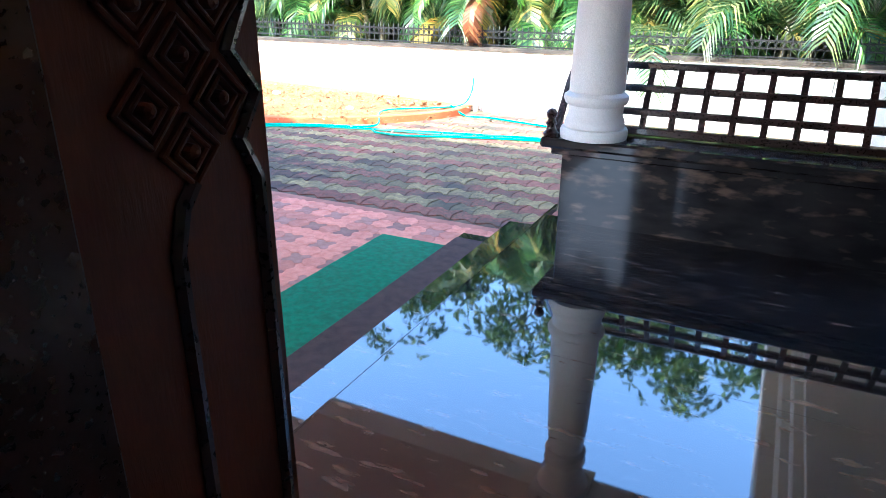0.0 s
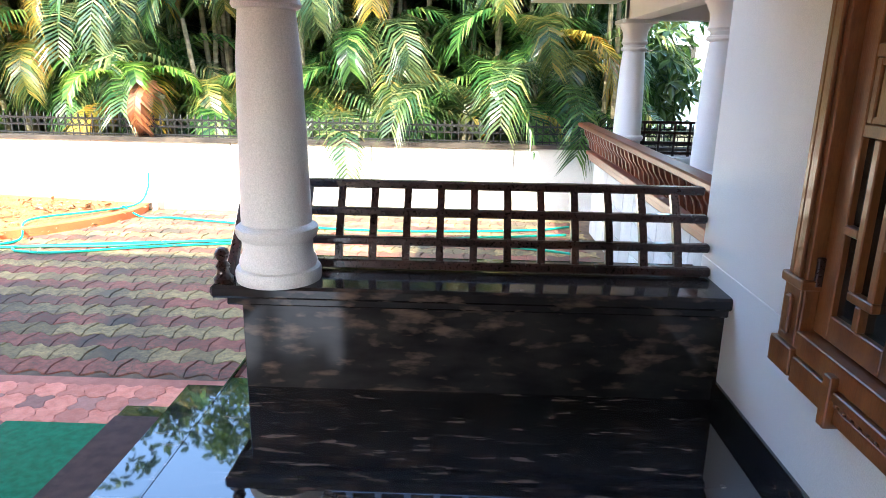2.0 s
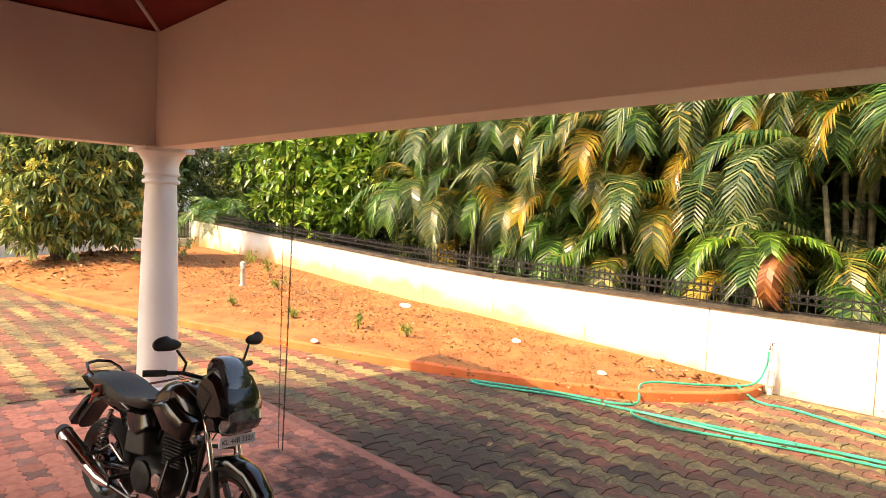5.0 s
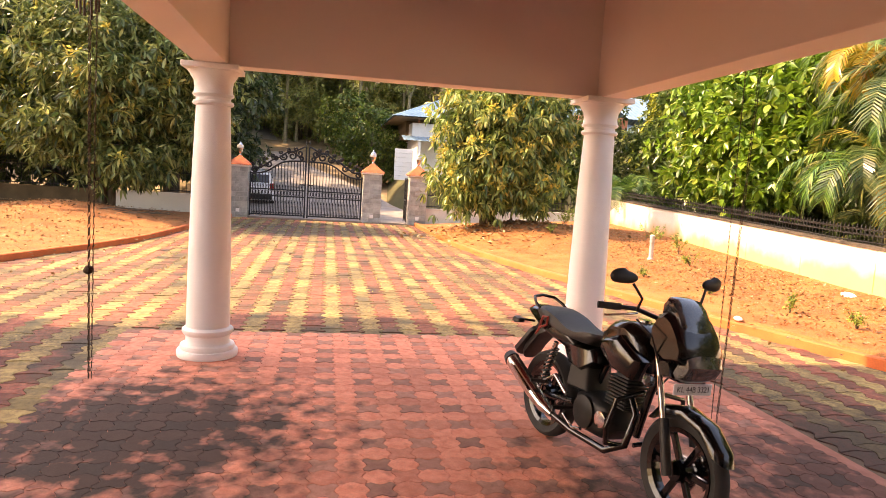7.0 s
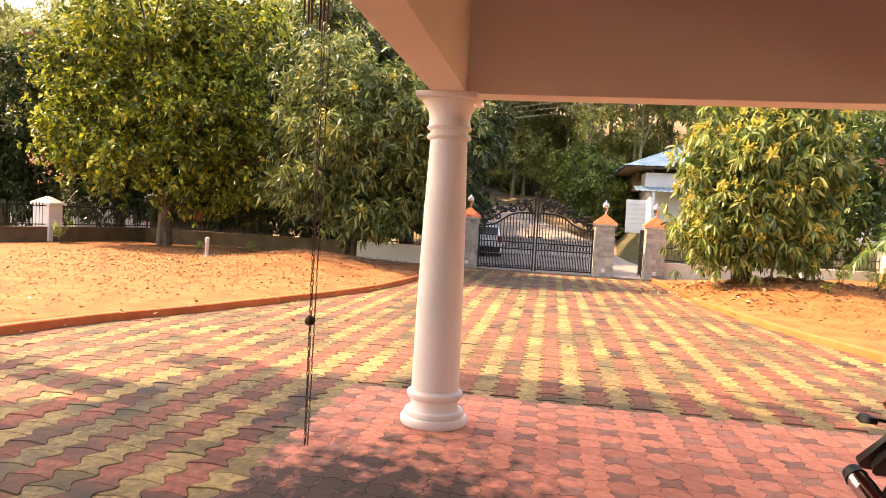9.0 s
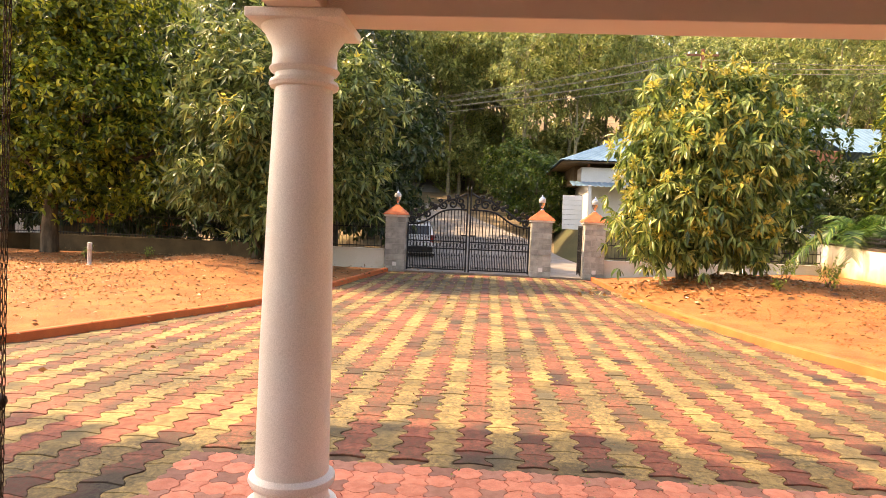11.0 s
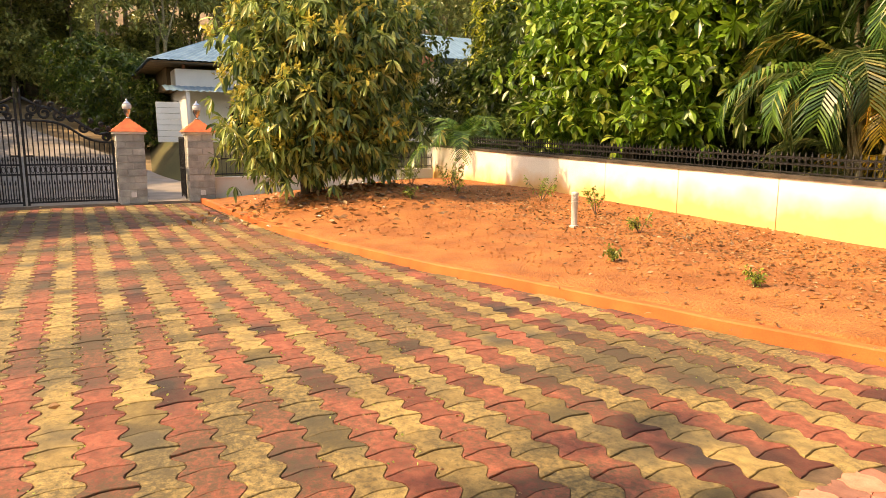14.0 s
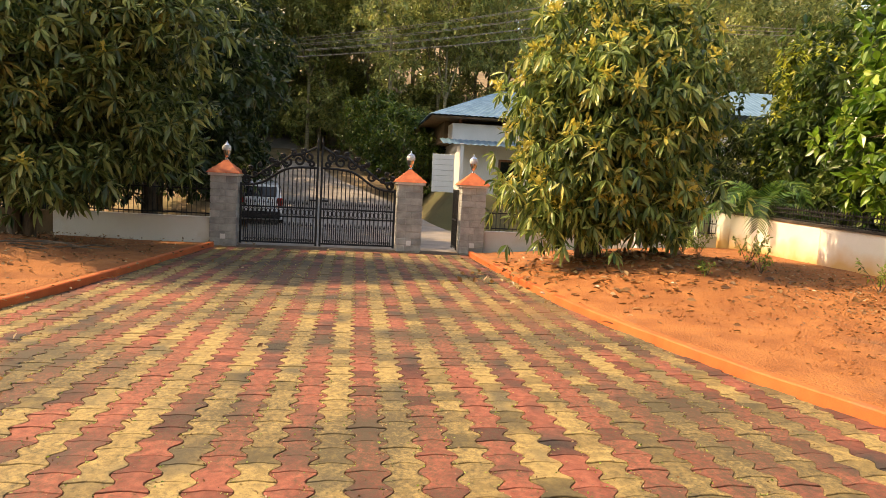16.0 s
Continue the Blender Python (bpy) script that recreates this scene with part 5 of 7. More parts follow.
# rising ground under the trees
vs, fs = [], []
for i in range(21):
    for j in range(41):
        x, y = -31 - i * 6.0, -110 + j * 5.5
        z = hill_z(x, y) + (0.25 * noise.noise((x * 0.15, y * 0.15, 0)) if abs(y - lane_mid(x)) > 8 else -0.25) * min(1, i)
        vs.append((x, y, z if i else -0.13))
for i in range(20):
    for j in range(40):
        a = i * 41 + j
        fs.append((a, a + 1, a + 42, a + 41))
tagged(part("hillside", raw_mesh("hillside", vs, fs, HILLSOIL), HILLSOIL), "rising brown ground under the trees", "hillside", kind="structure")

car = thing("parked_car", "white hatchback parked on the road outside the gate", "car", (-34.2, -1.62, 0.12), turn=187)
car.matrix_world = pose(-34.2, -1.62, 0.10, 0, -4, 187) @ Matrix.Diagonal((1, 0.92, 1, 1))
bpy.context.view_layer.update()


def car_shell(bm, stations, half):
    rings = []
    for x, zl, zh, wl, wh in stations:
        rings.append([bm.verts.new(c) for c in ((x, -wl, zl), (x, -wl, (zl + zh) / 2), (x, -wh, zh), (x, wh, zh), (x, wl, (zl + zh) / 2), (x, wl, zl))])
    for a, b in zip(rings, rings[1:]):
        for i in range(6):
            j = (i + 1) % 6
            bm.faces.new((a[i], a[j], b[j], b[i]))
    bm.faces.new(rings[0][::-1])
    bm.faces.new(rings[-1])
    bmesh.ops.recalc_face_normals(bm, faces=bm.faces)


bm = bmesh.new()
car_shell(bm, [(-1.95, 0.35, 0.80, 0.72, 0.68), (-1.88, 0.25, 0.95, 0.82, 0.76), (-1.2, 0.22, 0.98, 0.85, 0.78), (0.6, 0.22, 0.95, 0.85, 0.78), (1.5, 0.24, 0.84, 0.83, 0.74), (1.95, 0.30, 0.66, 0.72, 0.64)], 0)
part("body", bm, CARPAINT, car, "white painted body", True)
bm = bmesh.new()
car_shell(bm, [(-1.82, 0.93, 1.02, 0.74, 0.66), (-1.55, 0.93, 1.44, 0.74, 0.60), (-0.3, 0.93, 1.50, 0.76, 0.60), (0.3, 0.93, 1.44, 0.76, 0.58), (1.0, 0.93, 0.98, 0.74, 0.66)], 0)
part("cabin", bm, CARPAINT, car, "", True)
part("rear_window", box_mesh((-0.03, -0.57, 0), (0.015, 0.57, 0.40), 0.012, pose(-1.80, 0, 1.02, 0, 32, 0)), DARKGLASS, car)
for s in (-1, 1):
    part("side_window", box_mesh((-1.2, s * 0.70 - 0.02, 1.02), (0.35, s * 0.70 + 0.02, 1.36), 0.02, pose(0, 0, 0, -s * 9, 0, 0) @ pose(0, s * -0.155, 0.0)), DARKGLASS, car)
    part("tail_light", box_mesh((-1.95, s * 0.70 - 0.10, 0.72), (-1.82, s * 0.70 + 0.10, 1.02), 0.02), REDLENS, car, "red tail light")
    for x in (-1.25, 1.25):
        bm = bmesh.new()
        lathe(bm, [(0.22, -0.09), (0.30, -0.07), (0.31, 0.0), (0.30, 0.07), (0.22, 0.09)], seg=20, m=pose(x, s * 0.76, 0.31, 90, 0, 0))
        wh_ = part("wheel", bm, RUBBER, car, "", True)
        bm = bmesh.new()
        lathe(bm, [(0.20, -0.095), (0.10, -0.10), (0.20, 0.095)], seg=16, m=pose(x, s * 0.765, 0.31, 90, 0, 0))
        part("rim", bm, CHROME, wh_)
part("bumper", box_mesh((-2.0, -0.74, 0.30), (-1.86, 0.74, 0.55), 0.04), BLACKPLASTIC, car)
part("rear_plate", box_mesh((-2.005, -0.22, 0.60), (-1.90, 0.22, 0.71), 0.004), PLATEWHITE, car)


def sheet_roof(bm, x0, x1, y0, y1, z0, z1, ridge_axis="y"):
    """Two slopes of ribbed sheet with an edge."""
    n = int((y1 - y0) / 0.25)
    xm = (x0 + x1) / 2
    for side in (0, 1):
        xa, za, xb, zb = (x0, z0, xm, z1) if side == 0 else (x1, z0, xm, z1)
        prev = None
        for k in range(n * 2 + 1):
            y = y0 + (y1 - y0) * k / (n * 2)
            h = 0.03 if k % 2 else 0.0
            a, b = bm.verts.new((xa, y, za + h)), bm.verts.new((xb, y, zb + h))
            if prev:
                bm.faces.new((prev[0], a, b, prev[1]) if side == 0 else (a, prev[0], prev[1], b))
            prev = (a, b)


def ribbed_slope(bm, a, b, c, d, step=0.28):
    """Ribbed sheet between an eave from a to b and a top from c to d."""
    a, b, c, d = Vector(a), Vector(b), Vector(c), Vector(d)
    n = max(2, int((b - a).length / step)) * 2
    prev = None
    for k in range(n + 1):
        up = Vector((0, 0, 0.035 if k % 2 else 0.0))
        p, q = bm.verts.new(a.lerp(b, k / n) + up), bm.verts.new(c.lerp(d, k / n) + up)
        if prev:
            bm.faces.new((prev[0], p, q, prev[1]))
        prev = (p, q)


# earth terrace and two-storey house with a hipped blue roof beyond the road
vs, fs = [], []
for i in range(25):
    y = 4.9 + i * 1.1
    for x, z in ((-36.4, -0.25), (-37.0, 0.35), (-37.4, 1.05), (-37.8, 1.42), (-60.0, 1.46)):
        w = 0.0 if i else 0.9
        vs.append((x + 0.25 * noise.noise((x, y, 3.0)), y, z * (1 - w) - 0.2 * w + 0.10 * noise.noise((x * 0.9, y * 0.9, 7.0))))
for i in range(24):
    for k in range(4):
        a = i * 5 + k
        fs.append((a, a + 1, a + 6, a + 5))
tagged(part("earth_bank", raw_mesh("earth_bank", vs, fs, FARGROUND), FARGROUND, smooth=True), "dry earth bank under the house beyond the road", "bank", kind="structure")
hs = thing("house", "white two-storey house with hipped blue metal roof beyond the road", "house", (-44, 12.0, 0.0))
part("lower_wall", box_mesh((-5, -5.3, 1.2), (3.7, 8, 3.9), 0.02), HOUSEWALL, hs)
# solid brown block; its dark colour stands in for the shaded open storey
part("upper_floor", box_mesh((-5, -5.9, 3.9), (2.2, 8, 5.0), 0.02), BROWNWALL, hs, "dark shaded upper storey")
part("parapet", box_mesh((3.6, -5.72, 3.92), (3.8, 8, 4.70), 0.02), HOUSEWALL, hs)
part("parapet", box_mesh((2.2, -5.72, 3.92), (3.6, -5.55, 4.70), 0.02), HOUSEWALL, hs)
bm = bmesh.new()
ribbed_slope(bm, (5.2, -6.3, 3.62), (5.2, 3.0, 3.62), (3.7, -6.3, 3.95), (3.7, 3.0, 3.95))
part("canopy", bm, BLUEROOF, hs, "blue sheet canopy over the door")
for y in (-5.5, -1.2, 2.9):
    part("canopy_post", box_mesh((4.95, y, 1.2), (5.1, y + 0.16, 3.68), 0.01), HOUSEWALL, hs)
for y in (-5.4, -1.2, 3.0, 7.2):
    part("roof_post", box_mesh((3.62, y, 4.70), (3.74, y + 0.12, 5.05)), RUSTPOLE, hs)
bm = bmesh.new()
E0, E1, E2, E3 = (4.6, -6.9, 4.98), (4.6, 9.2, 4.98), (-6.0, 9.2, 4.98), (-6.0, -6.9, 4.98)
T0, T1 = (-0.7, -2.6, 6.95), (-0.7, 5.0, 6.95)
ribbed_slope(bm, E0, E1, T0, T1)
ribbed_slope(bm, E3, E0, T0, T0)
ribbed_slope(bm, E1, E2, T1, T1)
ribbed_slope(bm, E2, E3, T1, T0)
part("roof", bm, BLUEROOF, hs, "blue corrugated sheet roof")
# brown slab that puts the shade under the eave into its colour
part("eave_soffit", box_mesh((-5.9, -6.8, 4.90), (4.5, 9.1, 4.95), 0.01), BROWNWALL, hs, "dark underside of the eave")
wn_ = part("window", box_mesh((3.68, -3.4, 1.9), (3.75, -2.2, 3.1), 0.01), TEAK, hs)
part("pane", box_mesh((3.73, -3.3, 2.0), (3.765, -2.3, 3.0)), DARKGLASS, wn_)
bsh = thing("leaning_boards", "pale weathered boards leaning by the house", "boards", (-38.3, 5.7, 1.38))
for k in range(7):
    part("board", box_mesh((-0.02, -0.5, 0.05 + k * 0.245), (0.03, 0.5 - 0.01 * (k % 2), 0.285 + k * 0.245), 0.008, pose(0, 0, 0, 0, -7, 0)), YARDWALL, bsh)
for y in (-0.4, 0.4):
    part("batten", box_mesh((-0.07, y - 0.04, 0.0), (-0.02, y + 0.04, 1.8), 0.006, pose(0, 0, 0, 0, -7, 0)), BARK, bsh)
h2 = thing("white_house", "white bungalow with grey sheet roof behind the mango tree", "house", (-40, 19, 0.2))
part("wall", box_mesh((-4, -3.5, -0.6), (2, 6, 4.4), 0.02), HOUSEWALL, h2)
part("gable_trim", box_mesh((1.9, -3.8, 4.2), (2.2, 0.5, 4.5), 0.02), HOUSEWALL, h2)
bm = bmesh.new()
sheet_roof(bm, -5.0, 3.2, -1.2, 7, 5.3, 7.0)
part("roof", bm, BLUEROOF, h2, "grey-blue metal sheet roof")
part("terrace_tiles", box_mesh((1.2, -3.9, 4.4), (2.6, -1.0, 5.4), 0.02, None), OLDTILE, h2, "pinkish clay tiled porch")
for y in (-2.4, 0.2, 2.6):
    w_ = part("window", box_mesh((1.97, y, 1.4), (2.03, y + 1.1, 2.8), 0.01), HOUSEWALL, h2)
    part("pane", box_mesh((2.0, y + 0.08, 1.48), (2.045, y + 1.02, 2.72)), DARKGLASS, w_)
# tiled house and stalls at the south
h3 = thing("tiled_house", "low house with a weathered clay tile roof beyond the fence", "house", (-36, -28, 0.0))
part("wall", box_mesh((-4, -6, -0.2), (3, 6, 2.2), 0.02), HOUSEWALL, h3)
for r in range(9):
    bm = bmesh.new()
    z0, x_ = 2.1 + r * 0.34, 4.4 - r * 0.52
    for k in range(44):
        y = -7 + k * 0.32
        tube(bm, [(x_ + 0.1, y, z0 - 0.03), (x_ - 0.55, y, z0 + 0.36)], 0.14, 6)
    tagged(part("tile_course", bm, OLDTILE, h3), kind="stuff")
part("veranda_post", box_mesh((3.6, 2.0, -0.1), (3.75, 2.15, 2.2)), HOUSEWALL, h3)
part("veranda_post", box_mesh((3.6, 5.0, -0.1), (3.75, 5.15, 2.2)), HOUSEWALL, h3)
st = thing("roadside_stall", "roadside stall with blue tarpaulin and orange boards", "stall", (-33.0, -15.5, 0))
part("tarpaulin", box_mesh((-1.2, -2.6, 1.80), (1.0, 4.2, 1.95), 0.04, pose(0, 0, 0, 4, 6, 0)), TARP, st, "blue tarpaulin sheet")
part("board", box_mesh((0.5, -2.2, 0.9), (0.6, 3.6, 1.55), 0.01), ORANGECLOTH, st, "orange painted boards")
part("counter", box_mesh((-0.6, -2.2, 0.0), (0.5, 3.6, 0.9), 0.02), BROWNWALL, st)
for y in (-2.3, 0.6, 3.8):
    part("post", box_mesh((0.55, y, 0.0), (0.63, y + 0.08, 1.9)), RUSTPOLE, st)

# utility poles and wires
def utility_pole(x, y, h, label):
    p = thing("utility_pole", label, "utility pole", (x, y, 0))
    bm = bmesh.new()
    tube(bm, [(0, 0, -0.3), (0, 0, h)], [0.16, 0.11], 8)
    part("pole", bm, RUSTPOLE, p)
    for z in (h - 0.4, h - 1.3):
        part("cross_arm", box_mesh((-0.06, -0.9, z), (0.06, 0.9, z + 0.12), 0.01), RUSTPOLE, p)
        for k in (-0.8, -0.4, 0.4, 0.8):
            part("insulator", bmesh_lathe([(0.05, 0), (0.06, 0.06), (0.03, 0.14)], 8, (0, k, z + 0.12)), GLASSLAMP, p)


utility_pole(-45, 13.6, 12.2, "rust-brown utility pole with cross arms")
utility_pole(-34.5, -26, 10.5, "rust-brown utility pole by the southern road")
wires = thing("power_lines", "thin power lines sagging between the poles", "power line")
rng = random.Random(4)
for k in range(8):
    z0, z1 = 12.0 - 0.45 * (k % 4), 8.6 - 0.42 * k
    a, b = Vector((-45, 13.6 + (k % 4 - 1.5) * 0.5, z0)), Vector((-62 + k * 1.5, -28 - k * 1.2, z1 + 1.5))
    bm = bmesh.new()
    tube(bm, [a.lerp(b, t / 14) - Vector((0, 0, 1.3 * (1 - (2 * t / 14 - 1) ** 2))) for t in range(15)], 0.016, 4)
    part("wire", bm, ASPHALT, wires)
for k in range(3):
    a, b = Vector((-45, 13.6, 11.6 - 0.4 * k)), Vector((-31 + k, 36, 9.4))
    bm = bmesh.new()
    tube(bm, [a.lerp(b, t / 8) - Vector((0, 0, 0.6 * (1 - (2 * t / 8 - 1) ** 2))) for t in range(9)], 0.016, 4)
    part("wire", bm, ASPHALT, wires)

# ---- plants ----
def leaves_mesh(name, centres, way, size, width, mat, rng, droop=0.5, fold=0.25, curl=0.25):
    """Many small pointed leaves, each two folded halves, at centres (n, 3) along ways (n, 3)."""
    n = len(centres)
    way = way / np.maximum(np.linalg.norm(way, axis=1, keepdims=True), 1e-6)
    way[:, 2] -= droop * rng.random(n)
    way /= np.maximum(np.linalg.norm(way, axis=1, keepdims=True), 1e-6)
    side = np.cross(way, np.array([0, 0, 1.0]) + 0.5 * rng.normal(size=(n, 3)))
    side /= np.maximum(np.linalg.norm(side, axis=1, keepdims=True), 1e-6)
    nor = np.cross(side, way)
    L = (size * (0.7 + 0.6 * rng.random(n)))[:, None]
    W = L * width
    down = np.array([0, 0, -1.0])
    b = centres
    mid = b + way * L * 0.45
    tip = b + way * L + down * L * curl * rng.random(n)[:, None]
    l1, r1 = mid - side * W + nor * W * fold, mid + side * W + nor * W * fold
    q = b + way * L * 0.75 + down * L * curl * 0.4 * rng.random(n)[:, None]
    l2, r2 = q - side * W * 0.7 + nor * W * fold, q + side * W * 0.7 + nor * W * fold
    v = np.stack([b, l1, l2, tip, r2, r1, mid], axis=1).reshape(-1, 3)
    i = np.arange(n)[:, None] * 7
    f = np.concatenate([i + np.array([[0, 6, 1]]), i + np.array([[0, 5, 6]]), ], axis=0)
    g = np.concatenate([i + np.array([[1, 6, 3, 2]]), i + np.array([[6, 5, 4, 3]])], axis=0)
    me = bpy.data.meshes.new(name)
    me.from_pydata(v.tolist(), [], f.tolist() + g.tolist())
    me.materials.append(mat)
    return me


def crown_points(balls, n, rng, shell=0.55, clump=0.3, bunch=13):
    """Whorl centres gathered in clumps over ellipsoids, with gaps between the clumps, and their outward ways."""
    k = max(4, n // bunch)
    B = np.array(balls)
    vol = (B[:, 3] * B[:, 4] * B[:, 5]) ** 0.7
    pick = rng.choice(len(B), size=k, p=vol / vol.sum())
    d = rng.normal(size=(k, 3))
    d /= np.linalg.norm(d, axis=1, keepdims=True)
    r = shell + (1 - shell) * rng.random(k) ** 0.5
    c = B[pick, :3] + d * B[pick, 3:6] * r[:, None]
    off = rng.normal(size=(k * bunch, 3)) * np.array([1, 1, 0.7])
    off *= clump * (0.75 + 0.5 * rng.random((k * bunch, 1)))
    out = np.repeat(d, bunch, axis=0) + 0.8 * off / max(clump, 1e-3)
    out[:, 2] += 0.35
    return np.repeat(c, bunch, axis=0) + off, out / np.linalg.norm(out, axis=1, keepdims=True)


def tree(name, label, at, balls, clusters, per, size, width, mat, seed, trunk_r=0.14, stems=1, droop=0.6, bloom=0, fork=0.25, group="", shell=0.55, bark=None, clump=0.0):
    """A tapered trunk with limbs to the parts of its crown, and a crown of leaf whorls."""
    rng = np.random.default_rng(seed)
    t = thing(name, label, "tree", at, group=group)
    loc = [(b[0] - at[0], b[1] - at[1], b[2] - at[2], *b[3:]) for b in balls]
    bm = bmesh.new()
    top = max(b[2] for b in loc)
    forkz = top * fork
    for s in range(stems):
        a = 2 * math.pi * s / max(1, stems) + seed
        foot = Vector((0.12 * (stems > 1) * math.cos(a), 0.12 * (stems > 1) * math.sin(a), -0.25))
        knee = Vector((0.05 * math.cos(a + 1) + foot.x * 1.8, 0.05 * math.sin(a + 1) + foot.y * 1.8, forkz))
        tube(bm, [foot, foot.lerp(knee, 0.5) + Vector((0.03, -0.02, 0)), knee], [trunk_r * 1.3, trunk_r, trunk_r * 0.85], 9)
        for i, b in enumerate(loc):
            if i % stems == s:
                c = Vector(b[:3])
                m1 = knee.lerp(c, 0.5) + Vector((0, 0, 0.12 * c.length * 0.2))
                tube(bm, [knee, m1, c], [trunk_r * 0.7, trunk_r * 0.42, trunk_r * 0.16], 7)
                for k in range(5):
                    d = Vector(rng.normal(size=3)).normalized()
                    e = c + Vector((d.x * b[3], d.y * b[4], d.z * b[5])) * 0.8
                    tube(bm, [m1.lerp(c, 0.4 + 0.1 * k), c.lerp(e, 0.5) + Vector((0, 0, 0.08)), e], [trunk_r * 0.2, trunk_r * 0.11, trunk_r * 0.04], 5)
    part("trunk", bm, bark or BARK, t, smooth=True)
    c, d = crown_points(loc, clusters, rng, shell, clump or size * 1.15)
    n = len(c)
    across = np.cross(d, rng.normal(size=d.shape))
    across /= np.linalg.norm(across, axis=1, keepdims=True)
    third = np.cross(d, across)
    turn = (np.arange(per)[None, :] + rng.random((n, per)) * 0.7) * (2 * np.pi / per)
    lean = np.radians(38 + 60 * rng.random((n, per)))
    w = (np.cos(lean)[..., None] * d[:, None] + np.sin(lean)[..., None] * (np.cos(turn)[..., None] * across[:, None] + np.sin(turn)[..., None] * third[:, None])).reshape(-1, 3)
    cc = np.repeat(c, per, axis=0)
    part("crown", leaves_mesh("crown", cc + w * size * 0.08, w, size, width, mat, rng, droop), mat, t)
    if bloom:
        up = (d[:, 2] > 0.0) & (rng.random(len(c)) < bloom)
        c2 = np.repeat(c[up] + d[up] * size * 0.5, per * 2, axis=0)
        w2 = rng.normal(size=c2.shape) + np.array([0, 0, 0.9])
        part("blossom", leaves_mesh("blossom", c2 + 0.05 * rng.normal(size=c2.shape), w2, size * 0.55, 0.2, LEAF_BLOOM, rng, 0.1), LEAF_BLOOM, t, "yellowish new leaves and blossom")
    return t


# mango tree beside the gate
tree("mango_tree", "bushy mango tree with yellow blossom beside the gate", (-20.9, 6.3, 0.45),
     [(-20.9, 6.5, 3.0, 1.5, 1.5, 1.5), (-20.8, 5.9, 4.75, 0.8, 0.7, 0.6), (-20.6, 7.1, 4.5, 0.8, 0.8, 0.7), (-20.4, 5.6, 3.7, 0.8, 0.7, 0.6), (-20.5, 5.45, 2.6, 0.8, 0.7, 0.7), (-20.6, 7.5, 3.5, 0.8, 0.7, 0.6), (-20.7, 7.6, 2.6, 0.8, 0.7, 0.6), (-19.9, 6.6, 3.5, 0.7, 0.8, 0.6), (-19.9, 6.0, 2.4, 0.8, 0.8, 0.6), (-20.3, 5.6, 1.5, 0.8, 0.7, 0.6), (-20.2, 7.3, 1.7, 0.8, 0.7, 0.6), (-19.9, 6.3, 1.3, 0.7, 0.7, 0.5), (-20.5, 5.0, 1.35, 0.55, 0.45, 0.5)],
     3300, 9, 0.25, 0.13, LEAF_MANGO, 11, 0.08, 3, 1.6, 0.24, shell=0.5)
tree("mango_tree", "dense dark mango tree on a soil mound by the fence", (-22.6, -4.6, 0.5),
     [(-22.6, -4.7, 4.0, 2.2, 2.2, 2.1), (-22.3, -5.6, 2.8, 1.6, 1.4, 1.4), (-22.4, -3.6, 3.0, 1.5, 1.3, 1.5), (-22.8, -3.0, 4.6, 1.4, 1.4, 1.5), (-22.5, -5.2, 5.6, 1.6, 1.6, 1.3), (-22.0, -3.9, 1.9, 1.1, 1.0, 0.8), (-23.2, -2.6, 3.2, 1.2, 1.0, 1.2), (-22.9, -1.9, 4.5, 1.2, 1.0, 1.1), (-22.7, -2.3, 2.5, 0.8, 0.7, 0.6)],
     3600, 9, 0.27, 0.13, LEAF_MANGO2, 12, 0.11, 3, 0.9, 0.04, shell=0.6)
tree("garden_tree", "large tree with small yellow-green leaves behind the soil bed", (-24.0, -11.6, 0.2),
     [(-24.0, -11.8, 5.5, 2.6, 2.8, 2.2), (-23.6, -13.6, 4.2, 2.0, 1.9, 1.9), (-23.6, -10.0, 4.4, 2.0, 1.8, 1.9), (-23.8, -12.4, 8.0, 2.4, 2.6, 2.0), (-23.2, -12.0, 3.0, 1.8, 2.6, 1.1), (-24, -14.8, 6.2, 1.6, 1.6, 1.6), (-24.4, -9.6, 7.2, 1.8, 1.8, 1.8), (-24.3, -10.4, 2.3, 1.5, 1.7, 1.0), (-24.4, -8.4, 3.3, 1.4, 1.4, 1.7)],
     6200, 8, 0.19, 0.26, LEAF_GARDEN, 13, 0.22, 1, 0.3, 0.0, clump=0.32)
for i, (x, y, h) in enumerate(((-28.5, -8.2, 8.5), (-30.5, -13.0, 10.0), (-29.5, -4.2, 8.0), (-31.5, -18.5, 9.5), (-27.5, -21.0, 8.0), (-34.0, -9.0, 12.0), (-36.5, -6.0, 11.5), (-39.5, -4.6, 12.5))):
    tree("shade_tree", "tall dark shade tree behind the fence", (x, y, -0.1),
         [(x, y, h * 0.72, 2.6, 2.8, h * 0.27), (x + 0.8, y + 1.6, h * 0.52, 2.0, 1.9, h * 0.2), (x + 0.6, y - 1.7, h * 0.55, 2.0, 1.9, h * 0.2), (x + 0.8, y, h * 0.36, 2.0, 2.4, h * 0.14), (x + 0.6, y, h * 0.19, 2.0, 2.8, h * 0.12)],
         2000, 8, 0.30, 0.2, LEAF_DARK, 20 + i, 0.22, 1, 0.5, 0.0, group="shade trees")
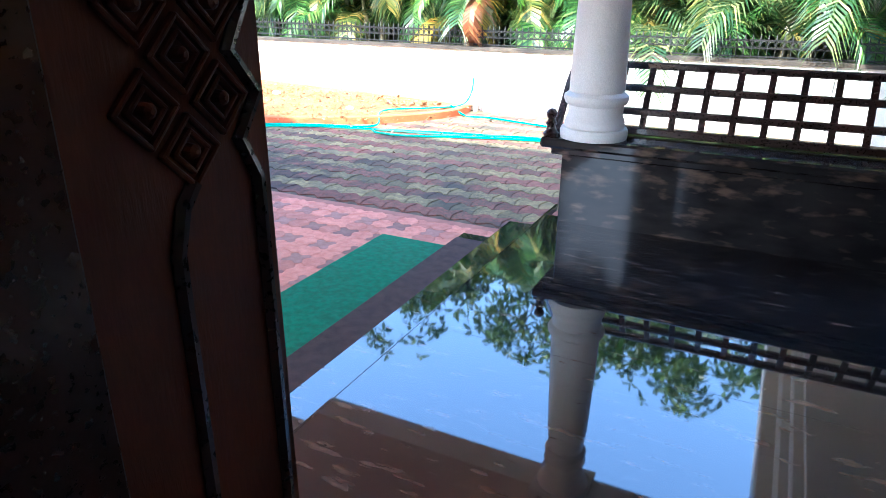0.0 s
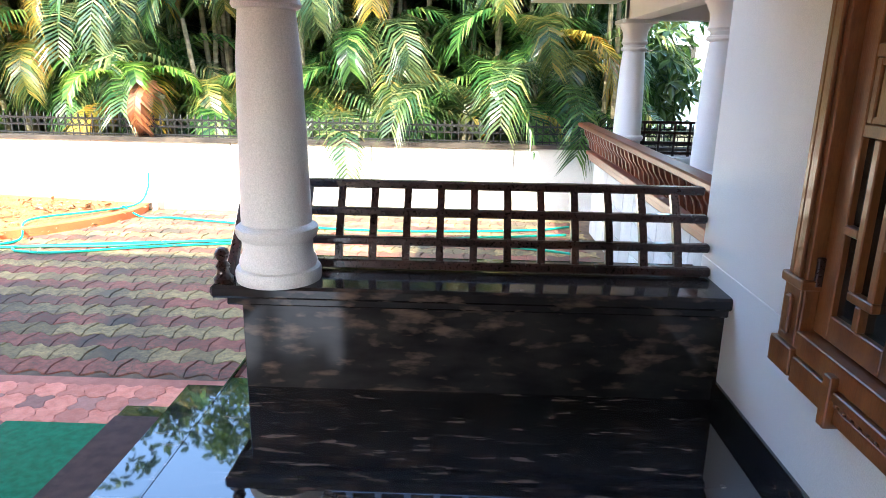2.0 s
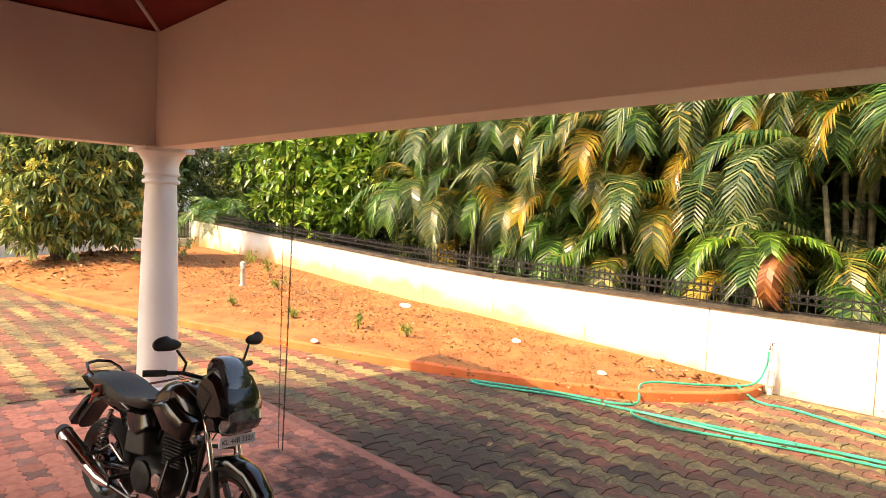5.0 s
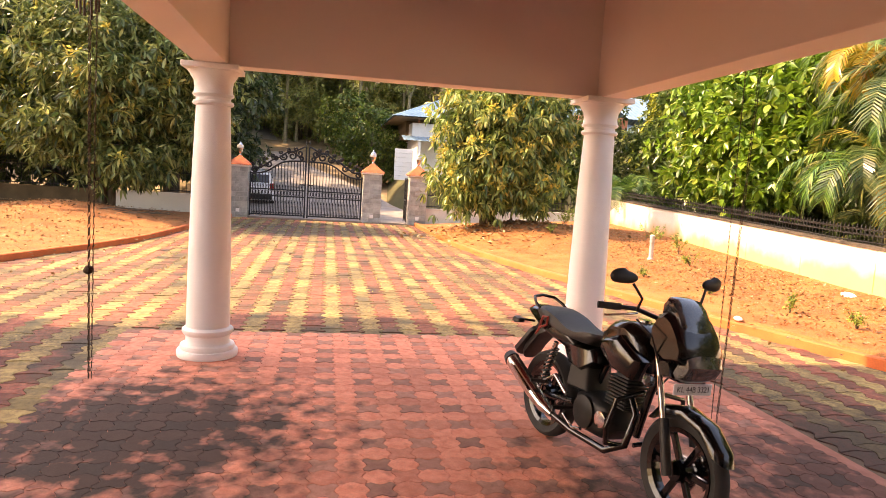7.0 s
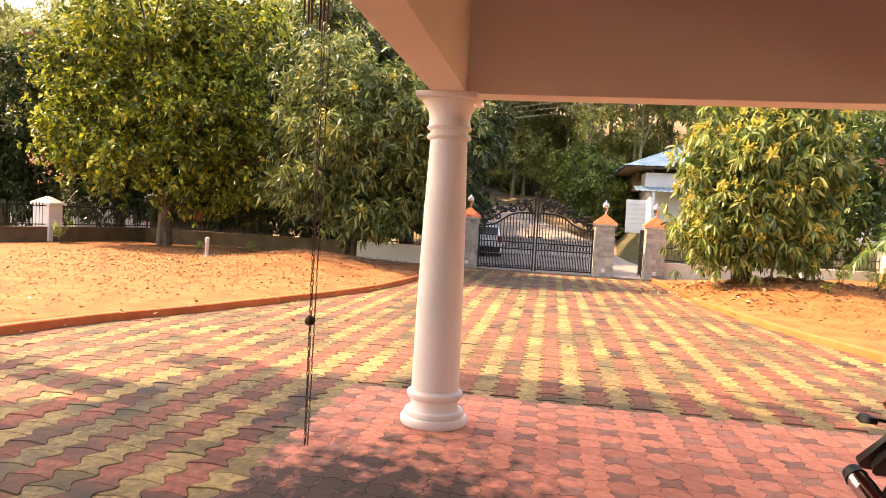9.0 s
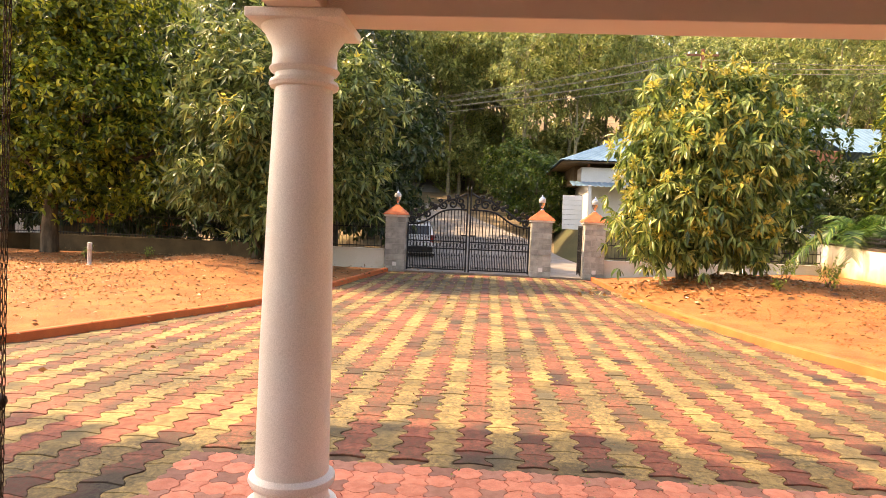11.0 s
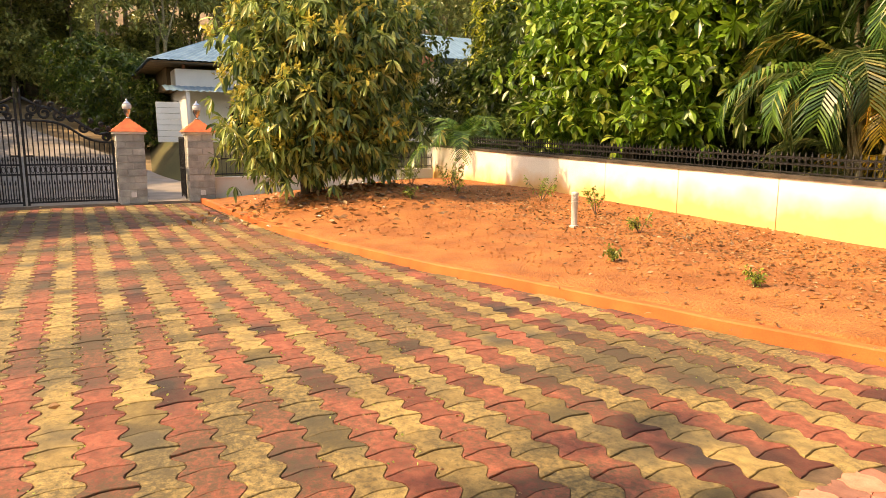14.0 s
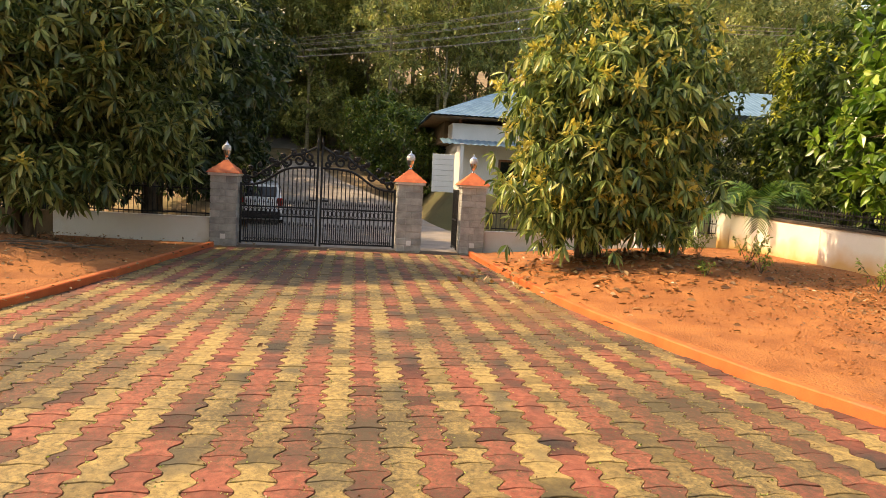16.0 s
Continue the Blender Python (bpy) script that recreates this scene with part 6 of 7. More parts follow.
# broad-leaved tree over the boundary wall
tree("broadleaf_tree", "large tree with glossy broad green leaves behind the boundary wall", (-20.0, 14.2, 0.0),
     [(-19.6, 13.6, 4.6, 2.2, 1.9, 2.0), (-18.4, 13.0, 3.4, 1.8, 1.5, 1.4), (-20.8, 13.4, 3.2, 1.7, 1.6, 1.6), (-18.0, 14.2, 5.6, 2.0, 1.8, 1.7), (-16.8, 13.4, 4.4, 1.7, 1.5, 1.6), (-17.4, 12.7, 2.6, 1.5, 1.1, 1.0)],
     3300, 8, 0.27, 0.24, LEAF_BROAD, 31, 0.2, 1, 0.5, 0.0, clump=0.34)
tree("broadleaf_tree", "dark-stemmed broad-leaved tree behind the palms", (-14.2, 14.6, 0.0),
     [(-14.4, 14.2, 4.2, 1.9, 1.6, 1.9), (-13.0, 14.0, 3.2, 1.6, 1.3, 1.4), (-15.4, 13.6, 2.8, 1.3, 1.2, 1.1), (-13.4, 14.4, 5.6, 1.8, 1.6, 1.5)],
     1700, 8, 0.24, 0.22, LEAF_BROAD2, 32, 0.16, 1, 0.6, 0.0)
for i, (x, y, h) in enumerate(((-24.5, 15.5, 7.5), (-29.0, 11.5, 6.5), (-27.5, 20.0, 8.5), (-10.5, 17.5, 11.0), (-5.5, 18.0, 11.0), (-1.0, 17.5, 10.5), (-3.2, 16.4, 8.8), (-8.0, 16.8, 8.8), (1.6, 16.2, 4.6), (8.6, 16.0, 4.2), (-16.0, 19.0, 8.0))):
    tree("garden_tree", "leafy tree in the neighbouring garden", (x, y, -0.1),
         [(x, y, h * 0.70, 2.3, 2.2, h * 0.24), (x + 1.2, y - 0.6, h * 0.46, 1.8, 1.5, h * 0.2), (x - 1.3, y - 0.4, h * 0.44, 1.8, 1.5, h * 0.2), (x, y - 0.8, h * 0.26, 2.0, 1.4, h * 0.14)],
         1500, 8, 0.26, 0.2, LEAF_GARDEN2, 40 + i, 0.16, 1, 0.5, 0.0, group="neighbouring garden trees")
for x, y, h, n, mat, i in ((-29.0, 13.4, 4.6, 520, LEAF_MANGO2, 0), (-27.2, 15.6, 7.0, 1700, LEAF_GARDEN, 1), (-28.6, 15.0, 4.4, 700, LEAF_MANGO2, 2)):
    tree("garden_tree", "thin-leaved tree before the white bungalow", (x, y, 0.2),
         [(x, y, h * 0.72, 1.3, 1.2, h * 0.25), (x + 0.3, y - 0.8, h * 0.45, 1.0, 0.9, h * 0.2), (x + 0.2, y + 0.8, h * 0.5, 1.0, 0.9, h * 0.2)],
         n, 8, 0.22, 0.17, mat, 150 + i, 0.07, 2, 0.8, 0.0, group="neighbouring garden trees")
# unseen trees added south of the driveway to keep sun off the carport
for i, (x, y, h) in enumerate(((-9.7, -8.5, 12.6), (-7.5, -8.3, 12.8), (-5.2, -8.5, 12.8), (-2.7, -8.3, 12.8), (-0.3, -8.3, 12.6))):
    tree("shade_tree", "unseen tall dark tree added to shade the carport", (x, y, 0.0),
         [(x, y, h * 0.80, 1.9, 2.2, h * 0.19), (x + 0.5, y + 0.5, h * 0.70, 1.6, 1.8, h * 0.16), (x - 0.4, y - 0.3, h * 0.88, 1.5, 1.7, h * 0.12)],
         950, 8, 0.45, 0.3, LEAF_DARK, 60 + i, 0.2, 1, 0.5, 0.0, group="shade trees")

# rubber trees on the hillside
protos = []
for i in range(4):
    h = 14.5 + i * 1.6
    protos.append(tree("rubber_tree", "slender rubber tree in the plantation on the hillside", (-400, 60 + 20 * i, -2),
                       [(-400, 60 + 20 * i, h * 0.80 - 2, 3.4, 3.4, h * 0.2), (-399.2, 61 + 20 * i, h * 0.60 - 2, 2.0, 2.0, h * 0.13), (-400.9, 59 + 20 * i, h * 0.55 - 2, 1.9, 1.9, h * 0.12), (-400, 60.6 + 20 * i, h * 0.42 - 2, 1.2, 1.2, h * 0.06)],
                       800, 7, 0.36, 0.2, LEAF_WOOD, 70 + i, 0.14, 1, 0.5, 0.0, 0.42, group="plantation trees", bark=PALMSTEM))
rng = random.Random(9)
spots = []
for row in range(8):
    for k in range(24):
        x, y = -50 - row * 6.5 + rng.uniform(-1.5, 1.5), -60 + k * 5.2 + rng.uniform(-1.6, 1.6)
        lane_y = lane_mid(x)
        if (abs(y - lane_y) < 4.0 and x > -60) or (x > -52 and 4 < y < 22):
            continue
        spots.append((x, y))
spots += [(-62, -7.5), (-63.5, -2.2), (-67, -9.5), (-69, -4.5), (-66, -0.5), (-72, -7.5), (-57, -9.0)]
for k, (x, y) in enumerate(spots):
    z = hill_z(x, y) - 0.2
    copy_thing(protos[k % 4], pose(x, y, z, 0, 0, rng.uniform(0, 360)))
for i, (x, y) in enumerate(((-46.5, 4.4), (-49.0, 6.6), (-43.5, -5.8), (-53.0, 3.0))):
    tree("roadside_bush", "rounded dark green bush by the lane", (x, y, hill_z(x, y)),
         [(x, y, hill_z(x, y) + 2.4 + i * 0.2, 2.0, 2.0, 2.1), (x + 0.5, y + 1.0, hill_z(x, y) + 1.3, 1.5, 1.5, 1.3)], 800, 8, 0.26, 0.22, LEAF_BROAD2, 90 + i, 0.09, 2, 0.4, 0.0, group="roadside bushes")


bushes = []
for i in range(3):
    bushes.append(tree("undergrowth_bush", "tall green undergrowth between the rubber trees", (-400, -60 + 20 * i, -2),
                       [(-400, -60 + 20 * i, 0.6, 3.2, 3.2, 2.4), (-399, -58.5 + 20 * i, 2.0, 2.2, 2.2, 2.0), (-400.8, -61.8 + 20 * i, 1.4, 2.2, 2.2, 2.0)], 1000, 8, 0.36, 0.22, LEAF_WOOD, 130 + i, 0.08, 2, 0.5, 0, group="hillside undergrowth"))
for k in range(46):
    x, y = -60 - (k % 3) * 8.0 + rng.uniform(-2, 2), -58 + k * 2.6
    lane_y = lane_mid(x)
    if abs(y - lane_y) < 5.5 or (x > -55 and 3 < y < 22):
        continue
    copy_thing(bushes[k % 3], pose(x, y, hill_z(x, y) - 0.2, 0, 0, rng.uniform(0, 360)))

for k, (x, y) in enumerate(((-67.5, -6.2), (-64.5, -9.6), (-65.5, -1.0), (-70.0, -3.0), (-58.0, -8.6))):
    copy_thing(bushes[k % 3], pose(x, y, hill_z(x, y) - 0.2, 0, 0, 70 * k))

# palms along the boundary wall
def frond_mesh(name, length, bend, mat, seed, pairs=36, leaf=0.52, hang=0.55):
    """A feather leaf that rises along +x and bends over; many narrow leaflets on both sides."""
    rng = np.random.default_rng(seed)
    n = 24
    pts, ang, p = [], radians(62), Vector((0, 0, 0))
    for k in range(n + 1):
        pts.append(p.copy())
        p = p + Vector((math.cos(ang), 0, math.sin(ang))) * (length / n)
        ang -= radians(bend) / n * (0.5 + 1.0 * k / n)
    bm = bmesh.new()
    tube(bm, pts, [0.016 * (1 - 0.85 * k / n) for k in range(n + 1)], 5)
    verts, faces = [], []
    for k in range(pairs):
        t = 0.16 + 0.84 * (k + 0.5) / pairs
        f = t * n
        i = min(int(f), n - 1)
        c = pts[i].lerp(pts[i + 1], f - i)
        d = (pts[i + 1] - pts[i]).normalized()
        nor = Vector((0, 1, 0)).cross(d) * -1
        ll = leaf * (0.45 + 0.55 * math.sin(math.pi * min(1, t * 0.95) ** 0.8)) * (0.9 + 0.2 * rng.random())
        for s in (-1, 1):
            ahead = 0.45 + 0.5 * t
            w = (Vector((0, s, 0)) + d * ahead + nor * (0.25 + 0.1 * rng.random())).normalized()
            e1 = c + w * ll * 0.5 - Vector((0, 0, hang * 0.12 * ll))
            e2 = c + w * ll - Vector((0, 0, hang * (0.6 + 0.6 * rng.random()) * ll))
            wd = d * 0.021
            b = len(verts)
            verts += [c - wd * 0.7, c + wd * 0.7, e1 + wd * 1.1, e1 - wd * 1.1, e2]
            faces += [(b, b + 1, b + 2, b + 3), (b + 3, b + 2, b + 4)]
    me0 = bpy.data.meshes.new(name)
    bm.to_mesh(me0)
    bm.free()
    off = len(me0.vertices)
    allv = [v.co.copy() for v in me0.vertices] + verts
    allf = [tuple(q.vertices) for q in me0.polygons] + [tuple(i + off for i in q) for q in faces]
    bpy.data.meshes.remove(me0)
    return raw_mesh(name, allv, allf, mat)


FRONDS = [frond_mesh("frond", 2.4, 150, LEAF_PALM, 1, leaf=0.60), frond_mesh("frond", 2.1, 178, LEAF_PALM, 2, leaf=0.58), frond_mesh("frond", 2.7, 135, LEAF_PALM2, 3, leaf=0.62), frond_mesh("frond", 2.3, 180, LEAF_PALM2, 4, leaf=0.60), frond_mesh("frond", 1.9, 165, LEAF_PALM, 5, leaf=0.55)]
FRONDS_Y = [frond_mesh("frond", 2.0, 170, LEAF_PALM_Y, 6), frond_mesh("frond", 2.2, 160, LEAF_PALM_Y2, 7), frond_mesh("frond", 2.0, 178, LEAF_PALM_Y2, 9)]
FROND_R = frond_mesh("frond", 1.25, 200, LEAF_PALM_R, 8, leaf=0.24, hang=1.3)
FROND_G = frond_mesh("frond", 1.2, 130, LEAF_BROAD, 14, leaf=0.36)
rng = random.Random(21)


def palm(x, y, stems, label):
    t = thing("areca_palm", label, "palm", (x, y, -0.1), group="palms behind the wall")
    for s in range(stems):
        a = rng.uniform(0, 6.28)
        foot = Vector((0.22 * math.cos(a), 0.22 * math.sin(a), 0))
        h = rng.choice((rng.uniform(0.8, 1.5), rng.uniform(1.5, 2.6), rng.uniform(2.6, 4.4), rng.uniform(3.0, 4.6)))
        tip = foot + Vector((rng.uniform(-0.35, 0.35), rng.uniform(-0.45, 0.25), h))
        bm = bmesh.new()
        tube(bm, [foot, foot.lerp(tip, 0.5) + Vector((0.04, 0.04, 0)), tip], [0.055, 0.045, 0.035], 7)
        part("stem", bm, PALMSTEM, t, smooth=True)
        n = rng.randint(6, 8)
        a0 = rng.uniform(0, 360)
        for k in range(n):
            q = rng.random()
            me = rng.choice(FRONDS) if q < 0.77 else rng.choice(FRONDS_Y)
            f = part("frond", me, LEAF_PALM, t)
            f.matrix_local = Matrix.Translation(tip) @ pose(0, 0, 0, rng.uniform(-12, 12), rng.uniform(-14, 26), a0 + 360 * k / n + rng.uniform(-18, 18))
    return t


for i in range(15):
    palm(-13.2 + i * 1.08 + rng.uniform(-0.2, 0.2), 12.3 + rng.uniform(-0.1, 0.5), rng.randint(4, 5), "clump of areca palm with drooping and yellowing fronds behind the wall")
for i in range(10):
    palm(-12.8 + i * 1.6 + rng.uniform(-0.3, 0.3), 13.1 + rng.uniform(-0.3, 0.4), rng.randint(3, 4), "clump of areca palm with dense green fronds")
for x, y in ((3.6, 11.8), (5.2, 12.2), (7.0, 12.0)):
    palm(x, y, 2, "clump of areca palm beside the neighbouring garden")
dead = thing("fallen_frond", "dead red-brown palm frond hanging over the wall", "palm frond", (-4.75, 10.85, 1.72))
f = part("frond", FROND_R, LEAF_PALM_R, dead)
f.matrix_local = pose(0, 0, 0, 0, 50, -95)
young = thing("young_palm", "young bright green palm behind the wall", "palm", (-5.3, 11.2, -0.1))
bm = bmesh.new()
tube(bm, [(0, 0, 0), (0.02, 0, 1.75)], [0.04, 0.03], 7)
part("stem", bm, PALMSTEM, young)
for k in range(6):
    f = part("frond", FROND_G, LEAF_BROAD, young)
    f.matrix_local = pose(0.02, 0, 1.7, 0, 5 + 6 * (k % 3), 60 * k - 60)
cycad = thing("small_palm", "small dark green palm at the end of the boundary wall", "palm", (-24.5, 12.1, 0.1))
bm = bmesh.new()
tube(bm, [(0, 0, 0), (0.03, 0, 1.15)], [0.13, 0.10], 9)
part("stem", bm, BARK, cycad)
for k in range(11):
    f = part("frond", FRONDS[(k % 2) * 4], LEAF_PALM, cycad)
    f.matrix_local = pose(0.02, 0, 1.1, 0, -12 + 22 * (k % 3), 360 / 11 * k)
# dark leaf clumps added so the gaps behind the palms read as shade
for i in range(15):
    x = -21.5 + i * 1.5
    y = (15.4 if x < -15 else 14.3) + rng.uniform(-0.3, 0.3)
    tree("dark_shrub", "dark leaf mass added as the shade behind the palms", (x, y, -0.1), [(x, y, 1.5, 1.1, 0.8, 1.4), (x + 0.5, y + 0.2, 2.8, 1.0, 0.8, 1.0), (x, y, 3.9, 1.1, 0.8, 0.9)], 620, 8, 0.26, 0.24, LEAF_DARK, 110 + i, 0.05, 2, 0.5, 0, group="dark shrubs behind the palms")
nb = thing("blue_house", "pale blue neighbouring house behind the garden", "house", (6.5, 27.0, 0.0))
part("wall", box_mesh((-9, 0, -0.2), (9, 7, 5.2), 0.02), PALEBLUE, nb)
part("roof_slab", box_mesh((-9.5, -0.6, 5.2), (9.5, 7.5, 5.4), 0.02), HOUSEWALL, nb)
for x in (-7.0, -3.4, 0.2, 3.8):
    w_ = part("window", box_mesh((x, -0.04, 1.6), (x + 1.4, 0.02, 3.0), 0.01), HOUSEWALL, nb)
    part("pane", box_mesh((x + 0.08, -0.06, 1.68), (x + 1.32, -0.03, 2.92)), DARKGLASS, w_)
# creeper-covered yellow trunk seen through the side veranda
yt = thing("yellow_tree", "trunk covered in yellow leaves beyond the side veranda", "tree", (4.9, 13.4, 0))
bm = bmesh.new()
tube(bm, [(0, 0, 0), (0.05, 0, 2.0), (0.0, 0.05, 4.2)], [0.14, 0.12, 0.08], 8)
part("trunk", bm, BARK, yt)
g = np.random.default_rng(5)
z = g.random(900) * 3.6 + 0.4
a = g.random(900) * 6.28
part("leaves", leaves_mesh("leaves", np.stack([0.16 * np.cos(a), 0.16 * np.sin(a), z], 1), np.stack([np.cos(a), np.sin(a), 0 * a - 0.6], 1), 0.16, 0.25, LEAF_PALM_Y, g), LEAF_PALM_Y, yt)

# ---- small things in the yard ----
hose = thing("garden_hose", "green garden hose lying in loops on the pavers", "hose", (0, 0, 0.02))
for pts in ([(-4.68, 10.20, 0.52), (-4.70, 10.18, 0.30), (-4.80, 10.02, 0.11), (-5.15, 9.55, 0.10), (-5.6, 8.95, 0.11), (-5.4, 8.37, 0.0), (-6.2, 8.05, 0.0), (-7.0, 7.68, 0.0), (-7.15, 7.60, 0.0), (-6.9, 7.58, 0.0), (-6.1, 7.95, 0.0), (-5.3, 8.15, 0.0), (-4.1, 8.45, 0.0), (-2.6, 8.72, 0.0), (-0.8, 8.95, 0.0), (0.9, 9.3, 0.0)],
            [(-4.9, 9.85, 0.12), (-4.6, 9.75, 0.0), (-4.2, 9.75, 0.0), (-3.6, 9.60, 0.0), (-2.84, 9.45, 0.0), (-1.2, 9.30, 0.0), (0.4, 9.5, 0.0), (1.0, 9.75, 0.0)],
            [(-5.15, 8.0, 0.0), (-5.25, 8.15, 0.0), (-4.9, 8.22, 0.0), (-4.2, 8.32, 0.0), (-3.3, 8.62, 0.0), (-2.2, 8.70, 0.0), (-1.0, 8.78, 0.0), (0.3, 8.62, 0.0), (0.9, 8.4, 0.0)],
            [(-5.15, 8.0, 0.0), (-4.7, 7.98, 0.0), (-4.0, 8.24, 0.0), (-3.2, 8.48, 0.0), (-2.4, 8.6, 0.0)]):
    bm = bmesh.new()
    tube(bm, sweep_line(pts, 10), 0.014, 7)
    part("loop", bm, HOSE, hose, smooth=True)
tap = thing("standpipe", "white pipe with a tap against the boundary wall", "standpipe", (-4.68, 10.30, 0.0))
part("pipe", bmesh_lathe([(0.035, -0.1), (0.035, 0.10), (0.055, 0.11), (0.055, 0.30), (0.03, 0.32), (0.012, 0.33)], 12), PVC, tap, smooth=True)
bm = bmesh.new()
tube(bm, [(0, 0, 0.32), (0, 0, 0.58)], 0.012, 8)
part("riser", bm, PVC, tap)
bm = bmesh.new()
tube(bm, [(0, 0.02, 0.58), (0, -0.08, 0.60), (0, -0.09, 0.55)], 0.016, 8)
tube(bm, [(-0.04, 0, 0.63), (0.04, 0, 0.63)], 0.007, 6)
tube(bm, [(0, 0, 0.58), (0, 0, 0.63)], 0.008, 6)
part("tap", bm, CHROME, tap, "small metal tap")


def bollard(x, y, label):
    z = soil_z(x, y)
    b = thing("garden_bollard", label, "bollard light", (x, y, z), group="garden bollards")
    part("post", bmesh_lathe([(0.07, -0.05), (0.07, 0.02), (0.048, 0.03), (0.048, 0.36), (0.052, 0.365)], 14), BOLLARD, b, smooth=True)
    for k in range(4):
        part("louvre", bmesh_lathe([(0.055, 0.37 + k * 0.03), (0.058, 0.385 + k * 0.03), (0.045, 0.39 + k * 0.03)], 14), BOLLARD, b)
    part("lens", bmesh_lathe([(0.04, 0.36), (0.04, 0.50)], 12), GLASSLAMP, b)
    part("cap", bmesh_lathe([(0.058, 0.49), (0.058, 0.515), (0.03, 0.535), (0.004, 0.54)], 14), BOLLARD, b, smooth=True)


bollard(-15.2, 8.55, "grey garden light bollard in the orange soil")
bollard(-19.6, -7.6, "grey garden light bollard in the bare soil")


def chain(name, x, y, z0, z1, label, offs=((0, 0), (0.07, 0.0)), size=1.0, knot=True):
    """Hanging chains of oval links; alternate links turn a quarter."""
    c = thing(name, label, "chain", (x, y, 0), group="swing chains")
    bm = bmesh.new()
    ring = [(0.010 * size * math.cos(a * math.pi / 4), 0.024 * math.sin(a * math.pi / 4)) for a in range(9)]
    tube(bm, [(u, 0, v) for u, v in ring], 0.0042 * size, 4, False)
    me = bpy.data.meshes.new("link")
    bm.to_mesh(me)
    bm.free()
    me.materials.append(CHAIN)
    vs, fs = [], []
    base_v = [v.co.copy() for v in me.vertices]
    base_f = [tuple(p.vertices) for p in me.polygons]
    for dx, dy in offs:
        n = int((z1 - z0) / 0.038)
        for k in range(n):
            t = k / n
            m = pose(dx * (0.35 + 0.65 * t), dy * (0.35 + 0.65 * t), z0 + k * 0.038, 0, 0, 90 * (k % 2))
            o = len(vs)
            vs += [m @ v for v in base_v]
            fs += [tuple(i + o for i in f) for f in base_f]
    tagged(part("chain_strand", raw_mesh("chain_strand", vs, fs, CHAIN), CHAIN, c), kind="stuff")
    if not knot:
        return
    bm = bmesh.new()
    bmesh.ops.create_icosphere(bm, subdivisions=2, radius=0.032)
    for v in bm.verts:
        v.co = v.co * (1 + 0.25 * noise.noise(v.co * 40)) + Vector((0.02, 0.0, z0 + (z1 - z0) * 0.237))
    part("knot", bm, CHAIN, c)


chain("swing_chain", -6.78, 0.10, 0.22, 3.30, "rusty swing chains hanging from the carport eave", ((0, 0), (0.10, 0.02), (0.05, 0.06)), 0.45)
chain("swing_chain", -6.46, 4.62, 0.02, 3.30, "rusty swing chains hanging beside the motorcycle", ((-0.07, 0), (0.04, 0.05), (0.14, 0.0)), 0.42, False)
chime = thing("wind_chime", "small dark wind chime hanging under the eave", "wind chime", (-6.0, 0.34, 2.45))
part("disc", bmesh_lathe([(0.07, 0.20), (0.075, 0.22), (0.05, 0.24)], 14), CHAIN, chime)
for k in range(6):
    a = k * math.pi / 3
    bm = bmesh.new()
    tube(bm, [(0.055 * math.cos(a), 0.055 * math.sin(a), 0.20), (0.055 * math.cos(a), 0.055 * math.sin(a), 0.02 * (k % 3))], 0.006, 6)
    part("tube", bm, CHAIN, chime)
bm = bmesh.new()
tube(bm, [(0, 0, 0.24), (0, 0, 0.85)], 0.003, 4)
part("string", bm, CHAIN, chime)

# small plants, stones and litter on the soil
rng = random.Random(33)
g = np.random.default_rng(33)
for x, y, s, lab in ((-10.0, 7.95, 0.24, "small green shrub growing in orange soil"), (-9.1, 8.2, 0.20, "small green shrub in the bare soil"), (-14.2, 8.9, 0.3, "thin green shrub near the boundary wall"), (-15.9, 9.6, 0.5, "straggly shrub by the wall"),
                     (-19.0, 8.7, 0.5, "green weeds on the soil mound"), (-20.2, 9.2, 0.6, "clump of green weeds"), (-21.5, 8.9, 0.55, "clump of green weeds"), (-17.8, 9.9, 0.5, "green weeds under the wall"), (-18.6, 7.5, 0.3, "low weeds"), (-13.0, 7.3, 0.2, "tiny green weed in the soil"),
                     (-11.4, 7.6, 0.16, "tiny green weed in the soil"), (-21.6, -13.6, 0.7, "small leafy sapling in front of the fence"), (-22.0, -9.2, 0.35, "grass tuft near the fence"), (-23.0, -8.0, 0.35, "grass tuft near the fence"), (-23.5, 9.6, 0.5, "green weeds by the corner")):
    t = thing("shrub", lab if len(lab.split()) > 3 else lab + " in orange soil", "shrub", (x, y, soil_z(x, y)), group="weeds and shrubs")
    bm = bmesh.new()
    c = []
    for k in range(6):
        e = Vector((rng.uniform(-0.5, 0.5) * s, rng.uniform(-0.5, 0.5) * s, s * rng.uniform(0.5, 1.0)))
        tube(bm, [(0, 0, -0.02), e * 0.5 + Vector((0, 0, 0.03)), e], [0.006, 0.004, 0.002], 4)
        c += [np.array(e * q) for q in (0.5, 0.65, 0.8, 0.9, 1.0)]
    part("stem", bm, BARK, t)
    c = np.repeat(np.array(c), 5, axis=0)
    part("leaves", leaves_mesh("leaves", c + 0.02 * g.normal(size=c.shape), g.normal(size=c.shape) + np.array([0, 0, 0.3]), 0.062 * (0.6 + s), 0.2, LEAF_WEED, g, 0.5), LEAF_WEED, t)


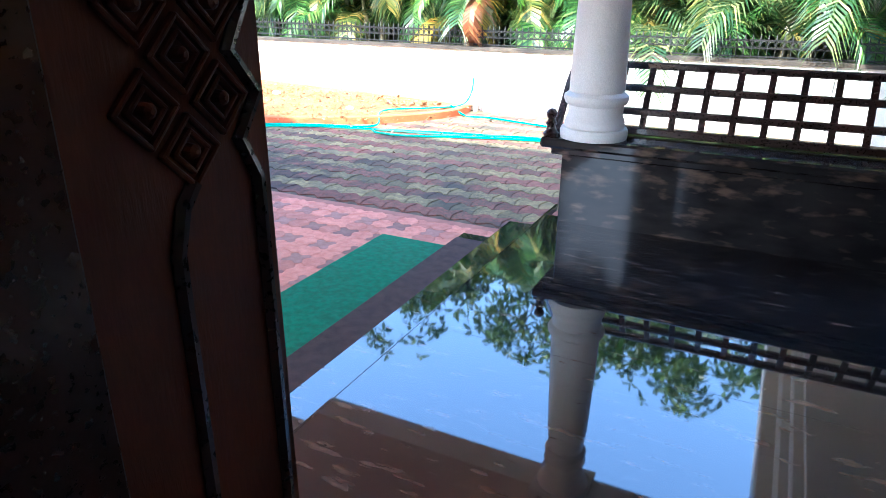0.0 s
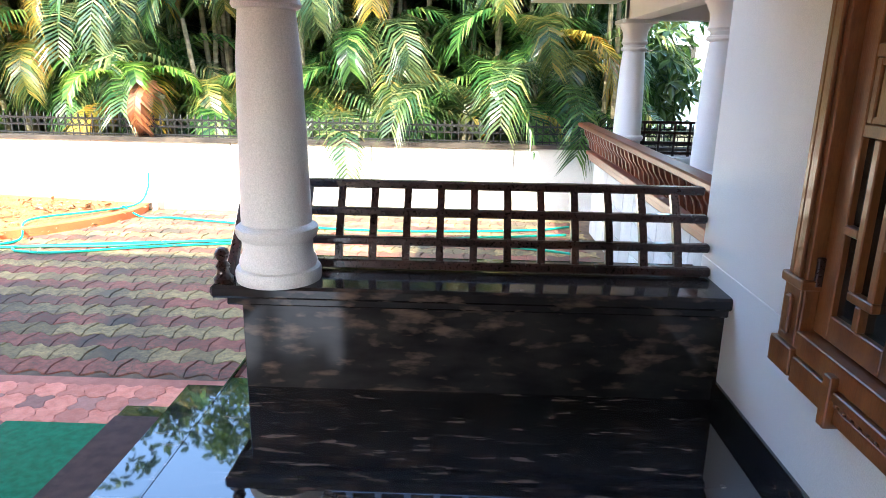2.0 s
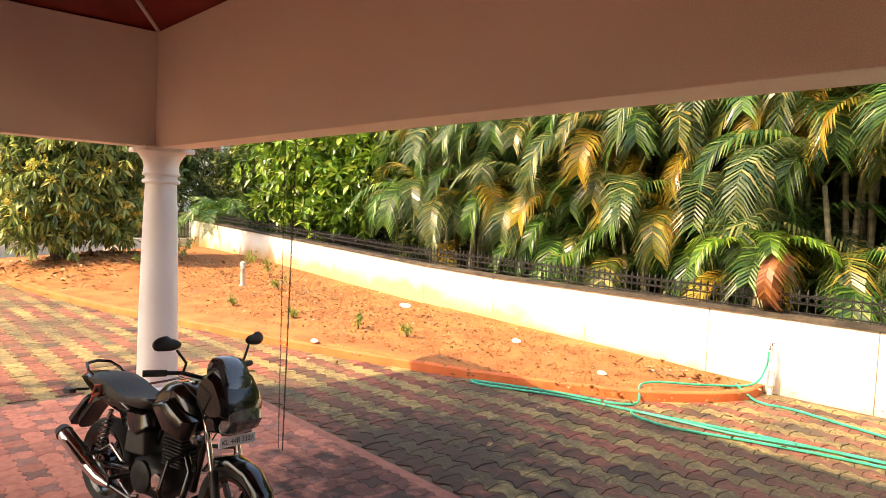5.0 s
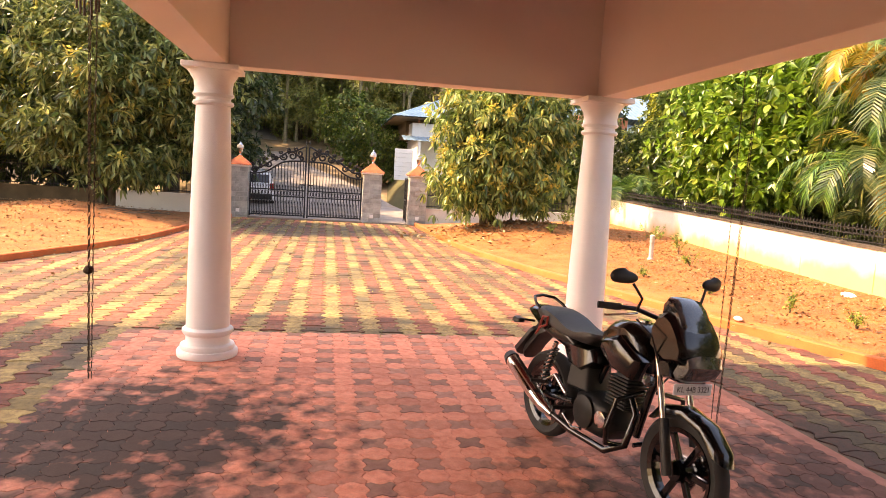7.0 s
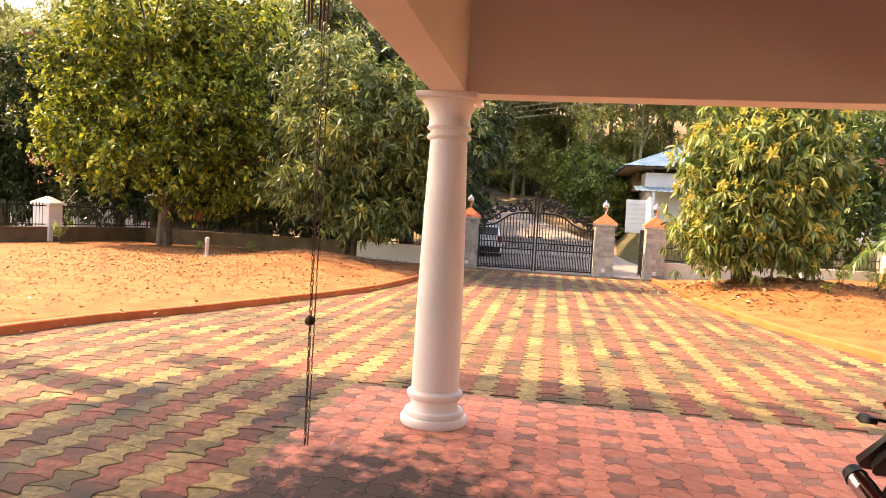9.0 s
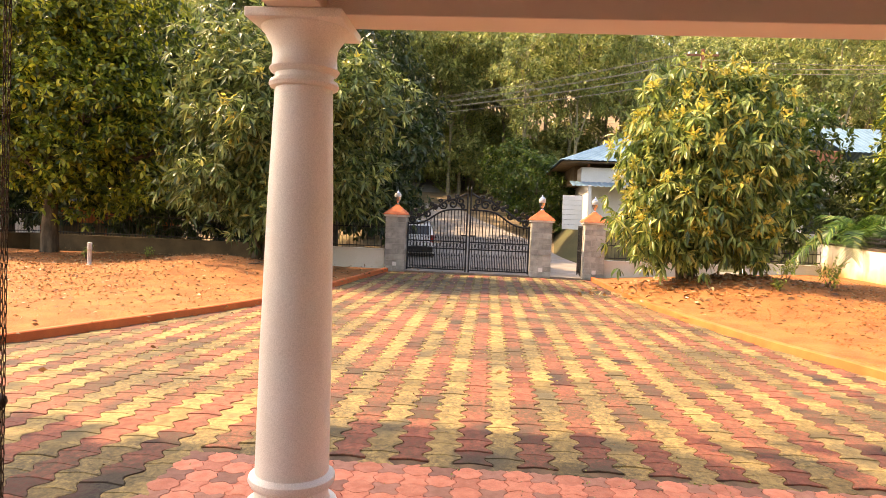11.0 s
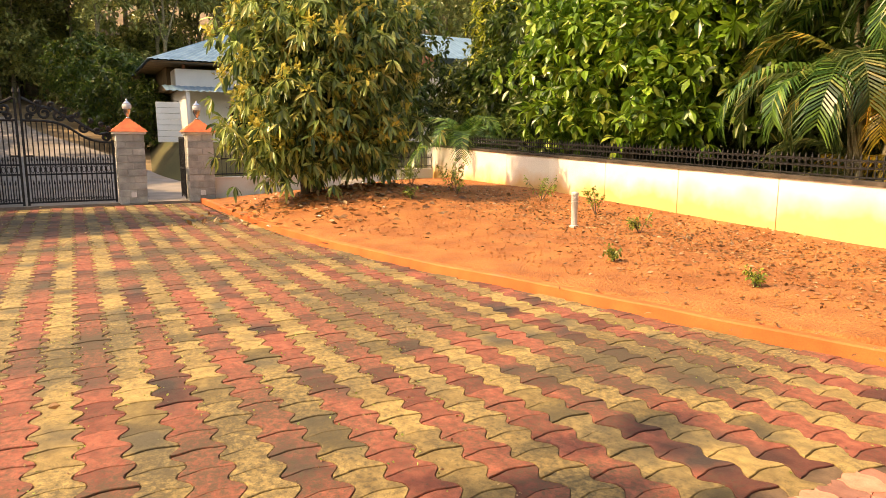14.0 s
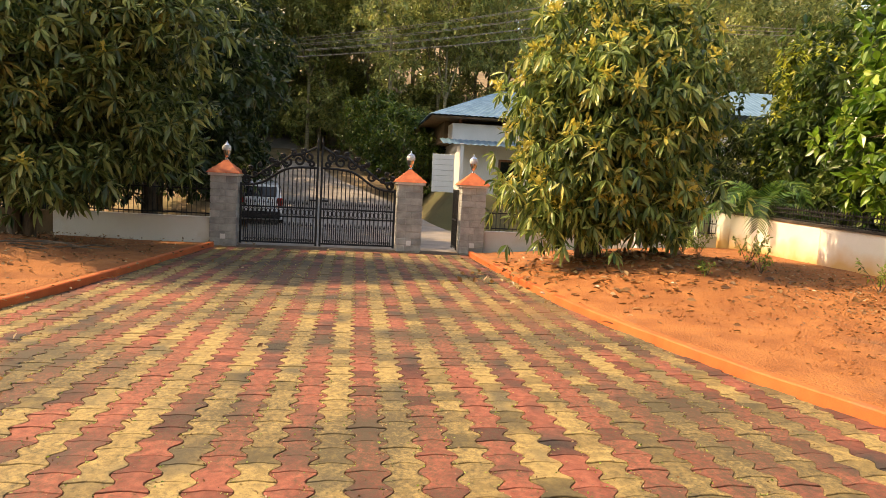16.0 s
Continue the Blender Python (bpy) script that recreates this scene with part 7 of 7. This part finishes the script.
def litter(name, centre, spread, n, label, size=0.09):
    c = np.array([[centre[0] + g.normal() * spread[0], centre[1] + g.normal() * spread[1], 0] for _ in range(n)])
    keep = []
    for p in c:
        p[2] = soil_z(p[0], p[1]) + 0.012
        inside = p[1] < wall_y(p[0]) - 0.1 if p[1] > 0 else p[1] > -14
        if inside:
            keep.append(p)
    c = np.array(keep)
    w = g.normal(size=c.shape) * np.array([1, 1, 0.25])
    tagged(part(name, leaves_mesh(name, c, w, size, 0.26, LITTER, g, 0.05, 0.3, 0.1), LITTER), label, "leaf litter", kind="stuff")


litter("leaf_litter", (-20.0, 6.6), (1.4, 1.2), 900, "dry brown leaves under the mango tree", 0.13)
litter("leaf_litter", (-12.5, 8.9), (4.0, 1.0), 3200, "dry leaves scattered on the orange soil", 0.055)
litter("leaf_litter", (-20.5, -6.8), (4.2, 2.8), 8000, "dry leaves scattered on the southern soil", 0.065)
litter("leaf_litter", (-15.5, 9.4), (3.5, 0.7), 2200, "dry leaves drifted along the foot of the wall", 0.055)
litter("leaf_litter", (-5.6, 9.9), (0.5, 0.2), 160, "dry leaves gathered at the foot of the wall", 0.08)
bm = bmesh.new()
for k in range(6500):
    north = rng.random() < 0.6
    if north:
        x = rng.uniform(-22, -5.5)
        ky = 5.2 + max(0, (x + 18) * 0.22)
        y = rng.uniform(ky + 0.2, wall_y(x) - 0.15)
    else:
        x, y = rng.uniform(-24, -10), rng.uniform(-12, -5.0)
    r = rng.uniform(0.006, 0.027)
    c = Vector((x, y, soil_z(x, y) + r * 0.3))
    v = [bm.verts.new(c + Vector((r * math.cos(a) * rng.uniform(0.7, 1.3), r * math.sin(a) * rng.uniform(0.7, 1.3), 0))) for a in (0, 1.3, 2.6, 3.9, 5.2)]
    tpt = bm.verts.new(c + Vector((0, 0, r * rng.uniform(0.5, 1.0))))
    for i in range(5):
        bm.faces.new((v[i], v[(i + 1) % 5], tpt))
tagged(part("soil_clods", bm, SOIL), "small clods and pebbles of orange soil", "soil clods", kind="stuff")
for x, y, s in ((-11.2, 9.9, 0.09), (-8.0, 9.4, 0.06), (-9.6, 6.9, 0.05), (-6.2, 8.95, 0.05)):
    bm = bmesh.new()
    bmesh.ops.create_icosphere(bm, subdivisions=2, radius=s)
    for v in bm.verts:
        v.co = Vector((v.co.x * 1.4, v.co.y, v.co.z * 0.6)) * (1 + 0.3 * noise.noise(v.co * 12))
        v.co += Vector((x, y, soil_z(x, y) + 0.02))
    tagged(part("stone", bm, COLUMN), "small pale stone lying on the orange soil", "stone")
sticks = thing("branch_heap", "heap of dry branches beside the mango tree mound", "branches", (-20.6, -3.6, 0.28))
for k in range(16):
    a = rng.uniform(-0.5, 0.5)
    L = rng.uniform(0.5, 1.3)
    c = Vector((rng.uniform(-0.6, 0.6), rng.uniform(-0.9, 0.9), rng.uniform(-0.02, 0.12)))
    bm = bmesh.new()
    tube(bm, [c - Vector((math.sin(a), math.cos(a), 0.05)) * L / 2, c + Vector((0.03, 0.02, 0.04)), c + Vector((math.sin(a), math.cos(a), 0.02)) * L / 2], [0.02, 0.016, 0.008], 5)
    part("branch", bm, BARK, sticks)

# ---- pavers ----
def paver_material(name, a, b, c, stain, stain_at, scale, moss=0.85):
    m = material(name, a, b, 14.0, 0.85, 0.5, 130, per_piece=0.0, stain=stain, stain_at=stain_at, stain_scale=scale, bump_size=0.004)
    n, l = m.node_tree.nodes, m.node_tree.links
    p = n["Principled BSDF"]
    src = p.inputs["Base Color"].links[0].from_socket
    info, geo = n.new("ShaderNodeObjectInfo"), n.new("ShaderNodeNewGeometry")
    add, fr = n.new("ShaderNodeMath"), n.new("ShaderNodeMath")
    fr.operation = "FRACT"
    l.new(info.outputs["Random"], add.inputs[0])
    l.new(geo.outputs["Random Per Island"], add.inputs[1])
    l.new(add.outputs[0], fr.inputs[0])
    cr = n.new("ShaderNodeValToRGB")
    cr.color_ramp.elements[0].color, cr.color_ramp.elements[1].color = (1.12, 1.12, 1.12, 1), (*c, 1)
    cr.color_ramp.elements[0].position, cr.color_ramp.elements[1].position = 0.55, 1.0
    e = cr.color_ramp.elements.new(0.8)
    e.color = (0.82, 0.80, 0.80, 1)
    l.new(fr.outputs[0], cr.inputs[0])
    mx = n.new("ShaderNodeMix")
    mx.data_type, mx.blend_type = "RGBA", "MULTIPLY"
    mx.inputs[0].default_value = 1.0
    l.new(src, mx.inputs[6])
    l.new(cr.outputs[0], mx.inputs[7])
    no = n.new("ShaderNodeTexNoise")
    no.inputs["Scale"].default_value, no.inputs["Detail"].default_value, no.inputs["Roughness"].default_value = 26.0, 10, 0.78
    l.new(geo.outputs["Position"], no.inputs["Vector"])
    big = n.new("ShaderNodeTexNoise")
    big.inputs["Scale"].default_value, big.inputs["Detail"].default_value = 0.8, 4
    l.new(geo.outputs["Position"], big.inputs["Vector"])
    sm = n.new("ShaderNodeMath")
    sm.operation = "MULTIPLY_ADD"
    sm.inputs[1].default_value = 0.7
    l.new(big.outputs["Fac"], sm.inputs[0])
    l.new(no.outputs["Fac"], sm.inputs[2])
    mr = n.new("ShaderNodeMapRange")
    mr.inputs["From Min"].default_value, mr.inputs["From Max"].default_value = 0.78, 0.98
    mr.inputs["To Max"].default_value = moss
    l.new(sm.outputs[0], mr.inputs["Value"])
    ms = n.new("ShaderNodeMix")
    ms.data_type = "RGBA"
    ms.inputs[7].default_value = (0.060, 0.052, 0.030, 1)
    l.new(mr.outputs[0], ms.inputs[0])
    l.new(mx.outputs[2], ms.inputs[6])
    l.new(ms.outputs[2], p.inputs["Base Color"])
    return m


PAVER_Y = paver_material("yellow_concrete_paver", (0.225, 0.158, 0.060), (0.36, 0.262, 0.102), (0.55, 0.56, 0.55), (0.075, 0.065, 0.04), 0.51, 1.5)
PAVER_R = paver_material("red_concrete_paver", (0.19, 0.053, 0.034), (0.30, 0.097, 0.060), (0.36, 0.36, 0.42), (0.04, 0.028, 0.024), 0.505, 1.4)
PAVER_PINK = paver_material("worn_red_paver", (0.60, 0.20, 0.125), (0.70, 0.275, 0.185), (0.86, 0.84, 0.84), (0.42, 0.16, 0.11), 0.62, 1.4, 0.15)
PAVER_GREY = paver_material("grey_concrete_paver", (0.33, 0.145, 0.105), (0.42, 0.20, 0.15), (0.75, 0.75, 0.75), (0.30, 0.14, 0.10), 0.62, 1.4, 0.15)


def stain_and_shade(m, centre, radius, most=0.95, tone=(0.018, 0.014, 0.011)):
    """Soot, oil, soil and painted shade on the pavers round one spot, with a ragged edge."""
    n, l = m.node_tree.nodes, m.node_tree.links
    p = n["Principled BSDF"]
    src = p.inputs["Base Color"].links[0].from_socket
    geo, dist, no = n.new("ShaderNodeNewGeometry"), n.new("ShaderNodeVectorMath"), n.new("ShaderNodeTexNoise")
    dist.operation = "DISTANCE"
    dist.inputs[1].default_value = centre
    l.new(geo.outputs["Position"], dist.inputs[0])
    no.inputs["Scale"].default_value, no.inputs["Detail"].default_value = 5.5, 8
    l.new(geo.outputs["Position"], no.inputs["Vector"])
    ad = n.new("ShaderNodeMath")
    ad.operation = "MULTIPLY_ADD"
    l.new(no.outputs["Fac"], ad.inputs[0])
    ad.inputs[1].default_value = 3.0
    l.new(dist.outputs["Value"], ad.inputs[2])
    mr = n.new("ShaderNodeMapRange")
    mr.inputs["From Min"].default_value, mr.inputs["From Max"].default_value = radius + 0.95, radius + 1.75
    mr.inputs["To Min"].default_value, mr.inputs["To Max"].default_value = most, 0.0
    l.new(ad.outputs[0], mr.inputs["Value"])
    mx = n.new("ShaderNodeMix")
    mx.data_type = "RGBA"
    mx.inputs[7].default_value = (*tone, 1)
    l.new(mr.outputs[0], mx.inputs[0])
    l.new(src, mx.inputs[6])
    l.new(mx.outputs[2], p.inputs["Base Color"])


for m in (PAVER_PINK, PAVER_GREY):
    stain_and_shade(m, (-6.3, 0.5, 0.0), 1.2)
    # oil under the motorcycle, with its shade painted into the same patch
    stain_and_shade(m, (-5.3, 3.5, 0.0), 0.6, 0.85)
    stain_and_shade(m, (-5.5, 4.9, 0.0), 0.9, 0.8)
for m in (PAVER_Y, PAVER_R):
    stain_and_shade(m, (-3.2, 6.6, 0.0), 1.9, 0.25, (0.060, 0.042, 0.028))
    stain_and_shade(m, (-5.7, 5.6, 0.0), 1.2, 0.78, (0.030, 0.022, 0.016))
    stain_and_shade(m, (-17.5, 4.3, 0.0), 0.9, 0.6, (0.20, 0.10, 0.045))
    # tree shade before the gate, painted into the paver colour
    stain_and_shade(m, (-21.0, 1.0, 0.0), 1.6, 0.6, (0.05, 0.038, 0.026))


def paver_mesh(outline, mat, top=0.0, thick=0.022, inset=0.004):
    """A paver from its outline: a chamfered top and short sides."""
    cx = sum(p[0] for p in outline) / len(outline)
    cy = sum(p[1] for p in outline) / len(outline)
    k = len(outline)
    vs, fs = [], []
    for s, z in ((1.0, top - thick), (1.0, top - 0.004), (0, top)):
        for x, y in outline:
            if s:
                vs.append((x, y, z))
            else:
                d = Vector((cx - x, cy - y))
                d = d.normalized() * inset
                vs.append((x + d.x, y + d.y, z))
    for r in range(2):
        for i in range(k):
            j = (i + 1) % k
            fs.append((r * k + i, r * k + j, (r + 1) * k + j, (r + 1) * k + i))
    fs.append(tuple(range(2 * k, 3 * k)))
    return vs, fs


PITCH, WIDE = 0.23, 0.21


def bone():
    """The dumbbell outline of the driveway pavers."""
    gap, out = 0.0032, []
    n = 8

    def half(t):
        c = -math.cos(2 * math.pi * t)
        return WIDE / 2 + 0.030 * math.copysign(abs(c) ** 0.8, c) - gap

    edge = half(0.5)
    for k in range(n + 1):
        t = -0.5 + k / n
        out.append((t * (PITCH - 2 * gap), -half(t)))
    for k in (-0.6, -0.2, 0.2, 0.6):
        out.append((0.5 * (PITCH - 2 * gap) - 0.014 * (1 + math.cos(math.pi * k)), k * edge))
    for k in range(n + 1):
        t = 0.5 - k / n
        out.append((t * (PITCH - 2 * gap), half(t)))
    for k in (0.6, 0.2, -0.2, -0.6):
        out.append((-0.5 * (PITCH - 2 * gap) - 0.014 * (1 + math.cos(math.pi * k)), k * edge))
    return out


BONE = bone()


def line_y(line, x):
    for (xa, ya), (xb, yb) in zip(line, line[1:]):
        if min(xa, xb) <= x <= max(xa, xb):
            return ya + (yb - ya) * (x - xa) / (xb - xa)
    return None


RED = (-9.0, -2.2, -0.27, 5.2)
meshes = {}
for key, mat in (("y", PAVER_Y), ("r", PAVER_R)):
    v, f = paver_mesh(BONE, mat)
    meshes[key] = (v, f, raw_mesh("paver", v, f, mat))
rest = {"y": ([], []), "r": ([], [])}
rng = random.Random(7)
near = 0
for j in range(-30, 52):
    y = 0.31 + j * WIDE
    key = "y" if j % 2 else "r"
    for i in range(-110, 19):
        x = i * PITCH + (PITCH / 2 if j % 2 else 0)
        if x < -24.9 or x > 4.0:
            continue
        if RED[0] < x < 1.0 and RED[2] < y < RED[3]:
            continue
        kr, kl = line_y(KERB_R, x), line_y(KERB_L, x)
        if x > -4.8:
            kr = 10.35
        if kr is None or y > kr - 0.10 or (kl is not None and y < kl + 0.10):
            continue
        if x > -1.6 and y < 4.6:
            continue
        if x > 1.1 and y > 4.4:
            continue
        m = pose(x, y, rng.uniform(-0.004, 0.003), rng.uniform(-0.5, 0.5), rng.uniform(-0.5, 0.5), rng.uniform(-0.6, 0.6))
        v, f, me = meshes[key]
        if -12.4 < x < -9.0 and 0.1 < y < 4.6 and near < 300:
            near += 1
            ob = new("paver", me)
            ob.parent = drive
            ob.matrix_local = m
        else:
            V, F = rest[key]
            o = len(V)
            V += [m @ Vector(c) for c in v]
            F += [tuple(q + o for q in t) for t in f]
for key, mat in (("y", PAVER_Y), ("r", PAVER_R)):
    V, F = rest[key]
    tagged(part("paver_field", raw_mesh("paver_field", V, F, mat), mat, drive), kind="stuff")

# moss, grass and leaf bits in the joints of the driveway
g = np.random.default_rng(77)
pts = []
while len(pts) < 15000:
    j, i = int(g.integers(-12, 30)), float(g.random())
    x = -8.6 - 16.0 * i ** 0.8
    y = 0.31 + (j + 0.5) * WIDE + 0.030 * math.cos(2 * math.pi * x / PITCH) + 0.02 * g.normal()
    kr, kl = line_y(KERB_R, x), line_y(KERB_L, x)
    if kl is None or kr is None or not kl + 0.1 < y < kr - 0.1:
        continue
    if noise.noise((x * 0.35, y * 0.5, 2.0)) + 0.35 * g.random() < 0.05:
        continue
    pts.append((x, y, 0.0))
pts = np.array(pts)
way = g.normal(size=pts.shape) * np.array([1, 1, 0.35]) + np.array([0, 0, 0.25])
half_n = len(pts) // 2
for c, w, mat, name, label in ((pts[:half_n], way[:half_n], LEAF_WEED, "joint_moss", "moss and tiny weeds in the joints of the pavers"), (pts[half_n:], way[half_n:], LITTER, "joint_litter", "bits of dry leaf caught on the pavers")):
    tagged(part(name, leaves_mesh(name, c, w, 0.017, 0.34, mat, g, 0.1, 0.3, 0.1), mat), label, "ground cover", kind="stuff")

# red pavers under the carport: crossed squares with grey ones between
S = 0.1575


def puzzle(bulge):
    out, gap, n = [], 0.0015, 6
    h = S / 2 - gap
    for side in range(4):
        for k in range(n):
            t = -1 + 2 * k / n
            w = h + bulge * 0.019 * math.cos(math.pi * t) * (1 if abs(t) < 0.99 else 0)
            u, v = t * h, -w
            for _ in range(side):
                u, v = -v, u
            out.append((u, v))
    return out


red_field = tagged(part("carport_floor", box_mesh((RED[0], RED[2], -0.06), (RED[1] + 0.8, RED[3], -0.010)), RED_JOINT), "worn red pavers with grey inserts under the carport", "paving", kind="structure")
tiles = {}
for key, mat, b in (("red_paver", PAVER_PINK, 1), ("grey_paver", PAVER_GREY, -1), ("red_cross", PAVER_PINK, -1)):
    v, f = paver_mesh(puzzle(b), mat, 0.0, 0.012, 0.0014)
    tiles[key] = (v, f, raw_mesh("red_paver", v, f, mat), mat)
fields = {k: ([], []) for k in tiles}
near = 0
ni, nj = int((RED[1] + 0.7 - RED[0]) / S), int((RED[3] - RED[2]) / S)
for i in range(ni):
    for j in range(nj):
        x, y = RED[0] + (i + 0.5) * S, RED[2] + (j + 0.5) * S
        if x > -1.5 or (x > -2.2 and 1.2 < y < 4.6) or (x > -2.2 and y < 1.2 and x > -1.6):
            continue
        odd = (i + j) % 2
        key = "red_paver" if odd else ("grey_paver" if i % 2 == 0 and j % 2 == 0 else "red_cross")
        m = pose(x, y, rng.uniform(-0.0015, 0.0015), rng.uniform(-0.3, 0.3), rng.uniform(-0.3, 0.3), 0)
        v, f, me, mat = tiles[key]
        if -7.6 < x < -4.2 and 0.3 < y < 2.6 and near < 300:
            near += 1
            ob = new("paver", me)
            ob.parent = red_field
            ob.matrix_local = m
        else:
            V, F = fields[key]
            o = len(V)
            V += [m @ Vector(c) for c in v]
            F += [tuple(q + o for q in t) for t in f]
for key, (V, F) in fields.items():
    tagged(part("paver_field", raw_mesh("paver_field", V, F, tiles[key][3]), tiles[key][3], red_field), kind="stuff")
